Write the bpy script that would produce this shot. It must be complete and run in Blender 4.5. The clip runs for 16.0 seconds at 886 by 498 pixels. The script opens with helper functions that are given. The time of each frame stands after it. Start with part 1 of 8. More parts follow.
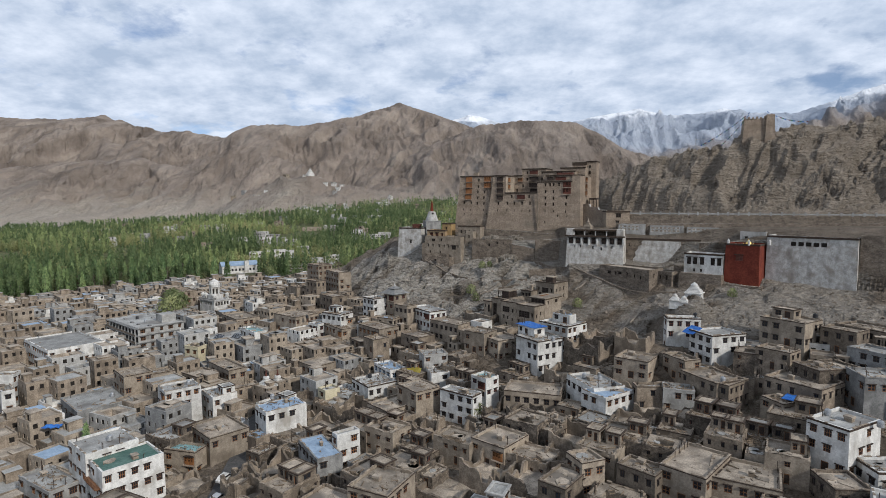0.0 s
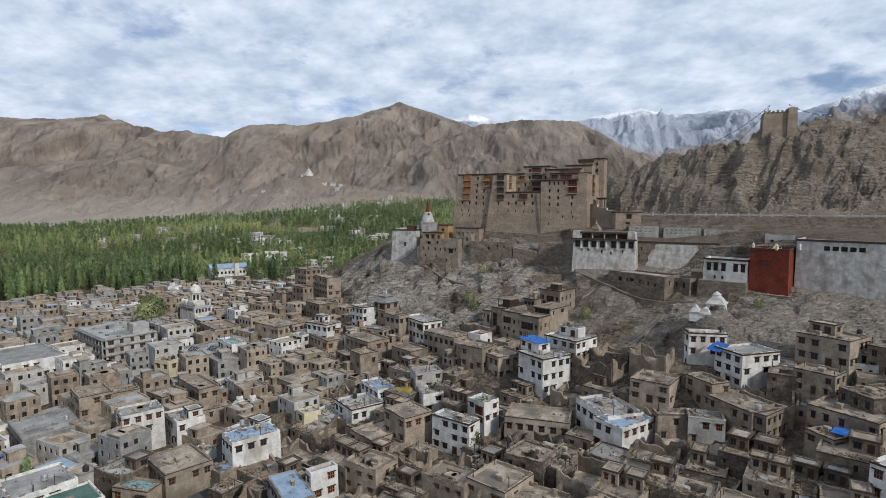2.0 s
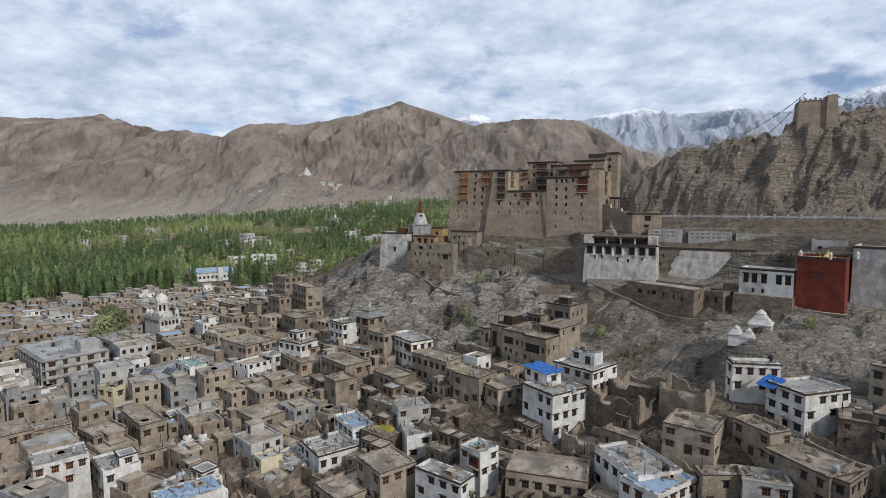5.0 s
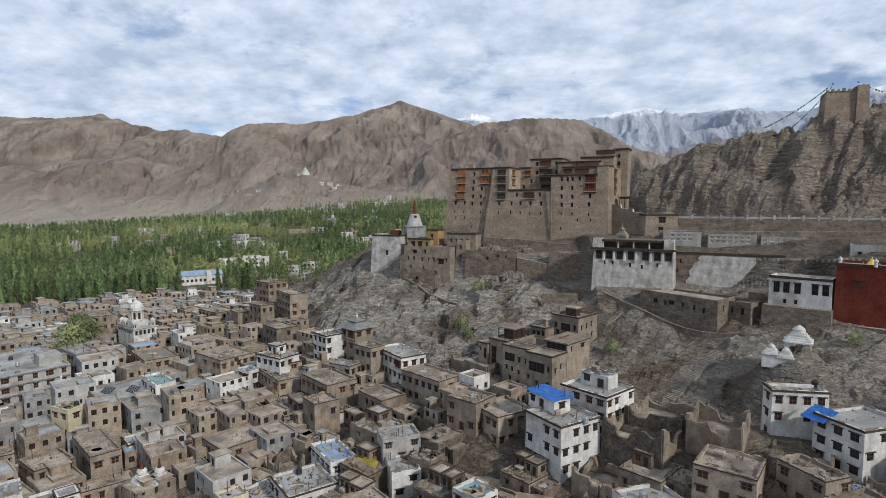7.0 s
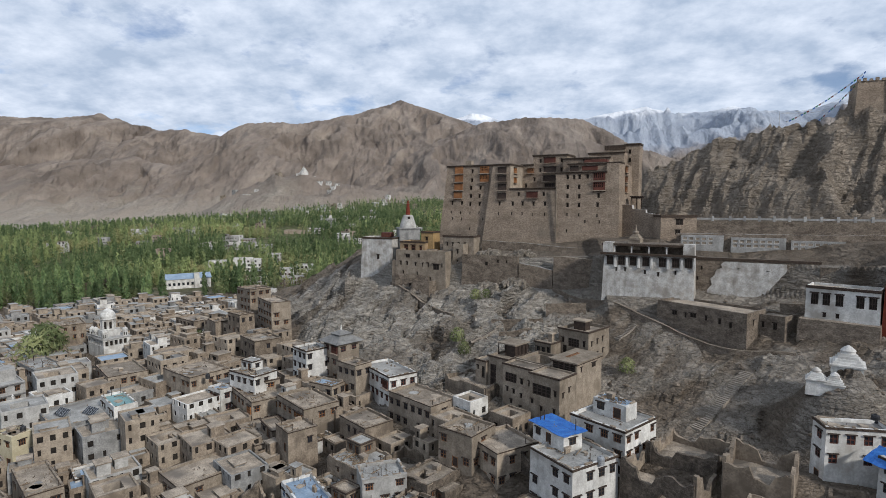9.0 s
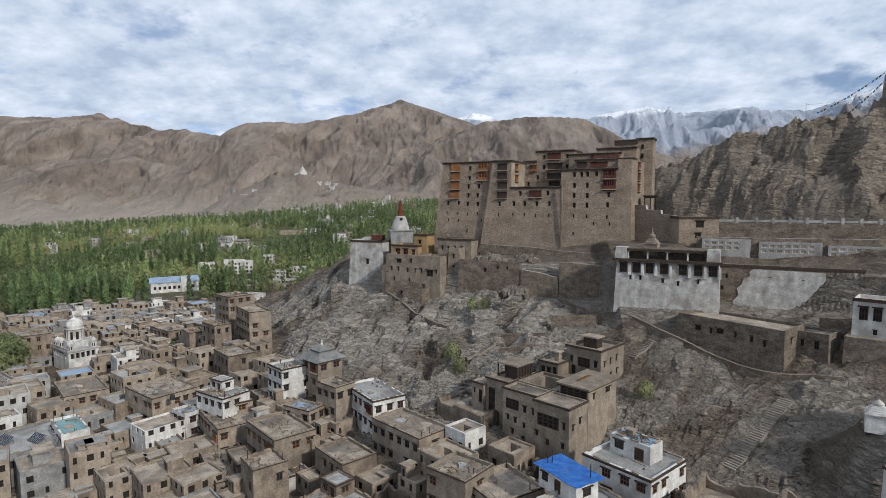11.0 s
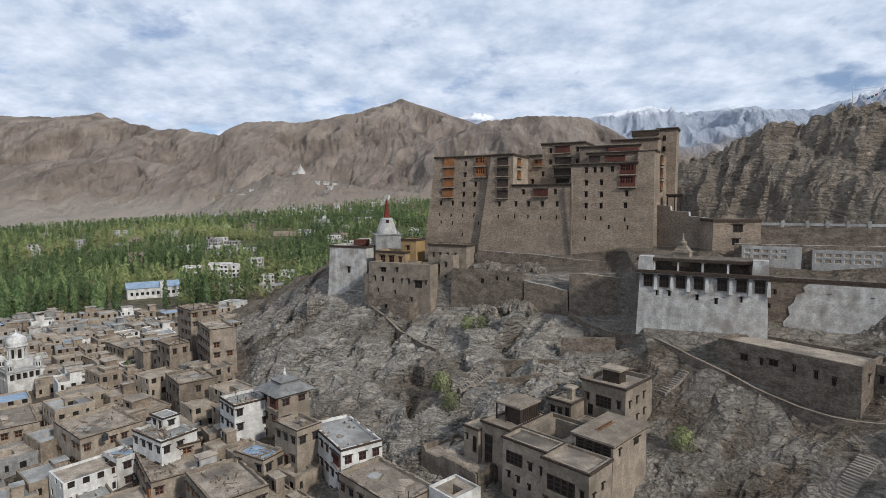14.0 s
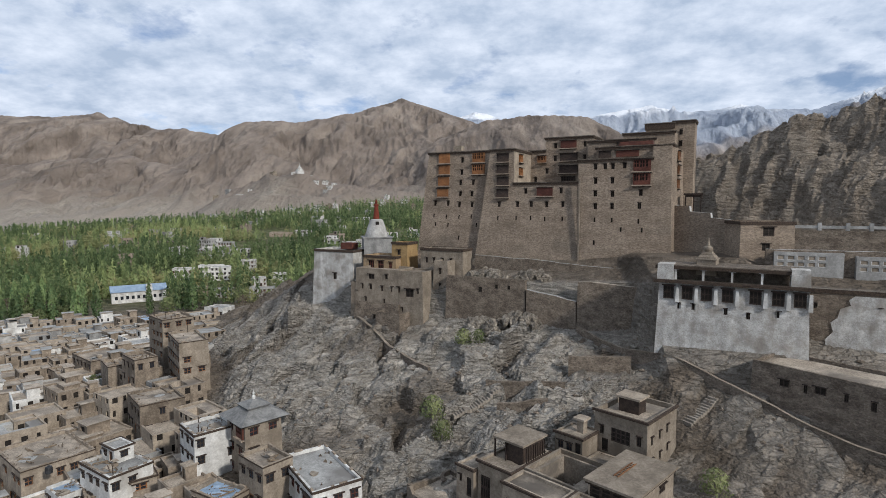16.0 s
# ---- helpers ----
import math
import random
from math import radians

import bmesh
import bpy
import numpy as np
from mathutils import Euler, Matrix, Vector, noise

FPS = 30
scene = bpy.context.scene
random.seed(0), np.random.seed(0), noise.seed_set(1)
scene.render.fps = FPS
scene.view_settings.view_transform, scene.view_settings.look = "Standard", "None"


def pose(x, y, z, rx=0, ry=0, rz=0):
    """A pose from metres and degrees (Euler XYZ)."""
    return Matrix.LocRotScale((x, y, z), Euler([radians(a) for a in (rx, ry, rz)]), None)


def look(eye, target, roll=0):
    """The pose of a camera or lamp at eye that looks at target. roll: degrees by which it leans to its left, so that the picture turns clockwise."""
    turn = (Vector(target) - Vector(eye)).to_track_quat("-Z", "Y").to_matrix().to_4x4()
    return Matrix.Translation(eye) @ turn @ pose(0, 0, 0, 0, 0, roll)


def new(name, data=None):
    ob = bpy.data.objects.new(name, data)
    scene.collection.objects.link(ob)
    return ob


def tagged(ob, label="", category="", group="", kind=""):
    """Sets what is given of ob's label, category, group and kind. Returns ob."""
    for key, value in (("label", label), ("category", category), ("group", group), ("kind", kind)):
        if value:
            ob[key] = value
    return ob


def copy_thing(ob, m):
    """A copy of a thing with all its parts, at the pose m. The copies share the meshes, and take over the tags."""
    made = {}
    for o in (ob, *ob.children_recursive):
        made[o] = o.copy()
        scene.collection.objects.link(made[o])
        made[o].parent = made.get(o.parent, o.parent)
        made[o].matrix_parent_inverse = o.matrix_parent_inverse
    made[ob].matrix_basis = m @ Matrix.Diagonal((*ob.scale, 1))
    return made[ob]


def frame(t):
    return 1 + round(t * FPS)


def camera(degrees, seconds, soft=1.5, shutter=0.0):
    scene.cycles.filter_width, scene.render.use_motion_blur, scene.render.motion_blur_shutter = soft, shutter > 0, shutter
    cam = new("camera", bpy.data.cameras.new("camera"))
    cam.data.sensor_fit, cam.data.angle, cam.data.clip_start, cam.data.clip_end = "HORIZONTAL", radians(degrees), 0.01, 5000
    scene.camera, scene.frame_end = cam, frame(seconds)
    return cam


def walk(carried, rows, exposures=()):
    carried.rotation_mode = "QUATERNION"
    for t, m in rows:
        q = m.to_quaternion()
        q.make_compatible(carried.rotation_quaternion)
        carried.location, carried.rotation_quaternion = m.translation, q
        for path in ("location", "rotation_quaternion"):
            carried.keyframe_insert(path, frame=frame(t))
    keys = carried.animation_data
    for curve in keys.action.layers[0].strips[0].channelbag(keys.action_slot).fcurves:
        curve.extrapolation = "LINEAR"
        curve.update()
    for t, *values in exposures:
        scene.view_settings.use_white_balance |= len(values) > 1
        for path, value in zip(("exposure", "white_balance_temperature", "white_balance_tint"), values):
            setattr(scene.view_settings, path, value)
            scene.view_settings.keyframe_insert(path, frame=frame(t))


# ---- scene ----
EYE = 70.0
cam = camera(76.8, 16.0, soft=0.8)
ROWS = [(0.0, 0.0, 6.25), (0.5, 4.34, 6.27), (1.0, 8.69, 6.29), (1.5, 13.08, 6.32), (2.0, 17.47, 6.34), (2.5, 21.84, 6.36),
        (3.0, 26.2, 6.38), (3.5, 30.51, 6.4), (4.0, 34.8, 6.43), (5.2, 44.7, 6.48), (6.5, 55.19, 6.54), (7.5, 63.04, 6.58),
        (8.5, 70.91, 6.63), (9.0, 74.81, 6.65), (10.2, 84.1, 6.7), (11.5, 93.98, 6.76), (12.5, 101.34, 6.8), (13.5, 108.45, 6.85),
        (14.5, 115.29, 6.89), (15.0, 118.61, 6.91), (15.5, 121.85, 6.94), (16.0, 125.0, 6.96)]
walk(cam, [(t, pose(0, y, EYE, 90 - 4.76, 0, yaw)) for t, y, yaw in ROWS], [(0.0, -0.03, 5880.0, 10.0), (16.0, -0.03, 5880.0, 10.0)])

# ---- sky and sun ----
SUN_AZ, SUN_EL = radians(-40.0), radians(32.0)   # azimuth from +x towards +y
sun_to = Vector((math.cos(SUN_AZ) * math.cos(SUN_EL), math.sin(SUN_AZ) * math.cos(SUN_EL), math.sin(SUN_EL)))
world = bpy.data.worlds.new("world")
scene.world = world
world.use_nodes = True
wt = world.node_tree
wt.nodes.clear()


def wn(kind, operation=None, data_type=None):
    n = wt.nodes.new(kind)
    if operation:
        n.operation = operation
    if data_type:
        n.data_type = data_type
    return n


sky = wn("ShaderNodeTexSky")
sky.sky_type, sky.sun_disc, sky.sun_elevation, sky.sun_rotation = "NISHITA", False, SUN_EL, radians(130.0)
sky.altitude, sky.air_density, sky.dust_density, sky.ozone_density = 3500.0, 1.0, 0.6, 1.0
tc = wn("ShaderNodeTexCoord")
sep = wn("ShaderNodeSeparateXYZ")
wt.links.new(tc.outputs["Generated"], sep.inputs[0])
zup = wn("ShaderNodeMath", operation="MAXIMUM")
wt.links.new(sep.outputs["Z"], zup.inputs[0])
zup.inputs[1].default_value = 0.0
zadd = wn("ShaderNodeMath", operation="ADD")
wt.links.new(zup.outputs[0], zadd.inputs[0])
zadd.inputs[1].default_value = 0.30
comb = wn("ShaderNodeCombineXYZ")
for axis in ("X", "Y"):
    dv = wn("ShaderNodeMath", operation="DIVIDE")
    wt.links.new(sep.outputs[axis], dv.inputs[0])
    wt.links.new(zadd.outputs[0], dv.inputs[1])
    wt.links.new(dv.outputs[0], comb.inputs[axis])
cl1 = wn("ShaderNodeTexNoise")
cl1.inputs["Scale"].default_value = 3.6
cl1.inputs["Detail"].default_value = 9.0
cl1.inputs["Roughness"].default_value = 0.58
cl1.inputs["Distortion"].default_value = 0.1
cl2 = wn("ShaderNodeTexNoise")
cl2.inputs["Scale"].default_value = 6.5
cl2.inputs["Detail"].default_value = 8.0
cl2.inputs["Roughness"].default_value = 0.6
off = wn("ShaderNodeVectorMath", operation="ADD")
off.inputs[1].default_value = (7.2, 5.3, 0.0)
wt.links.new(comb.outputs[0], off.inputs[0])
wt.links.new(off.outputs[0], cl1.inputs["Vector"])
wt.links.new(off.outputs[0], cl2.inputs["Vector"])
cover = wn("ShaderNodeValToRGB")
cover.color_ramp.elements[0].position, cover.color_ramp.elements[1].position = 0.31, 0.43
cover.color_ramp.elements[0].color = (0.30, 0.30, 0.30, 1)
wt.links.new(cl1.outputs["Fac"], cover.inputs["Fac"])
shade = wn("ShaderNodeValToRGB")
shade.color_ramp.elements[0].position, shade.color_ramp.elements[1].position = 0.34, 0.66
shade.color_ramp.elements[0].color = (5.25, 6.0, 7.05, 1)
shade.color_ramp.elements[1].color = (9.1, 9.4, 9.9, 1)
wt.links.new(cl2.outputs["Fac"], shade.inputs["Fac"])
mixc = wn("ShaderNodeMix", data_type="RGBA")
wt.links.new(cover.outputs["Color"], mixc.inputs["Factor"])
wt.links.new(sky.outputs["Color"], mixc.inputs["A"])
wt.links.new(shade.outputs["Color"], mixc.inputs["B"])
bg = wn("ShaderNodeBackground")
bg.inputs["Strength"].default_value = 0.092
wt.links.new(mixc.outputs["Result"], bg.inputs["Color"])
wt.links.new(bg.outputs[0], wn("ShaderNodeOutputWorld").inputs["Surface"])

sun_data = bpy.data.lights.new("sun", "SUN")
sun_data.energy, sun_data.angle, sun_data.color = 3.4, radians(4.0), (1.0, 0.91, 0.78)
sun = new("sun", sun_data)
sun.matrix_world = look((0, 0, 300), Vector((0, 0, 300)) - sun_to)

# ---- materials ----
MATS = {}


def mat(name, a, b, scale=1.0, rough=0.9, bump=0.45, fine=6.0, metal=0.0, tint=0.0, dist=0.07, stretch=(1, 1, 1), stain=None, stain_at=(0.55, 0.7), cells=0.0, streak=0.0, lo=0.55, hi=0.77, cellk=0.26):
    """A rough natural surface: two colours mixed by a coarse and a fine noise, with relief from both."""
    if name in MATS:
        return MATS[name]
    m = bpy.data.materials.new(name)
    m.use_nodes = True
    nt = m.node_tree
    bsdf = nt.nodes["Principled BSDF"]
    bsdf.inputs["Roughness"].default_value = rough
    bsdf.inputs["Metallic"].default_value = metal
    bsdf.inputs["Specular IOR Level"].default_value = 0.25
    tcoord = nt.nodes.new("ShaderNodeTexCoord")
    mp = nt.nodes.new("ShaderNodeMapping")
    mp.inputs["Scale"].default_value = stretch
    info = nt.nodes.new("ShaderNodeObjectInfo")
    nt.links.new(tcoord.outputs["Object"], mp.inputs["Vector"])
    shift = nt.nodes.new("ShaderNodeVectorMath")
    shift.operation = "ADD"
    if tint:
        rnd = nt.nodes.new("ShaderNodeVectorMath")
        rnd.operation = "SCALE"
        rnd.inputs[0].default_value = (37.0, 19.0, 11.0)
        nt.links.new(info.outputs["Random"], rnd.inputs["Scale"])
        nt.links.new(rnd.outputs[0], shift.inputs[1])
    nt.links.new(mp.outputs[0], shift.inputs[0])
    n1 = nt.nodes.new("ShaderNodeTexNoise")
    n1.inputs["Scale"].default_value = scale
    n1.inputs["Detail"].default_value = 6.0
    n1.inputs["Roughness"].default_value = 0.6
    n2 = nt.nodes.new("ShaderNodeTexNoise")
    n2.inputs["Scale"].default_value = scale * fine
    n2.inputs["Detail"].default_value = 5.0
    n2.inputs["Roughness"].default_value = 0.65
    for n in (n1, n2):
        nt.links.new(shift.outputs[0], n.inputs["Vector"])
    add = nt.nodes.new("ShaderNodeMath")
    add.operation = "MULTIPLY_ADD"
    add.inputs[1].default_value = 0.6
    nt.links.new(n2.outputs["Fac"], add.inputs[0])
    sc = nt.nodes.new("ShaderNodeMath")
    sc.operation = "MULTIPLY"
    sc.inputs[1].default_value = 0.7
    nt.links.new(n1.outputs["Fac"], sc.inputs[0])
    nt.links.new(sc.outputs[0], add.inputs[2])
    ramp = nt.nodes.new("ShaderNodeValToRGB")
    e = ramp.color_ramp.elements
    e[0].position, e[1].position = lo, hi
    e[0].color, e[1].color = (*a, 1), (*b, 1)
    nt.links.new(add.outputs[0], ramp.inputs["Fac"])
    col = ramp.outputs["Color"]
    if stain:
        n3 = nt.nodes.new("ShaderNodeTexNoise")
        n3.inputs["Scale"].default_value = scale * 0.45
        n3.inputs["Detail"].default_value = 7.0
        nt.links.new(shift.outputs[0], n3.inputs["Vector"])
        r3 = nt.nodes.new("ShaderNodeValToRGB")
        r3.color_ramp.elements[0].position, r3.color_ramp.elements[1].position = stain_at
        nt.links.new(n3.outputs["Fac"], r3.inputs["Fac"])
        mx = nt.nodes.new("ShaderNodeMix")
        mx.data_type = "RGBA"
        mx.inputs["B"].default_value = (*stain, 1)
        nt.links.new(r3.outputs["Color"], mx.inputs["Factor"])
        nt.links.new(col, mx.inputs["A"])
        col = mx.outputs["Result"]
    def multiply(c, fac_socket, low, high, a0, a1):
        r = nt.nodes.new("ShaderNodeMapRange")
        r.inputs["From Min"].default_value, r.inputs["From Max"].default_value = a0, a1
        r.inputs["To Min"].default_value, r.inputs["To Max"].default_value = low, high
        nt.links.new(fac_socket, r.inputs["Value"])
        x = nt.nodes.new("ShaderNodeMix")
        x.data_type, x.blend_type = "RGBA", "MULTIPLY"
        x.inputs["Factor"].default_value = 1.0
        nt.links.new(c, x.inputs["A"])
        nt.links.new(r.outputs[0], x.inputs["B"])
        return x.outputs["Result"]

    relief = add.outputs[0]
    if cells:
        vo = nt.nodes.new("ShaderNodeTexVoronoi")
        vo.inputs["Scale"].default_value = cells
        nt.links.new(shift.outputs[0], vo.inputs["Vector"])
        bw = nt.nodes.new("ShaderNodeRGBToBW")
        nt.links.new(vo.outputs["Color"], bw.inputs[0])
        col = multiply(col, bw.outputs[0], 1.0 - cellk, 1.0 + 0.9 * cellk, 0.2, 0.8)
        edge = nt.nodes.new("ShaderNodeTexVoronoi")
        edge.feature = "DISTANCE_TO_EDGE"
        edge.inputs["Scale"].default_value = cells
        nt.links.new(shift.outputs[0], edge.inputs["Vector"])
        cl = nt.nodes.new("ShaderNodeMapRange")
        cl.inputs["From Max"].default_value = 0.12
        nt.links.new(edge.outputs["Distance"], cl.inputs["Value"])
        sm = nt.nodes.new("ShaderNodeMath")
        sm.operation = "ADD"
        nt.links.new(cl.outputs[0], sm.inputs[0])
        nt.links.new(add.outputs[0], sm.inputs[1])
        relief = sm.outputs[0]
    if streak:
        smp = nt.nodes.new("ShaderNodeMapping")
        smp.inputs["Scale"].default_value = (0.9, 0.9, 0.22)
        nt.links.new(shift.outputs[0], smp.inputs["Vector"])
        sn = nt.nodes.new("ShaderNodeTexNoise")
        sn.inputs["Scale"].default_value, sn.inputs["Detail"].default_value = 1.0, 5.0
        nt.links.new(smp.outputs[0], sn.inputs["Vector"])
        col = multiply(col, sn.outputs["Fac"], 1.0 - streak, 1.0 + 0.5 * streak, 0.3, 0.7)
    if tint:
        hsv = nt.nodes.new("ShaderNodeHueSaturation")
        mr = nt.nodes.new("ShaderNodeMapRange")
        mr.inputs["To Min"].default_value, mr.inputs["To Max"].default_value = 1 - tint, 1 + tint
        nt.links.new(info.outputs["Random"], mr.inputs["Value"])
        nt.links.new(mr.outputs[0], hsv.inputs["Value"])
        nt.links.new(col, hsv.inputs["Color"])
        col = hsv.outputs["Color"]
    nt.links.new(col, bsdf.inputs["Base Color"])
    if bump:
        bp = nt.nodes.new("ShaderNodeBump")
        bp.inputs["Strength"].default_value = bump
        bp.inputs["Distance"].default_value = dist
        nt.links.new(relief, bp.inputs["Height"])
        nt.links.new(bp.outputs[0], bsdf.inputs["Normal"])
    MATS[name] = m
    return m


MUD = mat("mud_plaster", (0.128, 0.102, 0.0768), (0.248, 0.203, 0.154), 0.5, tint=0.28, stain=(0.112, 0.0896, 0.068), streak=0.24)
MUD2 = mat("pale_mud_plaster", (0.184, 0.15, 0.114), (0.304, 0.256, 0.198), 0.5, tint=0.2, stain=(0.16, 0.13, 0.0976), streak=0.15)
MUDDARK = mat("dark_mud_brick", (0.072, 0.0584, 0.0464), (0.164, 0.134, 0.103), 0.9, tint=0.2, bump=0.5, cells=2.2, streak=0.11)
WHITE = mat("whitewash", (0.422, 0.407, 0.38), (0.607, 0.594, 0.561), 0.5, tint=0.13, bump=0.2, stain=(0.299, 0.277, 0.242), stain_at=(0.53, 0.70), streak=0.2)
WHITEWORN = mat("flaking_whitewash", (0.34, 0.321, 0.291), (0.542, 0.526, 0.495), 0.7, fine=7.0, bump=0.35, dist=0.08, stain=(0.286, 0.259, 0.224), stain_at=(0.50, 0.66), streak=0.25, cells=4.5, cellk=0.08)
CREAM = mat("cream_paint", (0.416, 0.368, 0.248), (0.528, 0.472, 0.336), 0.5, tint=0.08, bump=0.15, streak=0.11)
GREY = mat("cement_render", (0.144, 0.142, 0.137), (0.245, 0.241, 0.23), 0.5, tint=0.2, stain=(0.122, 0.119, 0.112), streak=0.17)
PALEGREY = mat("pale_cement", (0.253, 0.245, 0.229), (0.373, 0.363, 0.341), 0.45, tint=0.15, stain=(0.176, 0.169, 0.155), streak=0.15)
FADEDOCHRE = mat("faded_ochre_paint", (0.24, 0.168, 0.096), (0.328, 0.24, 0.148), 0.6, bump=0.2, streak=0.2)
OCHRE = mat("ochre_paint", (0.232, 0.152, 0.068), (0.32, 0.22, 0.104), 0.6, bump=0.2, streak=0.11)
ROOF = mat("mud_roof", (0.174, 0.144, 0.111), (0.348, 0.295, 0.233), 0.4, tint=0.22, fine=9.0, stain=(0.126, 0.108, 0.089), stain_at=(0.50, 0.66))
ROOFGREY = mat("cement_roof", (0.194, 0.19, 0.178), (0.324, 0.318, 0.299), 0.3, tint=0.18, fine=10.0, stain=(0.146, 0.137, 0.126), stain_at=(0.50, 0.66))
BLUEMETAL = mat("blue_sheet_metal", (0.176, 0.24, 0.32), (0.272, 0.344, 0.432), 0.4, rough=0.5, bump=0.1, tint=0.1, streak=0.11)
TURQ = mat("turquoise_sheet_metal", (0.136, 0.24, 0.248), (0.224, 0.344, 0.344), 0.4, rough=0.5, bump=0.1)
GREENROOF = mat("green_painted_roof", (0.048, 0.096, 0.08), (0.096, 0.16, 0.132), 0.3, rough=0.7, bump=0.1)
DARKWOOD = mat("dark_stained_timber", (0.0224, 0.0168, 0.0136), (0.06, 0.0416, 0.032), 1.5, rough=0.75, bump=0.2)
BRUSH = mat("twig_cornice", (0.028, 0.02, 0.016), (0.08, 0.0576, 0.0416), 4.0, rough=0.95, bump=0.6)
WOOD = mat("brown_window_timber", (0.104, 0.0496, 0.024), (0.2, 0.096, 0.044), 1.5, rough=0.6, tint=0.25, bump=0.15)
REDWOOD = mat("red_lattice_timber", (0.06, 0.0216, 0.0152), (0.12, 0.044, 0.0288), 1.2, rough=0.7, tint=0.15, bump=0.2)
ORANGEWOOD = mat("new_orange_timber", (0.16, 0.068, 0.0256), (0.272, 0.124, 0.048), 1.2, rough=0.6, tint=0.15, bump=0.2)
REDPAINT = mat("red_temple_wash", (0.102, 0.0204, 0.0122), (0.17, 0.0394, 0.0218), 0.35, rough=0.9, bump=0.15, streak=0.14)
GOLD = mat("gilded_metal", (0.75, 0.5, 0.1), (0.9, 0.65, 0.2), 1.0, rough=0.3, metal=0.9, bump=0.05)
TARP = mat("blue_tarpaulin", (0.018, 0.081, 0.306), (0.045, 0.162, 0.45), 0.8, rough=0.45, bump=0.4)
WHITETARP = mat("white_tarpaulin", (0.44, 0.456, 0.496), (0.576, 0.592, 0.624), 0.8, rough=0.5, bump=0.3)
GREENNET = mat("green_netting", (0.016, 0.12, 0.056), (0.04, 0.216, 0.104), 1.2, rough=0.8, bump=0.3)
PLASTICTANK = mat("black_plastic", (0.016, 0.016, 0.0176), (0.04, 0.04, 0.0416), 1.0, rough=0.4, bump=0.05)
STEEL = mat("galvanised_steel", (0.28, 0.288, 0.296), (0.44, 0.448, 0.456), 1.0, rough=0.45, metal=0.6, bump=0.05)
TWIGS = mat("stacked_brushwood", (0.072, 0.0528, 0.036), (0.216, 0.164, 0.112), 3.0, rough=0.95, bump=0.7, tint=0.25)
CAR = mat("car_paint", (0.32, 0.328, 0.336), (0.4, 0.408, 0.416), 0.5, rough=0.3, bump=0.0, tint=0.5)
RUBBER = mat("tyre_rubber", (0.012, 0.012, 0.012), (0.024, 0.024, 0.024), 2.0, rough=0.8)
MASON = mat("palace_masonry", (0.224, 0.174, 0.129), (0.344, 0.276, 0.209), 0.16, fine=14.0, bump=0.8, dist=0.1, stain=(0.22, 0.178, 0.136), cells=2.9, cellk=0.2, streak=0.14, stretch=(1, 1, 2.0))
STONEWALL = mat("rubble_stone", (0.124, 0.0984, 0.0744), (0.252, 0.206, 0.16), 0.5, fine=7.0, bump=0.8, dist=0.14, tint=0.1, cells=2.6, cellk=0.2, stretch=(1, 1, 1.6), streak=0.12)
ROCK = mat("grey_rock", (0.162, 0.138, 0.108), (0.313, 0.275, 0.224), 0.8, fine=6.0, bump=1.0, dist=0.3, tint=0.16, cells=1.3, cellk=0.15)
PATHSTONE = mat("trodden_stone", (0.192, 0.164, 0.132), (0.288, 0.252, 0.208), 0.9, bump=0.4, tint=0.12)
YELLOW = mat("yellow_cloth", (0.30, 0.23, 0.03), (0.44, 0.35, 0.07), 0.8, rough=0.8)
ASPHALT = mat("asphalt", (0.048, 0.048, 0.048), (0.088, 0.084, 0.08), 0.3, rough=0.9)


def glass(name, c):
    m = bpy.data.materials.new(name)
    m.use_nodes = True
    p = m.node_tree.nodes["Principled BSDF"]
    nz = m.node_tree.nodes.new("ShaderNodeTexNoise")
    nz.inputs["Scale"].default_value = 0.7
    rp = m.node_tree.nodes.new("ShaderNodeValToRGB")
    rp.color_ramp.elements[0].color = (*c, 1)
    rp.color_ramp.elements[1].color = (c[0] * 2.2, c[1] * 2.2, c[2] * 2.3, 1)
    m.node_tree.links.new(nz.outputs["Fac"], rp.inputs["Fac"])
    m.node_tree.links.new(rp.outputs["Color"], p.inputs["Base Color"])
    p.inputs["Roughness"].default_value = 0.12
    return m


GLASS = glass("dark_window_glass", (0.012, 0.013, 0.015))
# near-black colour for opening backs: the shade of rooms is put into it
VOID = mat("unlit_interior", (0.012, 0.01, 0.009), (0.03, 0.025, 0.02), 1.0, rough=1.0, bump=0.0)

# ---- terrain ----


def lattice(ix, iy, seed):
    h = (ix.astype(np.int64) * 374761393 + iy.astype(np.int64) * 668265263 + seed * 974634777) & 0xFFFFFFFF
    h = ((h ^ (h >> 13)) * 1274126177) & 0xFFFFFFFF
    return ((h ^ (h >> 16)) & 0xFFFF) / 65535.0


def value_noise(x, y, seed):
    ix, iy = np.floor(x), np.floor(y)
    fx, fy = x - ix, y - iy
    fx, fy = fx * fx * (3 - 2 * fx), fy * fy * (3 - 2 * fy)
    a, b = lattice(ix, iy, seed), lattice(ix + 1, iy, seed)
    c, d = lattice(ix, iy + 1, seed), lattice(ix + 1, iy + 1, seed)
    return (a + (b - a) * fx) * (1 - fy) + (c + (d - c) * fx) * fy


def fbm(x, y, seed, octaves=4):
    s, amp, tot = 0.0, 1.0, 0.0
    for k in range(octaves):
        s = s + amp * value_noise(x * 2 ** k, y * 2 ** k, seed + k)
        tot += amp
        amp *= 0.5
    return s / tot


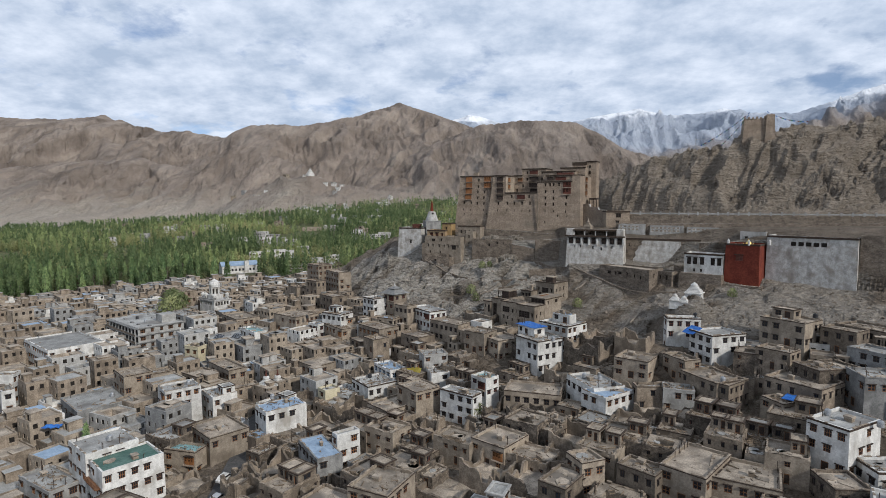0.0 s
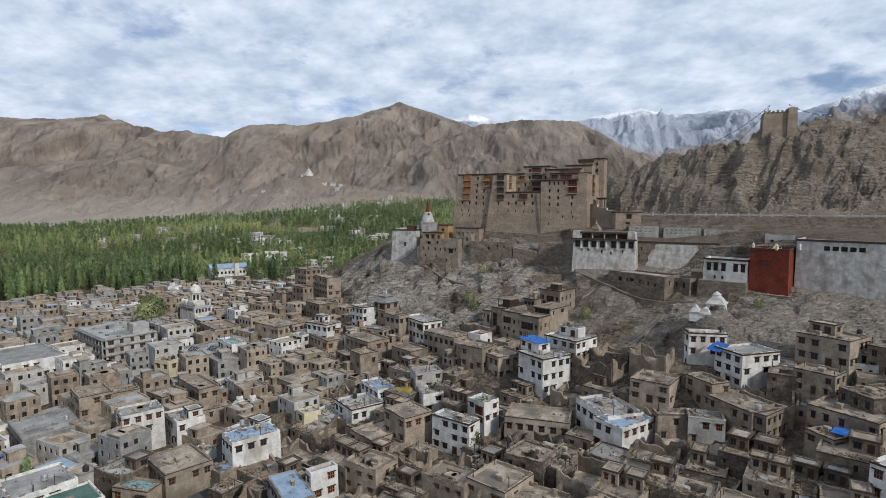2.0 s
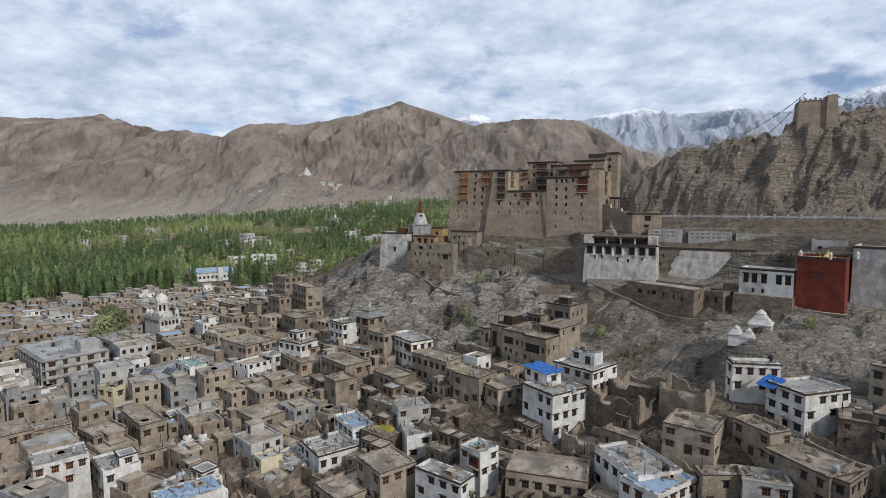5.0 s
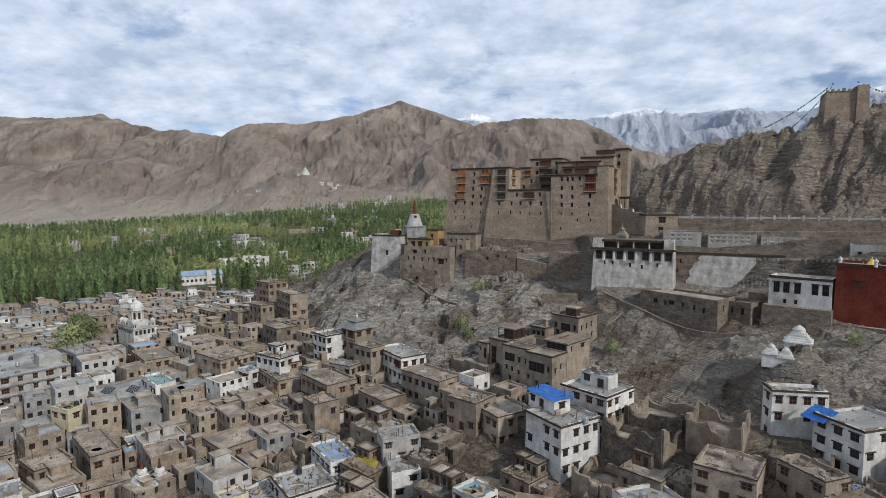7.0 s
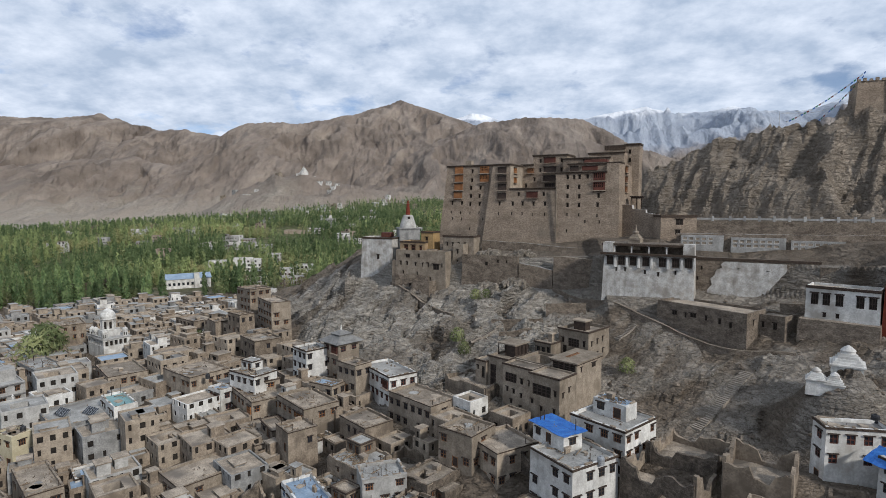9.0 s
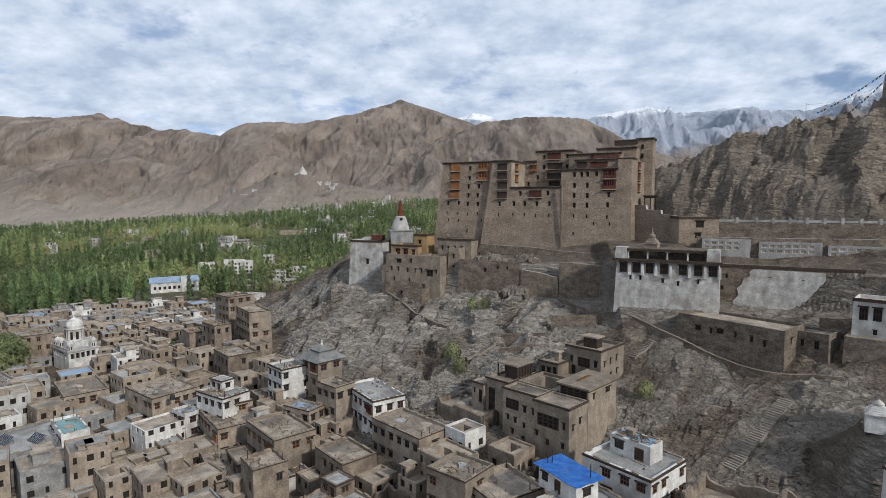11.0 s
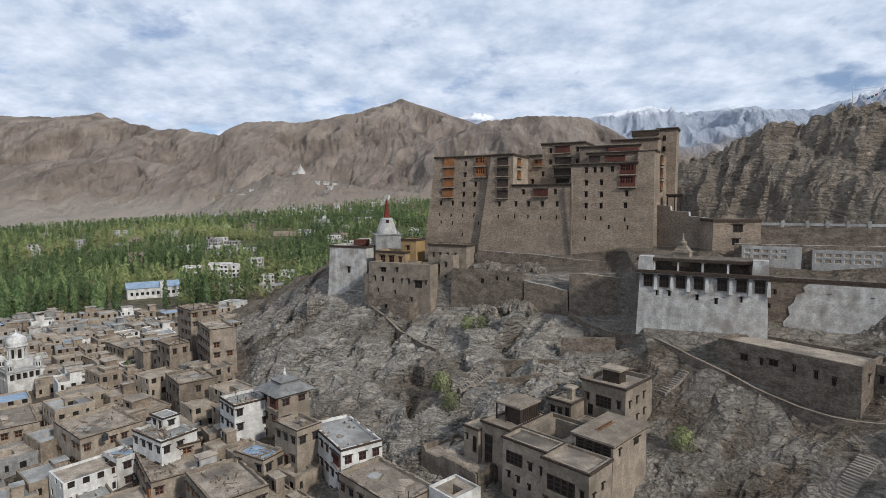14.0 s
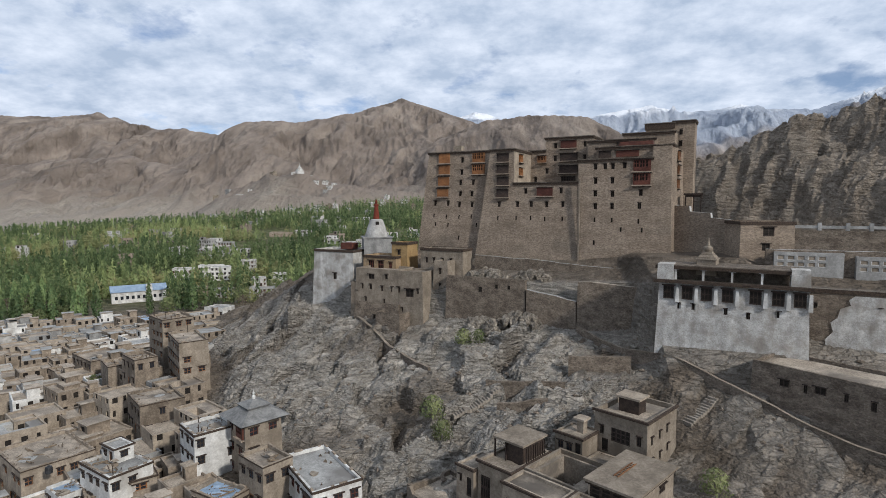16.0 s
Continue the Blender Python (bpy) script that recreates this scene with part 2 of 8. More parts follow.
def ridged(x, y, seed, octaves=4):
    s, amp, tot = 0.0, 1.0, 0.0
    for k in range(octaves):
        s = s + amp * (1 - np.abs(2 * value_noise(x * 2 ** k, y * 2 ** k, seed + k) - 1))
        tot += amp
        amp *= 0.52
    return s / tot


def crags(x, y, seed, octaves=6):
    """Sharp branching ridges: each octave is turned, and strong only where the one before it stood high."""
    s, w, amp, tot = 0.0, 1.0, 1.0, 0.0
    for k in range(octaves):
        n = (1 - np.abs(2 * value_noise(x, y, seed + k) - 1)) ** 1.6
        s = s + amp * w * n
        tot += amp
        w = np.clip(1.7 * n, 0.15, 1.0)
        amp *= 0.56
        x, y = 2.05 * (0.8 * x - 0.6 * y) + 3.7, 2.05 * (0.6 * x + 0.8 * y) - 1.9
    return s / tot


def blocks(x, y, size, seed, tilt):
    """Broken ground: jittered cells, each a slab with its own height and tilt."""
    gx_, gy_ = np.floor(x / size), np.floor(y / size)
    best, out = np.full(x.shape, 1e9), np.zeros(x.shape)
    for i in (-1, 0, 1):
        for j in (-1, 0, 1):
            cx, cy = gx_ + i, gy_ + j
            px, py = (cx + lattice(cx, cy, seed)) * size, (cy + lattice(cx, cy, seed + 1)) * size
            d = (x - px) ** 2 + (y - py) ** 2
            h = (lattice(cx, cy, seed + 2) - 0.5) * size * 0.35
            h = h + (x - px) * (lattice(cx, cy, seed + 3) - 0.5) * tilt + (y - py) * (lattice(cx, cy, seed + 4) - 0.5) * tilt
            out = np.where(d < best, h, out)
            best = np.minimum(best, d)
    return out


def smooth(a, b, x):
    t = np.clip((x - a) / (b - a), 0, 1)
    return t * t * (3 - 2 * t)


def smax(a, b, k):
    h = np.clip(0.5 + 0.5 * (a - b) / k, 0, 1)
    return b + (a - b) * h + k * h * (1 - h)


RIM_X = [-140, -95, -56, -38, -14, 3, 13, 22, 25, 41, 44, 58, 66, 72, 84, 101, 135, 320]
RIM_Y = [330, 298, 268, 257.8, 246.0, 239.4, 235.8, 231.5, 222.5, 215.8, 220.5, 215.8, 210, 206, 191, 177, 153, 60]
RIM_Z = [12, 28, 48, 51, 53, 53.5, 54, 55, 56.0, 56.5, 56.5, 56.0, 56.0, 56, 57.5, 58, 59, 60]
RIM_SOFT = [330, 298, 268, 257.8, 246.0, 239.4, 235.0, 229.5, 227.0, 219.0, 218.0, 214.0, 210, 206, 191, 177, 153, 60]
DROP = [0, 0, 3, 6, 8.5, 7.5, 8, 8.5, 8.5, 8.5, 8.5, 8, 7, 7, 11, 13, 13, 13]
SLOPE = [0.4, 0.4, 0.42, 0.40, 0.36, 0.38, 0.40, 0.42, 0.45, 0.45, 0.42, 0.30, 0.30, 0.30, 0.30, 0.30, 0.30, 0.30]
CREST_X = [-60, -20, 20, 50, 86, 107, 156, 250, 400]
CREST_Y = [400, 360, 322, 286, 266, 259, 252, 235, 200]
CREST_Z = [5, 35, 68, 80, 94, 101, 101, 108, 118]
MAIN = [(-1233, 2300, 303), (-1153, 2475, 423), (-940, 2600, 434), (-776, 2800, 498), (-559, 2976, 595), (-386, 2900, 521), (-169, 2700, 362), (17, 2400, 210)]
LEFT = [(-4031, 3000, 641), (-3012, 3100, 582), (-2730, 3200, 576), (-2491, 3300, 614), (-2285, 3300, 503), (-1890, 3200, 496), (-1558, 3100, 437)]
CRAG = [(-266, 2350, 326), (-99, 2300, 382), (15, 2250, 389), (143, 2200, 379), (264, 2150, 364), (362, 2000, 281), (452, 1900, 223), (580, 1700, 149)]
BLUE = [(-586, 4400, 659), (-277, 4400, 749), (-58, 4400, 698), (287, 4400, 625)]
SNOW = [(281, 4300, 588), (528, 4300, 678), (692, 4300, 717), (974, 4300, 760), (1162, 4250, 702), (1341, 4200, 696), (1494, 4100, 725),
        (1587, 4050, 684), (1865, 3950, 656), (2084, 3850, 727), (2308, 3750, 792), (2682, 3500, 811)]
STUPA = [(-727, 1500, 44), (-644, 1500, 91), (-558, 1450, 136), (-504, 1424, 144), (-450, 1450, 128), (-371, 1500, 106), (-214, 1600, 92)]
SPURS = [[(-559, 2976, 590), (-640, 2650, 420), (-760, 2350, 250), (-840, 2080, 110)], [(-559, 2976, 590), (-430, 2600, 400), (-270, 2250, 250), (-130, 1960, 130)],
         [(-776, 2800, 492), (-930, 2500, 330), (-1080, 2200, 160)], [(-2491, 3300, 605), (-2200, 2900, 420), (-1900, 2600, 260), (-1700, 2350, 120)],
         [(-3012, 3100, 575), (-2720, 2700, 390), (-2430, 2350, 220)], [(-940, 2600, 430), (-1230, 2250, 270), (-1400, 1950, 120)],
         [(15, 2250, 380), (-40, 2000, 230), (-60, 1800, 120)], [(143, 2200, 372), (150, 1950, 230), (120, 1750, 120)], [(-99, 2300, 375), (-170, 2050, 230), (-230, 1850, 120)]]
FOOT = [(-3109, 2300, 328), (-2251, 2300, 218), (-1877, 2250, 249), (-1503, 2200, 254), (-1246, 2100, 200), (-989, 2000, 130)]


def town_z(x, y):
    z = 8 + 0.10 * (np.clip(x, -110, 400) + 77) + 0.03 * (np.minimum(x, -110) + 110) * (x > -600) - 14.7 * (x <= -600)
    z = z + 0.12 * (np.clip(y, -200, 215) - 96) + 0.02 * (np.clip(y, 215, 420) - 215)
    z = np.maximum(z, 6 + 0 * x)
    z = z + 2.6 * np.exp(-((x - 4) / 9) ** 2 - ((y - 179) / 7) ** 2)
    z = z - 5.0 * np.exp(-((x + 25) / 75) ** 2 - ((y - 156) / 46) ** 2) - 1.0 + 7 * np.exp(-((x + 84) / 24) ** 2 - ((y - 252) / 24) ** 2)
    # the town climbs in steps towards the rock
    for cx, cy, rx, ry, up in ((34, 158, 13, 9, 7.4), (50, 153, 11, 9, 4.2), (20, 166, 11, 8, 5.3), (-2, 168, 11, 8, 6.2), (-18, 162, 9, 7, 3.0), (10, 155, 7, 6, 2.6),
                               (-42, 205, 11, 8, 4.8), (-75, 245, 11, 9, 1.8), (-28, 214, 9, 7, 4.0), (-10, 188, 14, 7, 3.4), (40, 145, 9, 6, 3.1)):
        z = z + up * np.exp(-((x - cx) / rx) ** 2 - ((y - cy) / ry) ** 2)
    val = 16 + 0.055 * np.clip(y - 420, 0, 1400) * smooth(-950, -250, x)
    return z + (val - z) * smooth(330, 470, y + 0.35 * np.maximum(-x - 120, 0))


def rim_z(x, y):
    yr, zr = np.interp(x, RIM_X, RIM_Y), np.interp(x, RIM_X, RIM_Z)
    g, drop = np.interp(x, RIM_X, SLOPE), np.interp(x, RIM_X, DROP)
    yr = yr + (np.interp(x, RIM_X, RIM_SOFT) - yr) * smooth(2, 10, yr - y)
    d = yr - y
    back = np.maximum(-d - 30, 0) * 0.55 * (1 - smooth(-25, 15, x))
    return zr - drop * smooth(-0.4, 2.2, d) - g * np.maximum(d - 1, 0) - back + 0.30 * np.clip(-d - 2, 0, 12)


def hill_z(x, y):
    yc, zc = np.interp(x, CREST_X, CREST_Y), np.interp(x, CREST_X, CREST_Z)
    return zc - 0.92 * np.maximum(yc - y, 0) - 0.5 * np.maximum(y - yc, 0)


def ridge_z(x, y, pts, slope):
    """Height of a mountain range round its crest line, and the distance from the crest."""
    best, dist = np.full(x.shape, -500.0), np.full(x.shape, 1e4)
    for (x0, y0, z0), (x1, y1, z1) in zip(pts, pts[1:]):
        dx, dy = x1 - x0, y1 - y0
        t = np.clip(((x - x0) * dx + (y - y0) * dy) / (dx * dx + dy * dy), 0, 1)
        d = np.hypot(x - x0 - t * dx, y - y0 - t * dy)
        z = z0 + t * (z1 - z0) - slope * d
        dist = np.where(z > best, d, dist)
        best = np.maximum(best, z)
    return best, dist


def rocky(x, y):
    """How far the ground is bare rock (0 town, 1 cliff)."""
    return smooth(-1.5, 4.0, np.maximum(rim_z(x, y), hill_z(x, y)) - town_z(x, y))


def ground_z(x, y, detail=True):
    x, y = np.asarray(x, float), np.asarray(y, float)
    town, rim, hill = town_z(x, y), rim_z(x, y), hill_z(x, y)
    z = smax(smax(town, rim, 3.0), hill, 3.0)
    # rock knob under the white stupas
    knob = np.exp(-(((x - 54.3) / 7.0) ** 2 + ((y - 172.0) / 6.6) ** 2) ** 2)
    z = z + knob * np.maximum(40.7 + 0.25 * (x - 54.0) - z, 0)
    if detail:
        rock = rocky(x, y)
        face = smooth(0.5, 6, np.interp(x, RIM_X, RIM_Y) - y) + smooth(1.0, 7.0, hill - rim)
        face = np.clip(face + 0.8 * smooth(-44, -60, x) * smooth(-45, -20, np.interp(x, RIM_X, RIM_Y) - y), 0, 1) * rock
        calm = 0.25 + 0.75 * np.clip(smooth(1, 9, np.interp(x, RIM_X, RIM_Y) - y) + smooth(2, 8, hill - rim) + 0.7 * smooth(-46, -62, x), 0, 1)
        # folded, tilted rock beds, broken into ribs and blocks
        u, v = x * 0.75 + y * 0.66, -x * 0.66 + y * 0.75
        wx, wy = u + 6 * fbm(x / 17, y / 17, 13, 3), v + 6 * fbm(x / 17, y / 17, 14, 3)
        steep = 0.22 + 0.78 * np.clip(smooth(26, 4, x) + smooth(2, 10, hill - rim), 0, 1)
        on_hill = smooth(2, 10, hill - rim)
        ribs = 2.6 * (ridged(wx / 26, wy / 15, 3, 5) - 0.66) + 1.0 * (ridged(wx / 9, wy / 4.0, 9, 3) - 0.6) + (3.0 + 9.5 * on_hill) * np.minimum(crags(wx / 34, wy / 17, 63, 7) - 0.42, 0.10)
        z = z + face * calm * steep * ribs * (1 + 0.55 * on_hill)
        # thin slanting beds and rills that the rain has cut down the slope
        z = z + face * calm * (0.35 + 0.65 * steep) * 0.75 * (ridged(wx / 16 + wy / 30, wy / 2.1, 23, 3) - 0.55)
        z = z + face * calm * (1 - on_hill) * 1.1 * (ridged((x + 0.55 * y) / 7.5, y / 26, 27, 4) - 0.6)
        near_rock = face * calm * (0.15 + 0.75 * steep)
        z = z + near_rock * (0.75 * blocks(wx, wy * 1.5, 8.0, 101, 1.0) + 0.6 * blocks(wx * 0.8, wy * 1.4, 3.6, 111, 1.1))
        z = z + near_rock * (0.45 * blocks(wx * 0.9 + 5, wy * 1.5, 1.7, 121, 1.1) + 0.35 * (ridged(wx / 2.6, wy / 1.5, 19, 3) - 0.55))
        z = z + face * calm * steep * (0.4 * (ridged(x / 3.6 + 0.3 * y / 3.6, y / 5.0, 15, 3) - 0.55))
        z = z + 0.5 * (fbm(x / 9, y / 9, 21, 3) - 0.5) * (1 - face)
        z = z + face * calm * 3.5 * (fbm(x / 40, y / 40, 5, 3) - 0.5)
    far = smooth(700, 1100, y)
    qx, qy = x + 70 * fbm(x / 240, y / 240, 31, 3), y + 70 * fbm(x / 240, y / 240, 35, 3)
    gully = 1.5 * np.minimum(crags(qx / 430, qy / 760, 41, 7) - 0.46, 0.10)
    rills = 95 * np.minimum(crags(qx / 120 + 0.25 * qy / 120, qy / 230, 47, 5) - 0.40, 0.16)
    m = np.full(x.shape, -500.0)
    for pts, slope in [(MAIN, 0.50), (LEFT, 0.44), (CRAG, 0.58), (FOOT, 0.30)] + [(q, 0.5) for q in SPURS]:
        r, d = ridge_z(x, y, pts, slope)
        m = np.maximum(m, r + gully * np.clip(r - 25, 0, 320) * (0.03 + 1.0 * smooth(30, 460, d)) + rills * np.clip((r - 20) / 130, 0, 1) * (0.22 + 0.78 * smooth(0, 160, d)))
    st, d = ridge_z(x, y, STUPA, 0.42)
    st = st + (ridged(x / 110, y / 110, 51, 5) - 0.6) * np.clip(st - 40, 0, 60) * (0.15 + 1.1 * smooth(10, 90, d)) + 0.25 * rills * np.clip((st - 40) / 60, 0, 1) * smooth(8, 50, d)
    m = np.maximum(m, st)
    for pts, slope in ((BLUE, 0.6), (SNOW, 0.5)):
        r, d = ridge_z(x, y, pts, slope)
        m = np.maximum(m, r + (ridged(qx / 300, qy / 300, 61, 7) - 0.62) * np.clip(r - 200, 0, 300) * (0.10 + 1.1 * smooth(10, 420, d)))
    return np.maximum(z, np.where(far > 0, m * far + z * (1 - far), z))


def height(x, y):
    return float(ground_z(np.array([float(x)]), np.array([float(y)]))[0])


def steps(marks, grow, lo, hi, top):
    """Grid lines: even runs between marks (start, step), growing steps beyond them."""
    mid = [v for (p, st_), (q, _) in zip(marks, marks[1:]) for v in np.arange(p, q - 1e-6, st_)] + [marks[-1][0]]
    up, st_ = [mid[-1]], marks[-2][1]
    while up[-1] < hi:
        st_ = min(st_ * grow, top)
        up.append(up[-1] + st_)
    dn, st_ = [mid[0]], marks[0][1]
    while dn[-1] > lo:
        st_ = min(st_ * grow, top)
        dn.append(dn[-1] - st_)
    return np.array(dn[:0:-1] + mid + up[1:])


def weave(X, Y, first):
    """The faces of a grid patch whose vertices start at first."""
    ny, nx = X.shape
    idx = first + np.arange(nx * ny).reshape(ny, nx)
    return np.stack([idx[:-1, :-1].ravel(), idx[:-1, 1:].ravel(), idx[1:, 1:].ravel(), idx[1:, :-1].ravel()], -1)


# one sheet: a fine patch round the town and the rock, and a fan that widens towards the mountains
NX, NY = np.meshgrid(steps([(-70, 0.5), (44, 0.8), (150, 0.8)], 1.032, -2600, 2600, 60), steps([(180, 0.5), (258, 0.8), (300, 0.8)], 1.03, -900, 722, 20))
ay, row = [702.0], 702.0
while row < 4950:
    row += 6 + (row - 700) * 0.004
    ay.append(row)
FS, FY = np.meshgrid(steps([(-1.03, 0.0019), (0.70, 0.0019)], 1.2, -2.4, 2.4, 0.08), np.array(ay))
FX = FS * FY
GX, GY = np.concatenate([NX.ravel(), FX.ravel()]), np.concatenate([NY.ravel(), FY.ravel()])
GZ = ground_z(GX, GY)
GZ[NX.size:] -= 0.8 * smooth(730, 705, GY[NX.size:])
verts = np.stack([GX, GY, GZ], -1)
faces = np.concatenate([weave(NX, NY, 0), weave(FX, FY, NX.size)])
gm = bpy.data.meshes.new("ground")
gm.vertices.add(len(verts))
gm.vertices.foreach_set("co", verts.ravel())
gm.loops.add(faces.size)
gm.loops.foreach_set("vertex_index", faces.ravel())
gm.polygons.add(len(faces))
gm.polygons.foreach_set("loop_start", np.arange(0, faces.size, 4))
gm.polygons.foreach_set("loop_total", np.full(len(faces), 4))
gm.update()
corner = faces[:, 0]
rk = rocky(GX, GY)
gm.polygons.foreach_set("use_smooth", (rk[corner] < 0.5) | (GY[corner] > 420))
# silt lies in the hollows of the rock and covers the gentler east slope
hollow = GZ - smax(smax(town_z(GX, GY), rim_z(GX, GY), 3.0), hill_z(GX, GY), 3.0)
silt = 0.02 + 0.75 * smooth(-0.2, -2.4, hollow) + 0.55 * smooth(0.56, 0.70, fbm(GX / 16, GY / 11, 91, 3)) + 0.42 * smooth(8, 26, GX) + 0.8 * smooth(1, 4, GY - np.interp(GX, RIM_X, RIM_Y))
silt_attr = gm.attributes.new("silt", "FLOAT", "POINT")
silt_attr.data.foreach_set("value", np.clip(silt, 0, 1).astype(np.float32))
# what covers the ground: rock face, grass of the valley, snow line
cover_attr = gm.color_attributes.new("cover", "FLOAT_COLOR", "POINT")
hillness = np.clip(smooth(1.0, 7.0, hill_z(GX, GY) - rim_z(GX, GY)), 0, 1) * rk


def grove_end(x):
    """Where the groves of the valley floor give way to sand."""
    return np.interp(x, [-1400, -640, -480, -330, -200, 0], [860, 930, 1080, 1300, 1500, 1500])


green = smooth(360, 460, GY + 0.35 * np.maximum(-GX - 120, 0)) * smooth(60, 20, GZ - town_z(GX, GY) + 20) * smooth(30, -30, GY - grove_end(GX)) * (1 - rk)
snow = smooth(672, 722, GZ + 150 * (fbm(GX / 120, GY / 120, 71, 4) - 0.5)) * smooth(3300, 3700, GY)
cover_attr.data.foreach_set("color", np.stack([rk, green, snow, hillness], -1).ravel().astype(np.float32))


def ground_material():
    m = bpy.data.materials.new("ground_rock_and_dust")
    m.use_nodes = True
    nt = m.node_tree
    p = nt.nodes["Principled BSDF"]
    p.inputs["Roughness"].default_value = 0.95
    p.inputs["Specular IOR Level"].default_value = 0.15

    def node(kind, operation=None, data_type=None, attribute_name=None):
        n = nt.nodes.new(kind)
        if operation:
            n.operation = operation
        if data_type:
            n.data_type = data_type
        if attribute_name:
            n.attribute_name = attribute_name
        return n

    def noise_node(vec, scale, detail=8.0, rough=0.6):
        n = node("ShaderNodeTexNoise")
        n.inputs["Scale"].default_value, n.inputs["Detail"].default_value, n.inputs["Roughness"].default_value = scale, detail, rough
        nt.links.new(vec, n.inputs["Vector"])
        return n.outputs["Fac"]

    def ridge_node(vec, scale, detail=8.0, rough=0.55):
        n = node("ShaderNodeTexNoise")
        n.noise_type = "RIDGED_MULTIFRACTAL"
        n.inputs["Scale"].default_value, n.inputs["Detail"].default_value, n.inputs["Roughness"].default_value = scale, detail, rough
        n.inputs["Offset"].default_value, n.inputs["Gain"].default_value = 0.9, 2.0
        nt.links.new(vec, n.inputs["Vector"])
        k = node("ShaderNodeMath", operation="MULTIPLY")
        k.inputs[1].default_value = 0.5
        nt.links.new(n.outputs["Fac"], k.inputs[0])
        return k.outputs[0]

    def ramp(fac, stops):
        r = node("ShaderNodeValToRGB")
        el = r.color_ramp.elements
        el[0].position, el[0].color = stops[0][0], (*stops[0][1], 1)
        el[1].position, el[1].color = stops[-1][0], (*stops[-1][1], 1)
        for pos, c in stops[1:-1]:
            e = el.new(pos)
            e.color = (*c, 1)
        nt.links.new(fac, r.inputs["Fac"])
        return r.outputs["Color"]

    def mix(fac, a, b):
        x = node("ShaderNodeMix", data_type="RGBA")
        nt.links.new(fac, x.inputs["Factor"])
        nt.links.new(a, x.inputs["A"])
        nt.links.new(b, x.inputs["B"])
        return x.outputs["Result"]

    geo = node("ShaderNodeNewGeometry")
    at = node("ShaderNodeAttribute", attribute_name="cover")
    sp = node("ShaderNodeSeparateColor")
    nt.links.new(at.outputs["Color"], sp.inputs[0])
    pos = geo.outputs["Position"]
    beds = node("ShaderNodeMapping")
    beds.inputs["Rotation"].default_value = (0.9, 0.6, 0.6)
    beds.inputs["Scale"].default_value = (0.55, 0.8, 1.9)
    nt.links.new(pos, beds.inputs["Vector"])
    n_rock = noise_node(beds.outputs[0], 0.45, 12.0, 0.72)
    n_ridge = ridge_node(beds.outputs[0], 0.34, 9.0, 0.62)
    falls = node("ShaderNodeMapping")
    falls.inputs["Scale"].default_value = (1.0, 0.35, 0.6)
    nt.links.new(pos, falls.inputs["Vector"])
    n_mount = ridge_node(falls.outputs[0], 0.009, 10.0, 0.6)
    n_fine = noise_node(pos, 1.3, 8.0, 0.65)
    n_mid = noise_node(pos, 0.16, 10.0, 0.66)
    n_big = noise_node(falls.outputs[0], 0.012, 12.0, 0.62)
    crack = node("ShaderNodeTexVoronoi")
    crack.feature = "DISTANCE_TO_EDGE"
    crack.inputs["Scale"].default_value = 0.42
    warp = node("ShaderNodeVectorMath", operation="MULTIPLY_ADD")
    n_w = node("ShaderNodeTexNoise")
    n_w.inputs["Scale"].default_value, n_w.inputs["Detail"].default_value = 0.5, 6.0
    nt.links.new(beds.outputs[0], n_w.inputs["Vector"])
    nt.links.new(n_w.outputs["Color"], warp.inputs[0])
    warp.inputs[1].default_value = (5.0, 5.0, 5.0)
    nt.links.new(beds.outputs[0], warp.inputs[2])
    nt.links.new(warp.outputs[0], crack.inputs["Vector"])
    gap = ramp(crack.outputs["Distance"], [(0.0, (0.62, 0.60, 0.58)), (0.03, (1, 1, 1))])
    chip = node("ShaderNodeTexVoronoi")
    chip.feature = "DISTANCE_TO_EDGE"
    chip.inputs["Scale"].default_value = 1.5
    nt.links.new(warp.outputs[0], chip.inputs["Vector"])
    slab = node("ShaderNodeTexVoronoi")
    slab.inputs["Scale"].default_value = 0.9
    nt.links.new(warp.outputs[0], slab.inputs["Vector"])
    slab_bw = node("ShaderNodeRGBToBW")
    nt.links.new(slab.outputs["Color"], slab_bw.inputs[0])
    slabs = ramp(slab_bw.outputs[0], [(0.25, (0.88, 0.878, 0.875)), (0.75, (1.08, 1.075, 1.07))])
    chips = ramp(chip.outputs["Distance"], [(0.0, (0.80, 0.785, 0.77)), (0.05, (1, 1, 1))])
    speck = ramp(noise_node(pos, 3.2, 4.0, 0.7), [(0.36, (0.80, 0.79, 0.78)), (0.62, (1.14, 1.14, 1.14))])
    rock_low = ramp(n_rock, [(0.30, (0.205, 0.183, 0.153)), (0.46, (0.315, 0.289, 0.249)), (0.64, (0.425, 0.398, 0.352))])
    rock_hill = ramp(n_rock, [(0.34, (0.152, 0.125, 0.0968)), (0.48, (0.24, 0.2, 0.158)), (0.64, (0.32, 0.274, 0.218))])
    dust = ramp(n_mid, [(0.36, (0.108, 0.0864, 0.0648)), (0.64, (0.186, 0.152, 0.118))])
    grass = ramp(n_mid, [(0.35, (0.048, 0.0656, 0.024)), (0.5, (0.104, 0.116, 0.0496)), (0.65, (0.192, 0.168, 0.104))])
    mount = ramp(n_big, [(0.34, (0.146, 0.118, 0.0963)), (0.5, (0.224, 0.183, 0.15)), (0.66, (0.31, 0.259, 0.212))])
    sand = ramp(n_mid, [(0.35, (0.284, 0.245, 0.2)), (0.65, (0.387, 0.341, 0.281))])
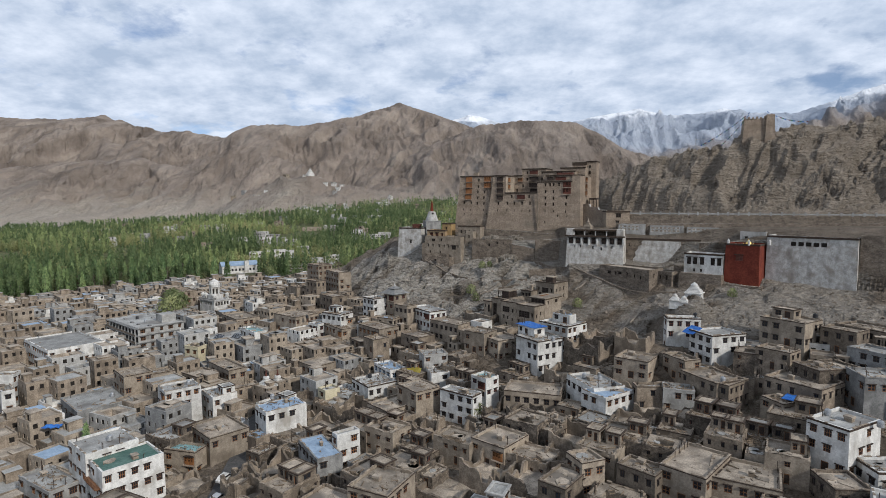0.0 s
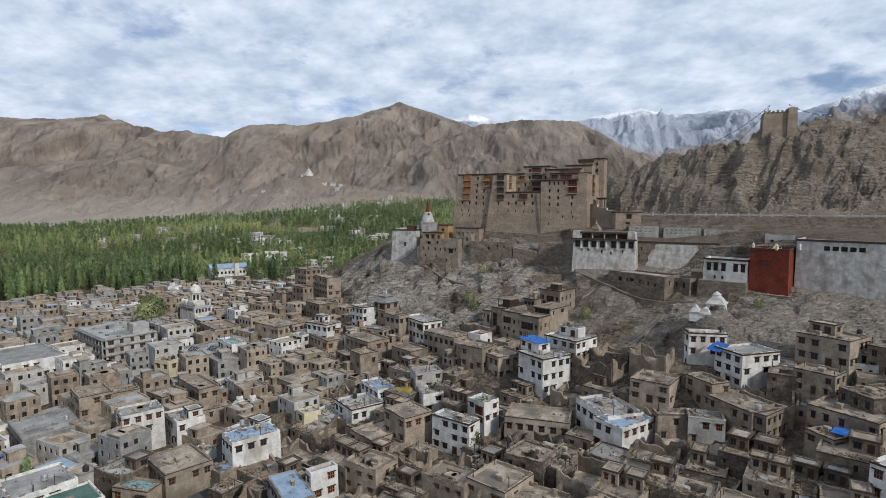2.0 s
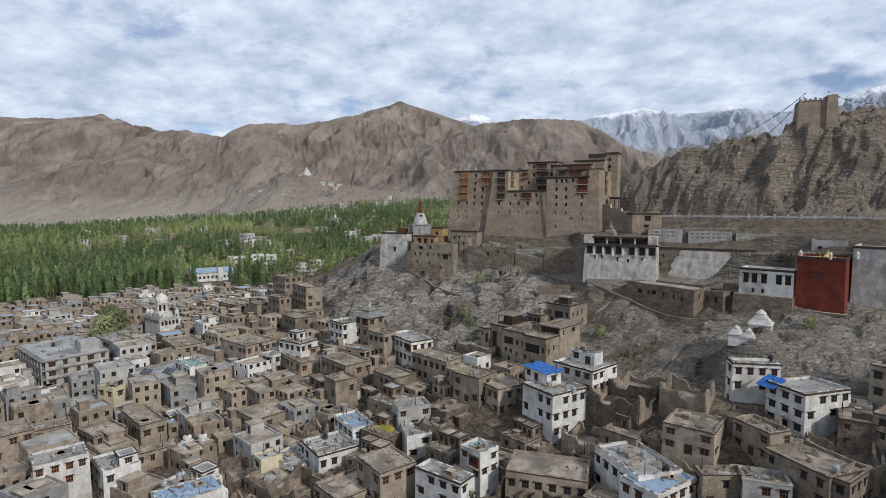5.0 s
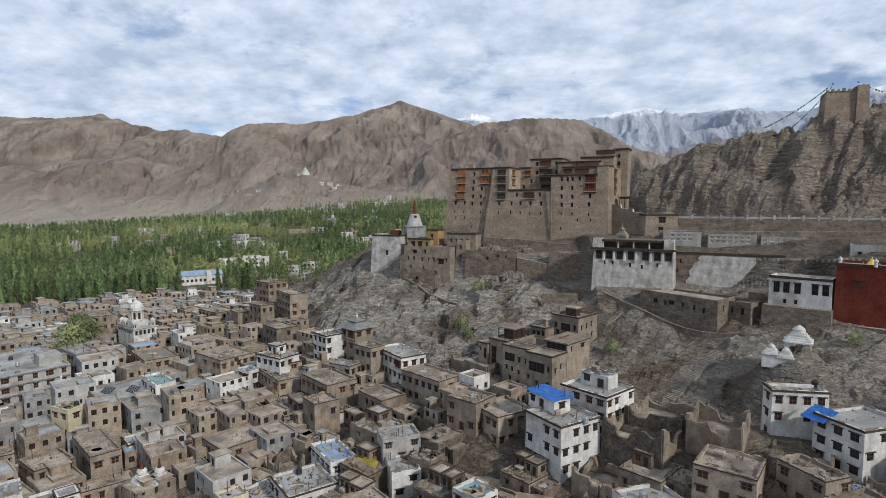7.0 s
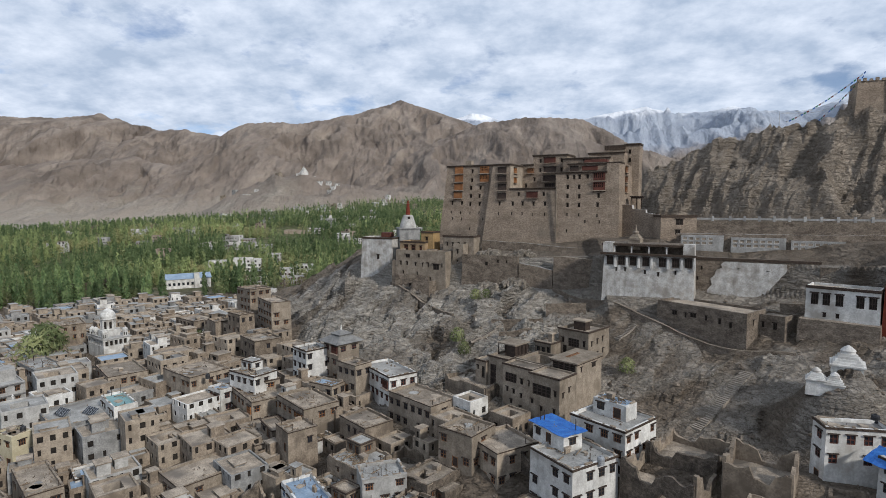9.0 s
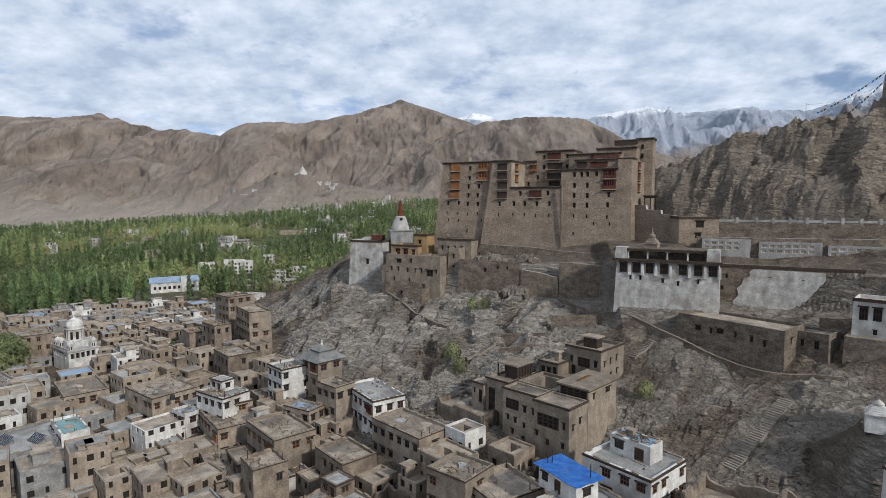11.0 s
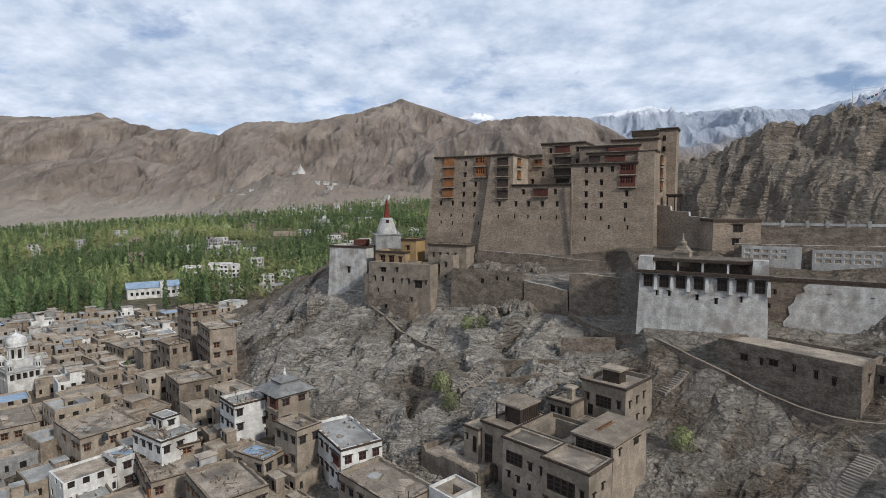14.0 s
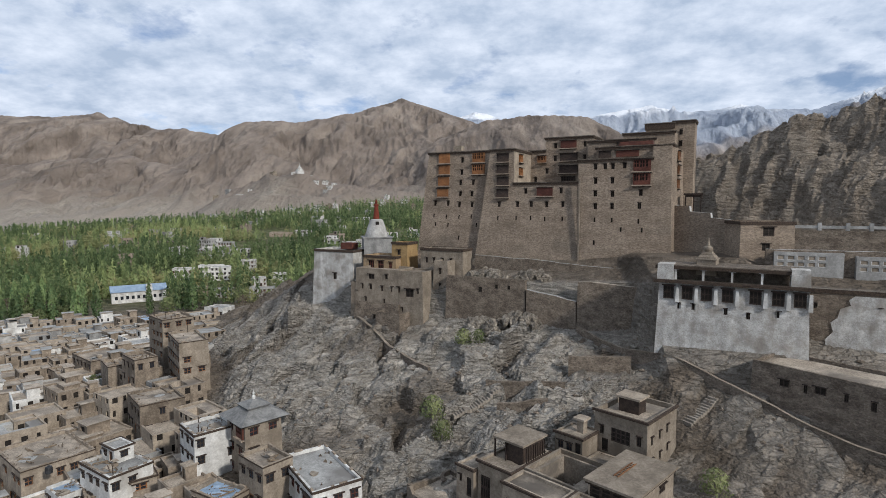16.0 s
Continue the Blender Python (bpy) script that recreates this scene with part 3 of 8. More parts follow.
    white = ramp(n_mid, [(0.3, (0.70, 0.72, 0.76)), (0.7, (0.85, 0.86, 0.88))])

    def times(c, k):
        x = node("ShaderNodeMix", data_type="RGBA")
        x.blend_type = "MULTIPLY"
        x.inputs["Factor"].default_value = 1.0
        nt.links.new(c, x.inputs["A"])
        nt.links.new(k, x.inputs["B"])
        return x.outputs["Result"]

    rock_low, rock_hill = times(times(times(rock_low, gap), times(chips, slabs)), speck), times(times(rock_hill, gap), times(times(slabs, chips), speck))
    dust = times(dust, speck)
    wear = node("ShaderNodeAttribute", attribute_name="silt")
    grit = node("ShaderNodeMath", operation="MULTIPLY_ADD")
    grit.inputs[1].default_value, grit.inputs[2].default_value = 0.9, -0.45
    nt.links.new(n_rock, grit.inputs[0])
    silt = node("ShaderNodeMath", operation="ADD")
    silt.use_clamp = True
    nt.links.new(wear.outputs["Fac"], silt.inputs[0])
    nt.links.new(grit.outputs[0], silt.inputs[1])
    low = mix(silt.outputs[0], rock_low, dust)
    scree = times(ramp(n_mid, [(0.36, (0.184, 0.152, 0.118)), (0.64, (0.304, 0.26, 0.208))]), speck)
    hill_part = node("ShaderNodeMath", operation="MULTIPLY")
    hill_part.inputs[1].default_value = 0.85
    nt.links.new(silt.outputs[0], hill_part.inputs[0])
    rock = mix(at.outputs["Alpha"], low, mix(hill_part.outputs[0], rock_hill, scree))
    base = mix(sp.outputs[0], dust, rock)
    base = mix(sp.outputs[1], base, grass)
    xyz = node("ShaderNodeSeparateXYZ")
    nt.links.new(pos, xyz.inputs[0])
    farness = node("ShaderNodeMapRange")
    farness.inputs["From Min"].default_value, farness.inputs["From Max"].default_value = 740.0, 960.0
    nt.links.new(xyz.outputs["Y"], farness.inputs["Value"])
    inv = node("ShaderNodeMath", operation="SUBTRACT")
    inv.inputs[0].default_value = 1.0
    nt.links.new(sp.outputs[1], inv.inputs[1])
    both = node("ShaderNodeMath", operation="MULTIPLY")
    nt.links.new(farness.outputs[0], both.inputs[0])
    nt.links.new(inv.outputs[0], both.inputs[1])
    # pale fans of sand below the bare rock
    fan = node("ShaderNodeMath", operation="MULTIPLY_ADD")
    fan.inputs[1].default_value = 340.0
    nt.links.new(n_big, fan.inputs[0])
    nt.links.new(xyz.outputs["Z"], fan.inputs[2])
    fans = node("ShaderNodeMapRange")
    fans.inputs["From Min"].default_value, fans.inputs["From Max"].default_value = 290.0, 190.0
    nt.links.new(fan.outputs[0], fans.inputs["Value"])
    mount = mix(fans.outputs[0], mount, sand)
    base = mix(both.outputs[0], base, mount)
    # beyond y 3350 the slate turns bluish: distance haze put into its colour
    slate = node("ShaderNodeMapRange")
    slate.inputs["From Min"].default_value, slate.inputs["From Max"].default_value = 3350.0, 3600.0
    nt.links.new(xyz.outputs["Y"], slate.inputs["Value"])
    slate_haze = ramp(n_big, [(0.3, (0.27, 0.305, 0.37)), (0.7, (0.42, 0.455, 0.515))])
    base = mix(slate.outputs[0], base, slate_haze)
    base = mix(sp.outputs[2], base, white)
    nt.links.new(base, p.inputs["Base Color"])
    b1 = node("ShaderNodeBump")
    b1.inputs["Strength"].default_value, b1.inputs["Distance"].default_value = 1.0, 1.2
    rough_h = node("ShaderNodeMath", operation="MULTIPLY_ADD")
    rough_h.inputs[1].default_value = 0.5
    nt.links.new(slab_bw.outputs[0], rough_h.inputs[0])
    joint = node("ShaderNodeMapRange")
    joint.inputs["From Max"].default_value = 0.10
    nt.links.new(crack.outputs["Distance"], joint.inputs["Value"])
    jag = node("ShaderNodeMath", operation="MULTIPLY_ADD")
    jag.inputs[1].default_value = 0.25
    nt.links.new(joint.outputs[0], jag.inputs[0])
    nt.links.new(n_ridge, jag.inputs[2])
    nt.links.new(jag.outputs[0], rough_h.inputs[2])
    nt.links.new(rough_h.outputs[0], b1.inputs["Height"])
    b2 = node("ShaderNodeBump")
    b2.inputs["Strength"].default_value, b2.inputs["Distance"].default_value = 0.4, 0.15
    nt.links.new(n_fine, b2.inputs["Height"])
    nt.links.new(b1.outputs[0], b2.inputs["Normal"])
    b3 = node("ShaderNodeBump")
    b3.inputs["Strength"].default_value, b3.inputs["Distance"].default_value = 1.0, 1.0
    mh = node("ShaderNodeMath", operation="MULTIPLY")
    nt.links.new(n_mount, mh.inputs[0])
    fm = node("ShaderNodeMath", operation="MULTIPLY")
    fm.inputs[1].default_value = 16.0
    nt.links.new(both.outputs[0], fm.inputs[0])
    nt.links.new(fm.outputs[0], mh.inputs[1])
    nt.links.new(mh.outputs[0], b3.inputs["Height"])
    nt.links.new(b2.outputs[0], b3.inputs["Normal"])
    nt.links.new(b3.outputs[0], p.inputs["Normal"])
    return m


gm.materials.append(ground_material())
ground = tagged(new("ground", gm), "dusty valley floor, rocky slopes and bare brown mountains", "ground", kind="structure")

# ---- building helpers ----
rng = random.Random(7)
SHARED = {}


def link(name, bm, materials, parent=None, m=None, label=""):
    me = bpy.data.meshes.new(name)
    bm.to_mesh(me)
    bm.free()
    for k in (materials if isinstance(materials, (list, tuple)) else [materials]):
        me.materials.append(k)
    ob = new(name, me)
    if parent:
        ob.parent = parent
    if m is not None:
        ob.matrix_basis = m
    if label:
        ob["label"] = label
    return ob


def part(name, bm, material, parent, label="", m=None):
    return link(name, bm, material, parent, m, label)


def thing(name, m, label, category, group="", kind=""):
    ob = new(name)
    ob.empty_display_size = 0.5
    ob.matrix_basis = m
    return tagged(ob, label, category, group, kind)


def quad(bm, a, b, c, d, mi=0):
    f = bm.faces.new([bm.verts.new(p) for p in (a, b, c, d)])
    f.material_index = mi
    return f


def box(bm, x0, y0, z0, x1, y1, z1, mi=0, taper=0.0):
    """An upright box; taper draws its top in on all sides."""
    t = taper
    lo = [bm.verts.new(p) for p in ((x0, y0, z0), (x1, y0, z0), (x1, y1, z0), (x0, y1, z0))]
    hi = [bm.verts.new(p) for p in ((x0 + t, y0 + t, z1), (x1 - t, y0 + t, z1), (x1 - t, y1 - t, z1), (x0 + t, y1 - t, z1))]
    fs = [bm.faces.new(hi), bm.faces.new(lo[::-1])]
    for i in range(4):
        j = (i + 1) % 4
        fs.append(bm.faces.new((lo[i], lo[j], hi[j], hi[i])))
    for f in fs:
        f.material_index = mi


def lathe(bm, profile, sides, mi=0, turn=0.0):
    """A turned body from (radius, height) pairs."""
    rings = []
    for r, z in profile:
        rings.append([bm.verts.new((r * math.cos(turn + 2 * math.pi * k / sides), r * math.sin(turn + 2 * math.pi * k / sides), z)) for k in range(sides)])
    for a, b in zip(rings, rings[1:]):
        for k in range(sides):
            f = bm.faces.new((a[k], a[(k + 1) % sides], b[(k + 1) % sides], b[k]))
            f.material_index = mi
    bm.faces.new(rings[-1]).material_index = mi


def pierced(bm, b0, b1, t0, t1, holes, deep=0.3, mi=0, back=None):
    """A wall face between four corners (foot left, foot right, top left, top right, seen from outside), with recessed openings.
    holes: (u0, u1, z0, z1) in metres from the left end and above the foot."""
    b0, b1, t0, t1 = Vector(b0), Vector(b1), Vector(t0), Vector(t1)
    W, H = (b1 - b0).length, (t0 - b0).length
    inward = -((b1 - b0).cross(t0 - b0)).normalized()
    holes = [(max(0.05, u0), min(W - 0.05, u1), max(0.05, z0), min(H - 0.05, z1)) for u0, u1, z0, z1 in holes]
    holes = [h for h in holes if h[1] - h[0] > 0.1 and h[3] - h[2] > 0.1]
    us = sorted({0.0, W, *[round(h[i], 3) for h in holes for i in (0, 1)]})
    zs = sorted({0.0, H, *[round(h[i], 3) for h in holes for i in (2, 3)]})

    def at(u, z):
        a, b = b0.lerp(b1, u / W), t0.lerp(t1, u / W)
        return a.lerp(b, z / H)

    grid = [[bm.verts.new(at(u, z)) for u in us] for z in zs]
    for j in range(len(zs) - 1):
        for i in range(len(us) - 1):
            cu, cz = (us[i] + us[i + 1]) / 2, (zs[j] + zs[j + 1]) / 2
            if not any(h[0] < cu < h[1] and h[2] < cz < h[3] for h in holes):
                bm.faces.new((grid[j][i], grid[j][i + 1], grid[j + 1][i + 1], grid[j + 1][i])).material_index = mi
    for u0, u1, z0, z1 in holes:
        c = [at(u0, z0), at(u1, z0), at(u1, z1), at(u0, z1)]
        e = [p + inward * deep for p in c]
        for k in range(4):
            n = (k + 1) % 4
            quad(bm, c[n], c[k], e[k], e[n], mi)
        quad(bm, e[0], e[1], e[2], e[3], mi if back is None else back)


def window_mesh(kind):
    """Windows of unit width and height in the plane y = 0, looking to -y; material slots: frame, pane, ledge."""
    if kind in SHARED:
        return SHARED[kind]
    bm = bmesh.new()
    n, rows = {"casement": (2, 2), "triple": (3, 2), "grid": (4, 3), "ladakhi": (2, 1), "plain": (1, 1)}[kind]
    bar = 0.07 if n > 2 else 0.09
    pw, ph = (1 - bar * (n + 1)) / n, (1 - bar * (rows + 1)) / rows
    holes = [(bar + i * (pw + bar), bar + i * (pw + bar) + pw, bar + j * (ph + bar), bar + j * (ph + bar) + ph) for i in range(n) for j in range(rows)]
    pierced(bm, (0, -0.07, 0), (1, -0.07, 0), (0, -0.07, 1), (1, -0.07, 1), holes, deep=0.07, back=1)
    bmesh.ops.remove_doubles(bm, verts=bm.verts, dist=0.001)
    if kind in ("casement", "triple", "ladakhi"):
        box(bm, -0.14, -0.38, 1.02, 1.14, -0.13, 1.12, 2)      # stepped lintel ledge
    me = bpy.data.meshes.new("window")
    bm.to_mesh(me)
    bm.free()
    SHARED[kind] = me
    return me


WINDOW_SETS = {}


def window(parent, kind, trim, m, w, h, name="window", ledge=DARKWOOD, pane=GLASS):
    key = (kind, trim.name, ledge.name, pane.name)
    if key not in WINDOW_SETS:
        me = window_mesh(kind).copy()
        for k in (trim, pane, ledge):
            me.materials.append(k)
        WINDOW_SETS[key] = me
    ob = new(name, WINDOW_SETS[key])
    ob.parent = parent
    ob.matrix_basis = m @ Matrix.Diagonal((w, 1, h, 1))
    return ob


def flat_roof(bm, x0, y0, x1, y1, z, cells=5, bumpy=0.12, seed=0):
    """A trodden mud roof: a sagging, uneven sheet."""
    r = random.Random(seed)
    rows = []
    for j in range(cells + 1):
        rows.append([bm.verts.new((x0 + (x1 - x0) * i / cells, y0 + (y1 - y0) * j / cells,
                                   z + (r.uniform(-bumpy, bumpy) if 0 < i < cells and 0 < j < cells else 0))) for i in range(cells + 1)])
    for a, b in zip(rows, rows[1:]):
        for i in range(cells):
            bm.faces.new((a[i], a[i + 1], b[i + 1], b[i]))


def storey_block(root, w, d, z0, h, wall, batter, layout, parapet, roof, rag=0.0, seed=0, name="wall", x=0.0, y=0.0, roof_name="roof", court=None):
    """Four pierced walls with a parapet and a sunken roof, centred on x, y. layout: for each side the openings."""
    r = random.Random(seed)
    bm = bmesh.new()
    H = h + parapet
    t = batter * H
    lo = [Vector((x - w / 2, y - d / 2, z0)), Vector((x + w / 2, y - d / 2, z0)), Vector((x + w / 2, y + d / 2, z0)), Vector((x - w / 2, y + d / 2, z0))]
    j = lambda: r.uniform(-rag, rag)
    hi = [Vector((x - w / 2 + t, y - d / 2 + t, z0 + H + j())), Vector((x + w / 2 - t, y - d / 2 + t, z0 + H + j())),
          Vector((x + w / 2 - t, y + d / 2 - t, z0 + H + j())), Vector((x - w / 2 + t, y + d / 2 - t, z0 + H + j()))]
    for k in range(4):
        n = (k + 1) % 4
        pierced(bm, lo[k], lo[n], hi[k], hi[n], layout.get(k, []))
    th = 0.35
    ins = [Vector((p.x - math.copysign(th, p.x - x), p.y - math.copysign(th, p.y - y), p.z)) for p in hi]
    low = [Vector((p.x, p.y, z0 + h - 0.1)) for p in ins]
    for k in range(4):
        n = (k + 1) % 4
        quad(bm, hi[k], hi[n], ins[n], ins[k])
        quad(bm, ins[k], ins[n], low[n], low[k])
    bmesh.ops.remove_doubles(bm, verts=bm.verts, dist=0.002)
    bmesh.ops.recalc_face_normals(bm, faces=bm.faces)
    if rag > 0.09:                                         # a worn, uneven wall top
        rim_ = [e for e in bm.edges if all(v.co.z > z0 + H - 2 * rag - 0.01 for v in e.verts) and e.calc_length() > 0.9]
        bmesh.ops.subdivide_edges(bm, edges=rim_, cuts=3)
        for v in bm.verts:
            if v.co.z > z0 + H - 2 * rag - 0.01:
                v.co += Vector((r.uniform(-0.06, 0.06), r.uniform(-0.06, 0.06), r.uniform(-1.3, 0.7) * rag))
    part(name, bm, wall, root)
    if roof:
        bm = bmesh.new()
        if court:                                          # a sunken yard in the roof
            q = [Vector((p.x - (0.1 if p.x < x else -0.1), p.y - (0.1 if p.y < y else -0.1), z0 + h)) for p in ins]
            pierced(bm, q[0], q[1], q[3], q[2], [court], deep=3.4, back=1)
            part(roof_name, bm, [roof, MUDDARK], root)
        else:
            flat_roof(bm, ins[0].x - 0.1, ins[0].y - 0.1, ins[2].x + 0.1, ins[2].y + 0.1, z0 + h, seed=seed)
            part(roof_name, bm, roof, root)


SIDE_TURN = (0, 90, 180, 270)


def side_pose(k, w, d, x=0.0, y=0.0):
    """The pose of side k (0 front, then anticlockwise): its left foot end, x along the wall."""
    ends = ((-w / 2, -d / 2), (w / 2, -d / 2), (w / 2, d / 2), (-w / 2, d / 2))
    return pose(x + ends[k][0], y + ends[k][1], 0, 0, 0, SIDE_TURN[k])


LOOKS = {
    "mud": (MUD, ROOF, DARKWOOD, "ladakhi", BRUSH),
    "pale": (MUD2, ROOF, WOOD, "casement", BRUSH),
    "white": (WHITE, ROOFGREY, DARKWOOD, "casement", BRUSH),
    "whitewood": (WHITE, ROOFGREY, WOOD, "triple", BRUSH),
    "grey": (GREY, ROOFGREY, DARKWOOD, "casement", GREY),
    "palegrey": (PALEGREY, ROOFGREY, WOOD, "triple", PALEGREY),
    "cream": (CREAM, ROOFGREY, WOOD, "triple", CREAM),
    "dark": (MUDDARK, ROOF, DARKWOOD, "ladakhi", BRUSH),
}


def house(x, y, turn, w, d, h, look_="mud", roof_z=None, upper=0, label="", seed=None, roof=None, batter=0.02, parapet=0.5, cornice=True,
          floors=None, wide=1.0, sides=(0, 1), group="houses of the old town", pane=GLASS, dig=4.0, trim=None, balcony=False, name="house", court=None):
    """A flat-roofed town house. x, y: middle; turn: degrees; h: wall height to the roof; roof_z: height of the roof over the datum."""
    seed = seed if seed is not None else int(abs(x * 13.7 + y * 7.3) * 10) % 100000
    r = random.Random(seed)
    wall, rf, frame_, kind, corn = LOOKS[look_]
    frame_ = trim or frame_
    rf = roof or rf
    base = (roof_z - h) if roof_z is not None else height(x, y)
    floors = floors or max(1, round(h / 2.8))
    words = {"mud": "mud-plastered", "pale": "pale mud-plastered", "white": "whitewashed", "whitewood": "whitewashed", "grey": "cement-rendered",
             "palegrey": "pale cement", "cream": "cream-painted", "dark": "dark mud-brick"}[look_]
    lab = label or f"{words} flat-roofed town house of {('one', 'two', 'three', 'four', 'five')[min(floors, 5) - 1]} storeys"
    root = thing(name, pose(x, y, base, 0, 0, turn), lab, "house" if name == "house" else "shed", group)
    layout, wins = {}, []
    fh = h / floors
    for k in sides:
        W = w if k % 2 == 0 else d
        n = max(1, int(W / (2.25 * wide)))
        plain_ = look_ in ("mud", "dark", "pale") and roof_z is None
        ww = min(1.5, W / n * 0.52) * (1.0 if kind != "ladakhi" else 0.72) * (0.72 if plain_ else 1.0)
        for f in range(floors):
            if f == 0 and k != 0 and r.random() < 0.4:
                continue
            for i in range(n):
                if r.random() < ((0.45 if k == 0 else 0.6) if plain_ else (0.14 if k == 0 else 0.3)):
                    continue
                hh = min(1.35, fh * 0.5) * (0.78 if plain_ else 1.0)
                u = (i + 0.5) * W / n + r.uniform(-0.15, 0.15)
                zz = f * fh + fh * 0.33
                if f == 0 and k == 0 and i == n // 2:
                    zz, hh = 0.1, 1.9
                layout.setdefault(k, []).append((u - ww / 2, u + ww / 2, dig + zz, dig + zz + hh))
                wins.append((k, u, zz, ww, hh, f == 0 and k == 0 and i == n // 2))
    storey_block(root, w, d, -dig, h + dig, wall, batter * h / (h + dig), layout, parapet, rf, (r.uniform(0.12, 0.38) if look_ in ("mud", "dark", "pale") and not cornice else 0.05), seed, court=court)
    for k, u, zz, ww, hh, is_door in wins:
        inset = batter * zz + 0.14
        m = side_pose(k, w, d) @ pose(u - ww / 2, inset, zz)
        if is_door:
            window(root, "plain", WOOD, m, ww, hh, "door", pane=DARKWOOD)
        else:
            window(root, kind, frame_, m, ww, hh, pane=pane)
    tb = batter * h
    if cornice:
        bm = bmesh.new()
        o, deep = (0.14, 0.34) if "white" in look_ else (0.07, 0.2)
        a, b = w / 2 - tb, d / 2 - tb
        for x0, y0, x1, y1 in ((-a - o, -b - o, a + o, -b + 0.02), (-a - o, b - 0.02, a + o, b + o), (-a - o, -b, -a + 0.02, b), (a - 0.02, -b, a + o, b)):
            box(bm, x0, y0, h + parapet - deep, x1, y1, h + parapet - 0.02)
        part("cornice", bm, corn, root)
    for q in range(upper):
        uw, ud_, uh = w * r.uniform(0.35, 0.5), d * r.uniform(0.35, 0.5), 2.3
        ux = (r.choice((-1, 1)) if upper == 1 else (-1, 1)[q]) * (w / 2 - tb - uw / 2 - 0.45)
        uy = (d / 2 - tb - ud_ / 2 - 0.45)
        lay = {0: [(uw * 0.15, uw * 0.42, 0.6, 1.8), (uw * 0.58, uw * 0.85, 0.1, 1.9)], 1: [(ud_ * 0.3, ud_ * 0.7, 0.7, 1.8)]}
        storey_block(root, uw, ud_, h, uh, wall, 0.01, lay, 0.2, rf, 0.03, seed + q + 1, "upper_room", ux, uy, "upper_roof")
        window(root, kind, frame_, pose(ux - uw / 2 + uw * 0.15, uy - ud_ / 2 + 0.16, h + 0.6), uw * 0.27, 1.2)
        window(root, "plain", WOOD, pose(ux - uw / 2 + uw * 0.58, uy - ud_ / 2 + 0.16, h + 0.1), uw * 0.27, 1.8, "door", pane=DARKWOOD)
        window(root, kind, frame_, side_pose(1, uw, ud_, ux, uy) @ pose(ud_ * 0.3, 0.16, h + 0.7), ud_ * 0.4, 1.1)
        bm = bmesh.new()
        for s0, s1 in ((-ud_ / 2 - 0.2, -ud_ / 2 + 0.05), (ud_ / 2 - 0.05, ud_ / 2 + 0.2)):
            box(bm, ux - uw / 2 - 0.2, uy + s0, h + uh + 0.02, ux + uw / 2 + 0.2, uy + s1, h + uh + 0.26)
        for s0, s1 in ((-uw / 2 - 0.2, -uw / 2 + 0.05), (uw / 2 - 0.05, uw / 2 + 0.2)):
            box(bm, ux + s0, uy - ud_ / 2, h + uh + 0.02, ux + s1, uy + ud_ / 2, h + uh + 0.26)
        part("upper_cornice", bm, corn, root)
    if trim in (ORANGEWOOD, REDWOOD) and w > 5 and h > 4:   # a timber bay at the corner
        lattice_balcony(root, w / 2 - tb - 1.5, -d / 2 + tb - 0.02, h - 1.55, 2.3, 1.8, trim, 3)
    if balcony:
        bm = bmesh.new()
        z = h - fh
        box(bm, -w * 0.4, -d / 2 - 1.0, z - 0.15, w * 0.4, -d / 2 + 0.03, z)
        for k in range(9):
            px = -w * 0.4 + 0.05 + k * (w * 0.8 - 0.1) / 8
            box(bm, px - 0.04, -d / 2 - 0.98, z, px + 0.04, -d / 2 - 0.90, z + 0.95)
        box(bm, -w * 0.4, -d / 2 - 1.0, z + 0.9, w * 0.4, -d / 2 - 0.88, z + 1.0)
        part("balcony", bm, frame_, root)
    ROOFS.append((x, y, base + h, turn, w - 2 * tb - 0.8, d - 2 * tb - 0.8, parapet, upper))
    TOWN.append((x, y, min(w, d) * 0.5))
    if abs(w - d) > 3:
        c, s_ = math.cos(radians(turn)), math.sin(radians(turn))
        o = abs(w - d) / 2
        for e in (-o, o):
            TOWN.append((x + (e * c if w > d else -e * s_), y + (e * s_ if w > d else e * c), min(w, d) * 0.5))
    return root


TOWN = []
ROOFS = []


def brushwood(x, y, z, turn, length, width, tall, seed):
    """A stack of firewood and fodder along a roof's edge."""
    r = random.Random(seed)
    bm = bmesh.new()
    for k in range(int(length * width * 7)):
        px, py = r.uniform(-length / 2, length / 2), r.uniform(-width / 2, width / 2)
        l, a, t = r.uniform(0.5, 1.3), r.uniform(0, 3.1), r.uniform(0.05, 0.12)
        dx, dy, dz = math.cos(a) * l / 2, math.sin(a) * l / 2, r.uniform(-0.15, 0.2)
        pz = r.uniform(0.03, tall)
        p, q = Vector((px - dx, py - dy, pz - dz)), Vector((px + dx, py + dy, pz + dz))
        s = Vector((-math.sin(a), math.cos(a), 0)) * t
        up = Vector((0, 0, t * 1.4))
        quad(bm, p - s, q - s, q + up, p + up)
        quad(bm, q + s, p + s, p + up, q + up)
    return tagged(link("firewood_pile", bm, TWIGS, None, pose(x, y, z, 0, 0, turn)), "loose pile of dry brushwood stacked on a mud roof", "firewood", "roof firewood", "stuff")


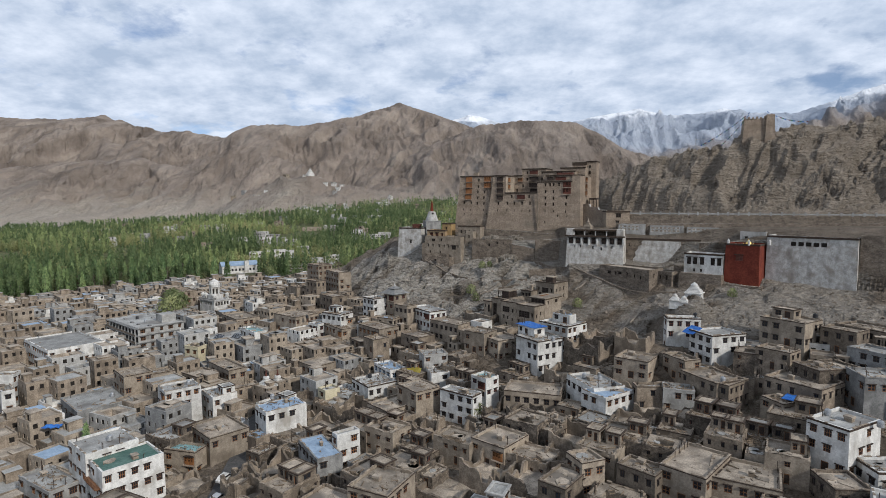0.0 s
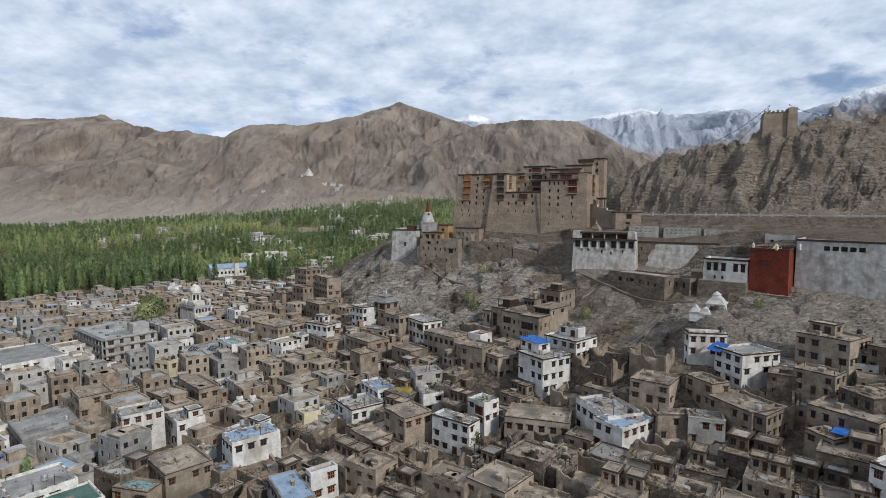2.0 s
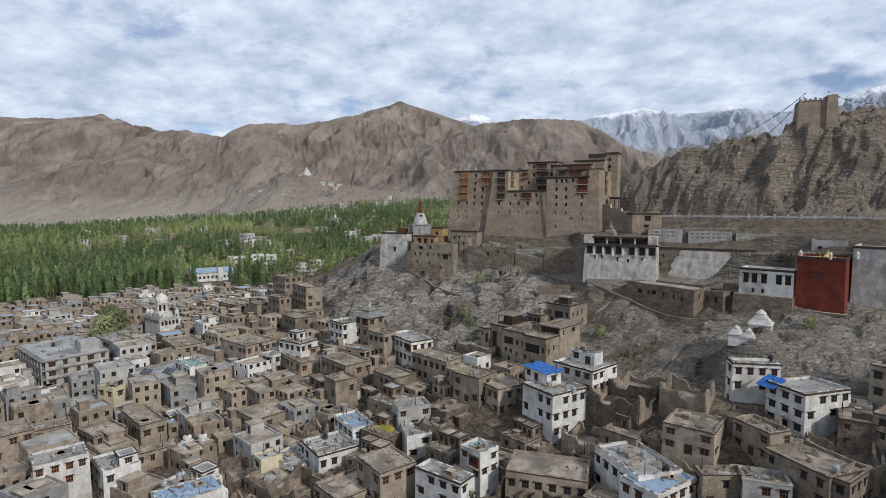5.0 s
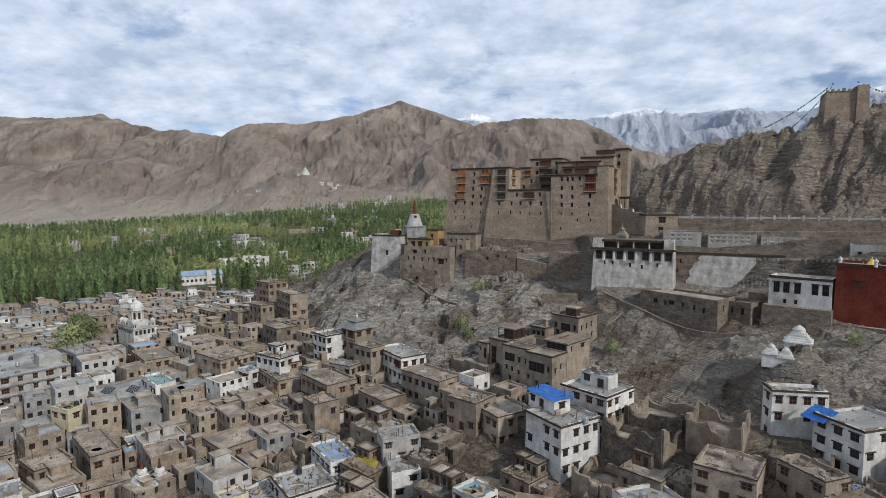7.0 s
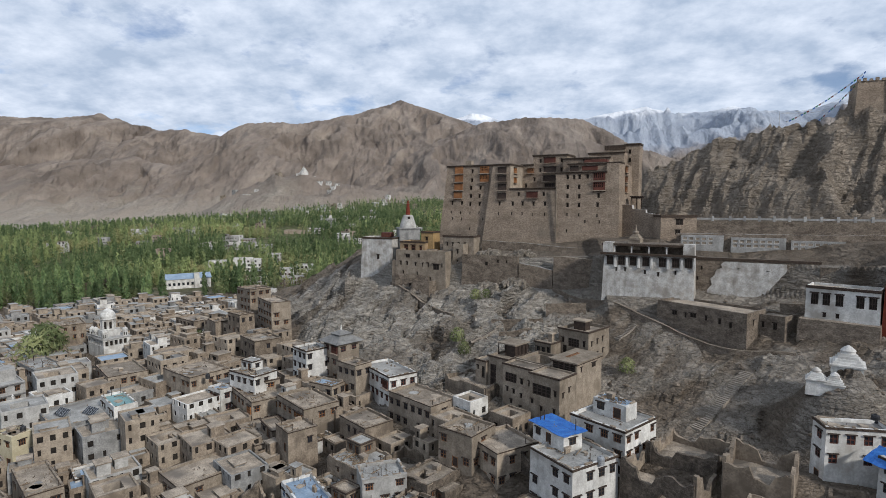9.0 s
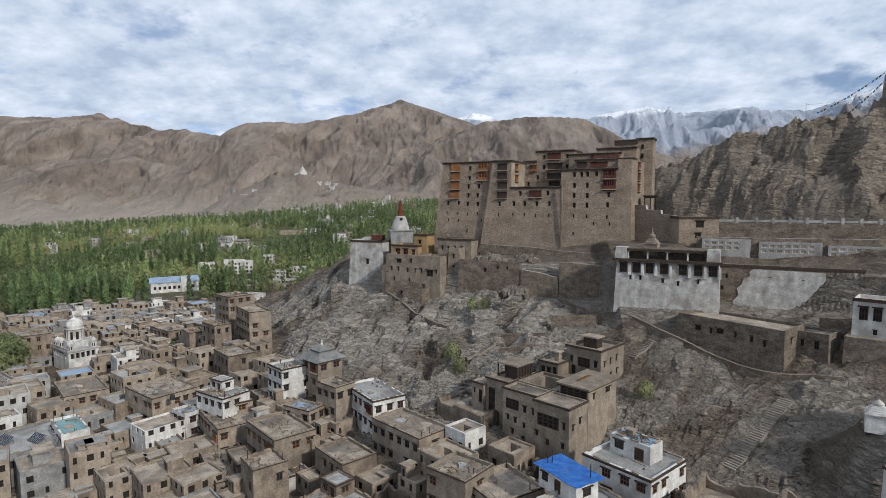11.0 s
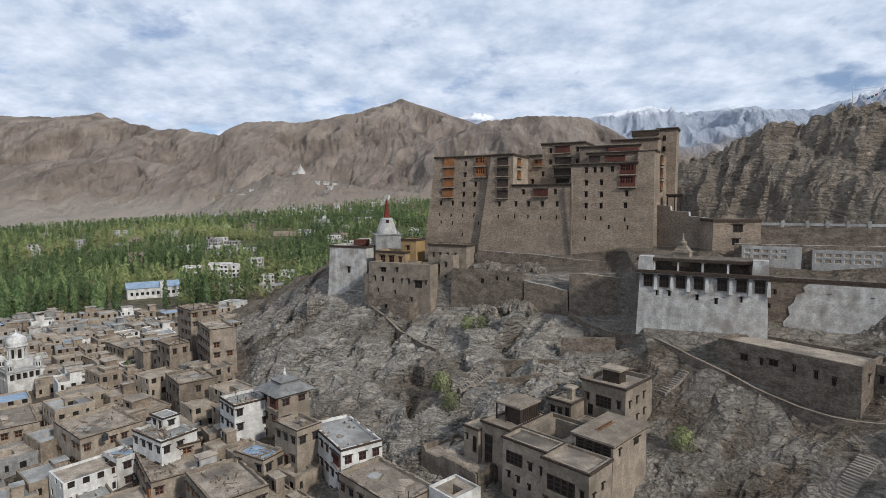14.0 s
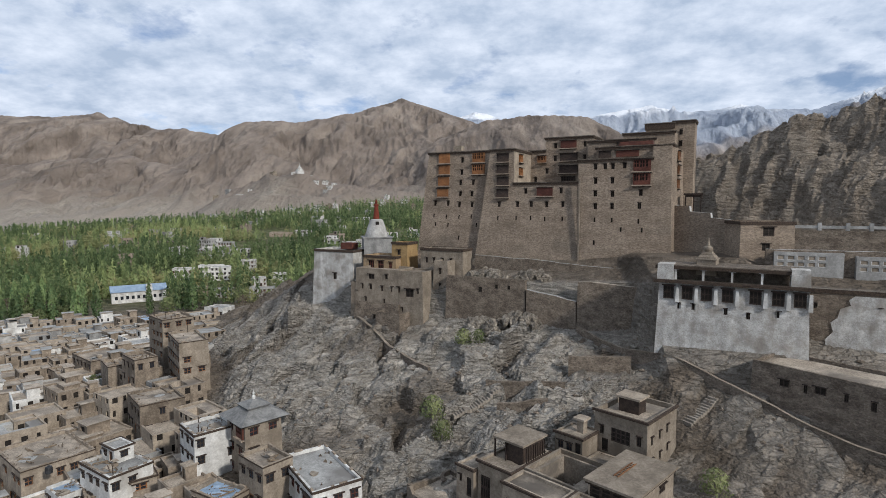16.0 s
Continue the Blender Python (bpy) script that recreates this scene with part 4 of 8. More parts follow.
def far_block(bm, px, py, turn, w, d, h, slot, r, top=5):
    """A small house of the joined back rows: walls, sunken roof, windows."""
    m = pose(px, py, height(px, py), 0, 0, turn)
    P = lambda x, y, z: m @ Vector((x, y, z))
    a, b, t = w / 2, d / 2, 0.3
    lo = [P(-a, -b, -4), P(a, -b, -4), P(a, b, -4), P(-a, b, -4)]
    hi = [P(-a, -b, h + 0.4), P(a, -b, h + 0.4), P(a, b, h + 0.4), P(-a, b, h + 0.4)]
    ins = [P(-a + t, -b + t, h + 0.4), P(a - t, -b + t, h + 0.4), P(a - t, b - t, h + 0.4), P(-a + t, b - t, h + 0.4)]
    rf = [P(-a + t, -b + t, h), P(a - t, -b + t, h), P(a - t, b - t, h), P(-a + t, b - t, h)]
    for k in range(4):
        n = (k + 1) % 4
        holes = []
        if k < 2:
            W = w if k == 0 else d
            c = max(1, int(W / 2.1))
            for f in range(max(1, round(h / 2.8))):
                holes += [((i + 0.5) * W / c - 0.5, (i + 0.5) * W / c + r.choice((0.1, 0.5, 0.6)), 4 + f * 2.8 + 0.8, 4 + f * 2.8 + 2.1) for i in range(c) if r.random() < 0.85]
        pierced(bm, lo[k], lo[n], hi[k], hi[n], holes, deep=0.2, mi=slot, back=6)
        quad(bm, hi[k], hi[n], ins[n], ins[k], slot)
        quad(bm, ins[k], ins[n], rf[n], rf[k], slot)
    if r.random() < 0.3 and w > 4.5 and d > 4.5:            # a sunken yard
        pierced(bm, rf[0], rf[1], rf[3], rf[2], [(w * 0.2, w * r.uniform(0.5, 0.75), d * 0.2, d * r.uniform(0.5, 0.75))], deep=2.0, mi=top, back=0)
    else:
        quad(bm, *rf, top)
        for k in range(r.choice((0, 1, 1, 2))):             # rooms on the roof
            rw_, rd_, rh = w * r.uniform(0.25, 0.5), d * r.uniform(0.25, 0.5), r.choice((0.5, 1.0, 2.2, 2.3, 2.4))
            x0, y0 = r.uniform(-a + 0.1, a - rw_ - 0.1), r.uniform(-b + 0.1, b - rd_ - 0.1)
            f0, f1, f2, f3 = (P(x0, y0, h - 0.1), P(x0 + rw_, y0, h - 0.1), P(x0 + rw_, y0 + rd_, h - 0.1), P(x0, y0 + rd_, h - 0.1))
            up = Vector((0, 0, rh))
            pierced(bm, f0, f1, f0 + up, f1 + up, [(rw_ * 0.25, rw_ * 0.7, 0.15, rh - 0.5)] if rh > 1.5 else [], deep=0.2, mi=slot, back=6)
            for q0, q1 in ((f1, f2), (f2, f3), (f3, f0)):
                quad(bm, q0, q1, q1 + up, q0 + up, slot)
            o = 0.25
            e = [P(x0 - o, y0 - o, h + rh - 0.1), P(x0 + rw_ + o, y0 - o, h + rh - 0.1), P(x0 + rw_ + o, y0 + rd_ + o, h + rh - 0.1), P(x0 - o, y0 + rd_ + o, h + rh - 0.1)]
            t_ = [p + Vector((0, 0, 0.18)) for p in e]
            quad(bm, *t_, top)
            for k2 in range(4):
                quad(bm, e[k2], e[(k2 + 1) % 4], t_[(k2 + 1) % 4], t_[k2], 0)

# ---- palace ----
PAL = thing("palace", pose(-21.5, 263.0, 0, 0, 0, -21.44), "tall abandoned palace of brown mud brick and stone with timber balconies", "palace")


def lattice_balcony(parent, u, v, z, w, h, timber, bays=4, ledge=True, m0=None):
    """A projecting timber window: a pierced screen over near-black panels coloured as an unlit room, with its lintel,
    ledge and bracket. u, z: its middle.
    """
    key = ("lattice", timber.name, bays)
    if key not in SHARED:
        bm = bmesh.new()
        bar, step = 0.16 / bays, 1.0 / bays
        holes = [(k * step + bar + q * (step - bar) / 2, k * step + bar + (q + 1) * (step - bar) / 2 - bar * 0.55, z0, z1) for k in range(bays) for q in (0, 1) for z0, z1 in ((0.37, 0.66), (0.70, 0.93))]
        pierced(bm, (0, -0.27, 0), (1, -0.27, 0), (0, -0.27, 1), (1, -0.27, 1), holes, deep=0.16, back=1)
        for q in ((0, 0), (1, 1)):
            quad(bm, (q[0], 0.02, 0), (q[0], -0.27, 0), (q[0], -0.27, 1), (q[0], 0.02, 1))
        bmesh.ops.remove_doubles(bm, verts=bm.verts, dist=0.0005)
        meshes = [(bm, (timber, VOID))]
        for x0, y0, z0, x1, z1, mt in ((-0.06, -0.50, 1.02, 1.06, 1.09, DARKWOOD), (-0.11, -0.62, -0.14, 1.11, -0.03, MASON), (-0.05, -0.40, -0.22, 1.05, -0.14, DARKWOOD)):
            b2 = bmesh.new()
            box(b2, x0, y0, z0, x1, -0.02, z1)
            meshes.append((b2, (mt,)))
        SHARED[key] = []
        for name_, (b2, mats_) in zip(("balcony_window", "lintel", "ledge", "bracket"), meshes):
            me = bpy.data.meshes.new(name_)
            b2.to_mesh(me)
            b2.free()
            for k in mats_:
                me.materials.append(k)
            SHARED[key].append(me)
    frame_, *rest = SHARED[key]
    ob = new("balcony_window", frame_)
    ob.parent = parent
    base = m0 if m0 is not None else pose(u, v, z)
    ob.matrix_basis = base @ pose(-w / 2, 0, -h / 2) @ Matrix.Diagonal((w, 1.0, h, 1))
    for me in rest if ledge else rest[:1]:
        new(me.name.split(".")[0], me).parent = ob
    return ob


def palace_face(name, l0, l1, r0, r1, v0, v1, z0, z1, small=(), slits=(), lattices=()):
    """One battered front wall of the palace, with its windows set in openings."""
    bm = bmesh.new()
    b0, b1, t0, t1 = Vector((l0, v0, z0)), Vector((r0, v0, z0)), Vector((l1, v1, z1)), Vector((r1, v1, z1))
    W, H, rise = r0 - l0, (t0 - b0).length, z1 - z0

    def hole(u, z, w, h):
        f = (z - z0) / rise
        le, re = l0 + (l1 - l0) * f, r0 + (r1 - r0) * f
        s = W / (re - le)
        return ((u - w / 2 - le) * s, (u + w / 2 - le) * s, (z - h / 2 - z0) / rise * H, (z + h / 2 - z0) / rise * H)

    holes = [hole(u, z, 0.72, 1.25) for u, z in small] + [hole(u, z, 0.42, 1.0) for u, z in slits]
    pierced(bm, b0, b1, t0, t1, holes, deep=0.45)
    part(name, bm, MASON, PAL)
    depth = lambda z: v0 + (v1 - v0) * (z - z0) / rise
    for u, z in small:
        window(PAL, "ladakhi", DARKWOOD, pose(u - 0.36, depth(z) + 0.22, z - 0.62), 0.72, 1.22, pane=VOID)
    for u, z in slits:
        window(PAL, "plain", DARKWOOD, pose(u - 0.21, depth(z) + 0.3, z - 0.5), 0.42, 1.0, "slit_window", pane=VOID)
    for u, z, w, h, timber, bays in lattices:
        lattice_balcony(PAL, u, depth(z), z, w, h, timber, bays)


def palace_block(name, u0, v0, z0, u1, v1, z1, skip_front=False, mi=MASON):
    """Plain side, back and roof of a palace wing, with a sunken mud roof behind a parapet."""
    bm = bmesh.new()
    if not skip_front:
        quad(bm, (u0, v0, z0), (u1, v0, z0), (u1, v0, z1), (u0, v0, z1))
    quad(bm, (u1, v0, z0), (u1, v1, z0), (u1, v1, z1), (u1, v0, z1))
    quad(bm, (u1, v1, z0), (u0, v1, z0), (u0, v1, z1), (u1, v1, z1))
    quad(bm, (u0, v1, z0), (u0, v0, z0), (u0, v0, z1), (u0, v1, z1))
    th = 0.6
    o = [(u0, v0), (u1, v0), (u1, v1), (u0, v1)]
    i = [(u0 + th, v0 + th), (u1 - th, v0 + th), (u1 - th, v1 - th), (u0 + th, v1 - th)]
    for k in range(4):
        n = (k + 1) % 4
        quad(bm, (*o[k], z1), (*o[n], z1), (*i[n], z1), (*i[k], z1))
        quad(bm, (*i[k], z1), (*i[n], z1), (*i[n], z1 - 0.8), (*i[k], z1 - 0.8))
    part(name, bm, mi, PAL)
    bm = bmesh.new()
    flat_roof(bm, u0 + 0.5, v0 + 0.5, u1 - 0.5, v1 - 0.5, z1 - 0.75, 6, 0.1, int(u0 * 10))
    part("roof", bm, ROOF, PAL)


def palace_cornice(u0, v0, u1, v1, z, sides="fblr", deep=0.55):
    """Brushwood band under a slate drip course, round the top of a wing."""
    runs = {"f": (u0 - 0.35, v0 - 0.35, u1 + 0.35, v0 + 0.1), "b": (u0 - 0.35, v1 - 0.1, u1 + 0.35, v1 + 0.35),
            "l": (u0 - 0.35, v0 + 0.1, u0 + 0.1, v1 - 0.1), "r": (u1 - 0.1, v0 + 0.1, u1 + 0.35, v1 - 0.1)}
    for s in sides:
        a, b, c, d = runs[s]
        bm = bmesh.new()
        box(bm, a + 0.12, b + 0.12, z - deep, c - 0.12, d - 0.12 if s in "fb" else d, z - 0.12)
        part("cornice", bm, BRUSH, PAL)
        bm = bmesh.new()
        box(bm, a, b, z - 0.12, c, d, z + 0.06)
        part("drip_course", bm, MUDDARK, PAL)


SMALL_LEFT = [(9.6, 80.2), (9.5, 77.3), (9.2, 74.8), (9.2, 72.1), (9.0, 69.5), (12.6, 74.8), (12.3, 72.1), (12.4, 69.5), (2.3, 69.8), (5.9, 69.8)]
SLIT_LEFT = [(1.9, 66.7), (5.4, 66.5), (8.9, 66.5), (12.2, 66.6), (5.9, 64.5), (2.4, 64.6), (13.6, 64.6), (8.9, 61.4)]
LATTICE_LEFT = [(4.7, 80.8, 3.0, 2.3, ORANGEWOOD, 4), (4.7, 78.0, 3.0, 2.1, ORANGEWOOD, 4), (4.6, 75.2, 3.0, 2.1, ORANGEWOOD, 4), (4.4, 72.4, 3.0, 1.9, ORANGEWOOD, 4),
                (14.0, 80.7, 3.2, 2.2, ORANGEWOOD, 3), (14.0, 77.9, 3.2, 2.2, ORANGEWOOD, 3)]
palace_face("wall_west", -2.9, 0.3, 14.2, 18.4, 0.9, 1.9, 55.0, 82.0, SMALL_LEFT, SLIT_LEFT, LATTICE_LEFT)
palace_block("wing_west", 0.3, 1.9, 55.0, 18.4, 14.0, 82.2, skip_front=True)
bm = bmesh.new()
quad(bm, (-2.9, 14.0, 55), (-2.9, 0.9, 55), (0.3, 1.9, 82.0), (0.3, 14.0, 82.0))
part("side_wall", bm, MASON, PAL)
palace_cornice(0.3, 1.9, 18.0, 14.0, 82.3, "fbl")
# centre, with the tower at its west end
palace_face("wall_tower", 13.6, 17.4, 23.6, 23.3, -0.3, 0.9, 54.0, 82.1,
            [(19.9, 69.6)], [(19.6, 66.4)], [(20.6, 80.3, 2.9, 1.8, DARKWOOD, 5), (20.6, 77.6, 2.9, 1.8, DARKWOOD, 5), (20.7, 74.9, 2.9, 1.8, DARKWOOD, 5), (20.7, 72.1, 2.9, 1.8, DARKWOOD, 5)])
bm = bmesh.new()
quad(bm, (13.6, 6, 54), (13.6, -0.3, 54), (17.4, 0.9, 82.1), (17.4, 6, 82.1))
part("buttress", bm, MASON, PAL)
palace_block("tower_body", 17.4, 0.9, 54.0, 23.3, 12.1, 82.2, skip_front=True, mi=MUD2)
palace_cornice(17.6, 0.9, 23.3, 12.1, 82.3, "fbr")
for zz in (80.3, 77.2):
    lattice_balcony(PAL, 0, 0, 0, 2.2, 1.7, ORANGEWOOD, 3, m0=pose(23.32, 5.0, zz, 0, 0, 90))
palace_face("wall_centre", 23.6, 23.3, 38.9, 38.6, -0.3, 0.6, 53.5, 74.2,
            [(24.4, 69.6), (27.7, 69.6), (31.3, 69.6), (35.0, 69.6), (26.3, 72.6), (34.5, 72.6)], [(24.1, 66.5), (27.6, 66.5), (30.9, 66.3), (34.9, 66.4)],
            [(30.8, 72.4, 3.6, 1.8, REDWOOD, 4)])
palace_block("terrace", 23.3, 0.6, 53.5, 38.6, 12.1, 74.3, skip_front=True)
palace_cornice(23.4, 0.6, 38.5, 12.1, 74.5, "f")
# back range over the terrace
palace_face("wall_back", 23.1, 23.1, 38.6, 38.6, 12.1, 12.1, 74.0, 82.6,
            [(27.5, 77.6), (29.5, 80.6), (24.6, 75.6), (36.6, 80.6)], [], [(26.2, 80.5, 2.2, 1.6, WOOD, 3), (32.8, 80.8, 4.2, 1.7, DARKWOOD, 5), (32.8, 77.9, 4.4, 1.7, DARKWOOD, 5), (32.8, 75.4, 3.4, 1.5, DARKWOOD, 3)])
palace_block("wing_back", 23.1, 12.1, 60.0, 27.0, 22.0, 82.6, skip_front=True)
palace_cornice(23.1, 12.1, 27.0, 22.0, 82.7, "f")
palace_face("wall_back_upper", 27.0, 27.0, 38.4, 38.4, 12.1, 12.3, 82.0, 85.4, [(29.5, 83.6), (36.6, 83.7)], [], [(32.7, 83.8, 3.8, 1.7, REDWOOD, 4)])
palace_block("wing_upper", 27.0, 12.3, 60.0, 38.4, 22.0, 85.5, skip_front=True)
palace_cornice(27.0, 12.3, 38.4, 22.0, 85.6, "flr")
# east block
SMALL_EAST = [(41.9, 77.6), (43.9, 77.6), (45.5, 77.6), (47.9, 77.7), (42.0, 74.6), (42.0, 71.9), (42.1, 69.2), (45.5, 74.6), (45.6, 71.8), (45.6, 69.2), (51.3, 72.0), (51.1, 69.3)]
SLIT_EAST = [(42.0, 66.3), (45.6, 66.3), (51.0, 66.1), (47.5, 64.3), (51.7, 64.3), (42.0, 61.4)]
palace_face("wall_east", 38.9, 38.2, 57.6, 57.0, -0.5, 0.7, 52.0, 79.0, SMALL_EAST, SLIT_EAST,
            [(51.4, 77.6, 3.4, 2.3, REDWOOD, 3), (51.4, 74.8, 3.4, 2.3, REDWOOD, 3)])
bm = bmesh.new()
quad(bm, (57.6, -0.5, 52), (58.3, 22, 52), (57.4, 22, 81.6), (57.0, 0.7, 79.0))
quad(bm, (57.0, 0.7, 79.0), (57.4, 22, 81.6), (57.2, 5, 81.6), (57.0, 3, 81.6))
part("side_wall_east", bm, MASON, PAL)
bm = bmesh.new()
quad(bm, (38.9, 4, 52), (38.9, -0.5, 52), (38.2, 0.7, 79), (38.2, 4, 79))
part("return_wall", bm, MASON, PAL)
palace_block("wing_east", 38.2, 0.7, 52.0, 53.4, 3.2, 79.0, skip_front=True)
palace_cornice(38.2, 0.7, 53.4, 3.0, 79.2, "fl")
palace_block("corner_east", 53.4, 0.72, 60.0, 56.95, 3.2, 81.4)
palace_block("tier_east", 41.4, 3.0, 60.0, 57.0, 8.0, 81.7)
palace_cornice(41.4, 3.0, 57.0, 8.0, 81.9, "flr")
palace_block("tier_second", 38.4, 8.0, 60.0, 52.8, 12.2, 83.7)
palace_cornice(38.4, 8.0, 52.8, 12.2, 83.9, "fl")
palace_block("tier_third", 45.3, 12.2, 60.0, 56.2, 18.0, 85.4)
palace_cornice(45.3, 12.2, 56.2, 18.0, 85.6, "fl")
palace_block("tier_top", 49.2, 18.0, 60.0, 55.3, 24.0, 88.0)
palace_cornice(49.2, 18.0, 55.3, 24.0, 88.2, "fl", 1.4)
palace_block("stair_tower", 55.1, 19.0, 60.0, 59.6, 25.0, 88.4)
palace_cornice(55.1, 19.0, 59.6, 25.0, 88.6, "flr")
for zz in (86.0, 83.4, 81.2, 78.6):
    window(PAL, "ladakhi", DARKWOOD, pose(56.4, 18.9, zz - 0.6), 0.7, 1.2, pane=VOID)
for zz in (80.0, 77.0, 74.0):
    lattice_balcony(PAL, 0, 0, 0, 2.4, 1.8, WOOD, 3, m0=pose(57.35, 10.0, zz, 0, 0, 88))
bm = bmesh.new()                                    # roofed gallery on the terrace parapet
box(bm, 46.0, 3.6, 81.9, 53.0, 6.0, 82.9, taper=0.2)
part("roof_gallery", bm, REDWOOD, PAL)
bm = bmesh.new()
box(bm, 5.5, 5.0, 81.4, 7.6, 7.0, 84.0)
part("roof_room", bm, MUD2, PAL)
lattice_balcony(PAL, 43.3, 2.95, 80.3, 2.6, 1.4, DARKWOOD, 4, False)
lattice_balcony(PAL, 48.0, 2.95, 80.3, 4.6, 1.3, REDWOOD, 6, False)
lattice_balcony(PAL, 46.0, 7.95, 82.7, 2.6, 1.3, DARKWOOD, 4, False)
bm = bmesh.new()                                    # rendered drain at the joint of the blocks
box(bm, 38.65, -0.62, 52, 38.95, -0.2, 75)
part("drainpipe", bm, MUD2, PAL)

bm = bmesh.new()                                    # timber porch at the foot of the stair tower
box(bm, 58.6, 9.4, 71.6, 62.4, 13.4, 71.95)
box(bm, 58.9, 9.7, 71.2, 62.1, 13.1, 71.6)
part("porch_roof", bm, DARKWOOD, PAL)
for u, v in ((59.0, 9.8), (60.6, 9.8), (62.0, 9.8)):
    bm = bmesh.new()
    box(bm, u - 0.12, v - 0.12, 66.0, u + 0.12, v + 0.12, 71.3)
    part("porch_post", bm, DARKWOOD, PAL)

# ---- terraces below the palace ----


def rubble_wall(pts, top, thick=0.7, foot=4.0, material=STONEWALL, label="", name="retaining_wall", cap=None, category="wall"):
    """A stone wall along plan points (x, y, top height over the datum or over the ground when top is given)."""
    bm = bmesh.new()
    fine = []
    for (x0, y0, z0), (x1, y1, z1) in zip(pts, pts[1:]):
        n = max(1, int(math.hypot(x1 - x0, y1 - y0) / 2.0))
        fine += [(x0 + (x1 - x0) * k / n, y0 + (y1 - y0) * k / n, z0 + (z1 - z0) * k / n) for k in range(n)]
    fine.append(pts[-1])
    rr = random.Random(int(abs(pts[0][0] * 31 + pts[0][1])))
    secs = []
    lie = [sum(height(x + 2.2 * math.cos(q), y + 2.2 * math.sin(q)) for q in (0, 1.26, 2.51, 3.77, 5.03)) / 5 for x, y, z in fine]
    for q in range(4):
        lie = [(lie[max(0, i - 1)] + lie[i] + lie[min(len(lie) - 1, i + 1)]) / 3 for i in range(len(lie))]
    for k, (x, y, z) in enumerate(fine):
        a, b = fine[max(0, k - 1)], fine[min(len(fine) - 1, k + 1)]
        d = Vector((b[0] - a[0], b[1] - a[1], 0)).normalized()
        n = Vector((-d.y, d.x, 0)) * thick / 2
        g = lie[k]
        t = (g + top if top is not None else z) + rr.uniform(-0.12, 0.12)
        low = min(g, t) - foot - 1.5
        p = Vector((x, y, 0))
        secs.append([bm.verts.new((*(p - n * 1.25).xy, low)), bm.verts.new((*(p + n * 1.25).xy, low)), bm.verts.new((*(p + n).xy, t)), bm.verts.new((*(p - n).xy, t))])
    for a, b in zip(secs, secs[1:]):
        for i in range(4):
            j = (i + 1) % 4
            f = bm.faces.new((a[i], b[i], b[j], a[j]))
            f.material_index = 1 if (cap and i == 2) else 0
    bm.faces.new(secs[0])
    bm.faces.new(secs[-1][::-1])
    bmesh.ops.recalc_face_normals(bm, faces=bm.faces)
    return tagged(link(name, bm, [material, cap] if cap else [material]), label or "rough dry-stone retaining wall on the rocky slope", category, "terrace walls")


rubble_wall([(-8, 252.0, 58.2), (4.4, 247.0, 57.7), (14.8, 243.0, 57.0), (30, 236.8, 56.6), (38, 233.5, 56.5)], None, 0.8, 3, STONEWALL, "low stone wall edging the palace terrace", cap=PALEGREY)
rubble_wall([(3.3, 237.8, 52.6), (12.7, 234.1, 51.0)], None, 0.9, 8, STONEWALL, "stepped stone wall above the cliff", cap=PALEGREY)
rubble_wall([(12.9, 233.9, 54.9), (24.0, 229.5, 54.6)], None, 1.0, 8, STONEWALL, "tall stone wall beside the white temple", cap=ROOF)
rubble_wall([(12.7, 233.2, 50.0), (19.0, 225.0, 45.5), (30.0, 213.1, 41.9), (38.2, 204.0, 38.6), (46.0, 195.0, 37.2), (56.0, 189.0, 38.5)], 0.7, 0.5, 1.5, STONEWALL, "low wall along the footpath down the slope", cap=MUD2)
rubble_wall([(10.0, 221.0, 0), (20.0, 219.5, 0)], 2.6, 0.8, 2.0, STONEWALL)
rubble_wall([(-37.8, 252.8, 0), (-30.0, 243.0, 0), (-24.6, 235.9, 0), (-14.8, 225.2, 0)], 0.8, 0.6, 1.5, STONEWALL, "low wall along a stepped path on the rock", cap=MUD2)
rubble_wall([(-4.0, 219.0, 0), (2.0, 217.2, 0), (9.0, 215.8, 0)], 1.2, 0.6, 1.5, STONEWALL)
rubble_wall([(-2.0, 214.0, 0), (6.0, 212.5, 0)], 1.0, 0.6, 1.5, STONEWALL)
rubble_wall([(60, 205, 0), (70, 200, 0), (76, 196, 0)], 1.6, 0.8, 2.0, STONEWALL)
rubble_wall([(44, 228, 62.0), (56, 224.5, 62.0), (72, 219, 62.2), (92, 212, 62.6), (140, 196, 63.5)], None, 0.9, 5, STONEWALL, "stone wall below the palace road", cap=PALEGREY)
rubble_wall([(33.6, 247.6, 69.4), (36.4, 245.2, 69.2), (36.5, 245.1, 68.2), (39.6, 242.4, 68.0), (39.7, 242.3, 67.0), (42.6, 239.8, 66.6)], None, 0.9, 9, MASON, "stepped stone wall between the palace and the shrine house", cap=PALEGREY)


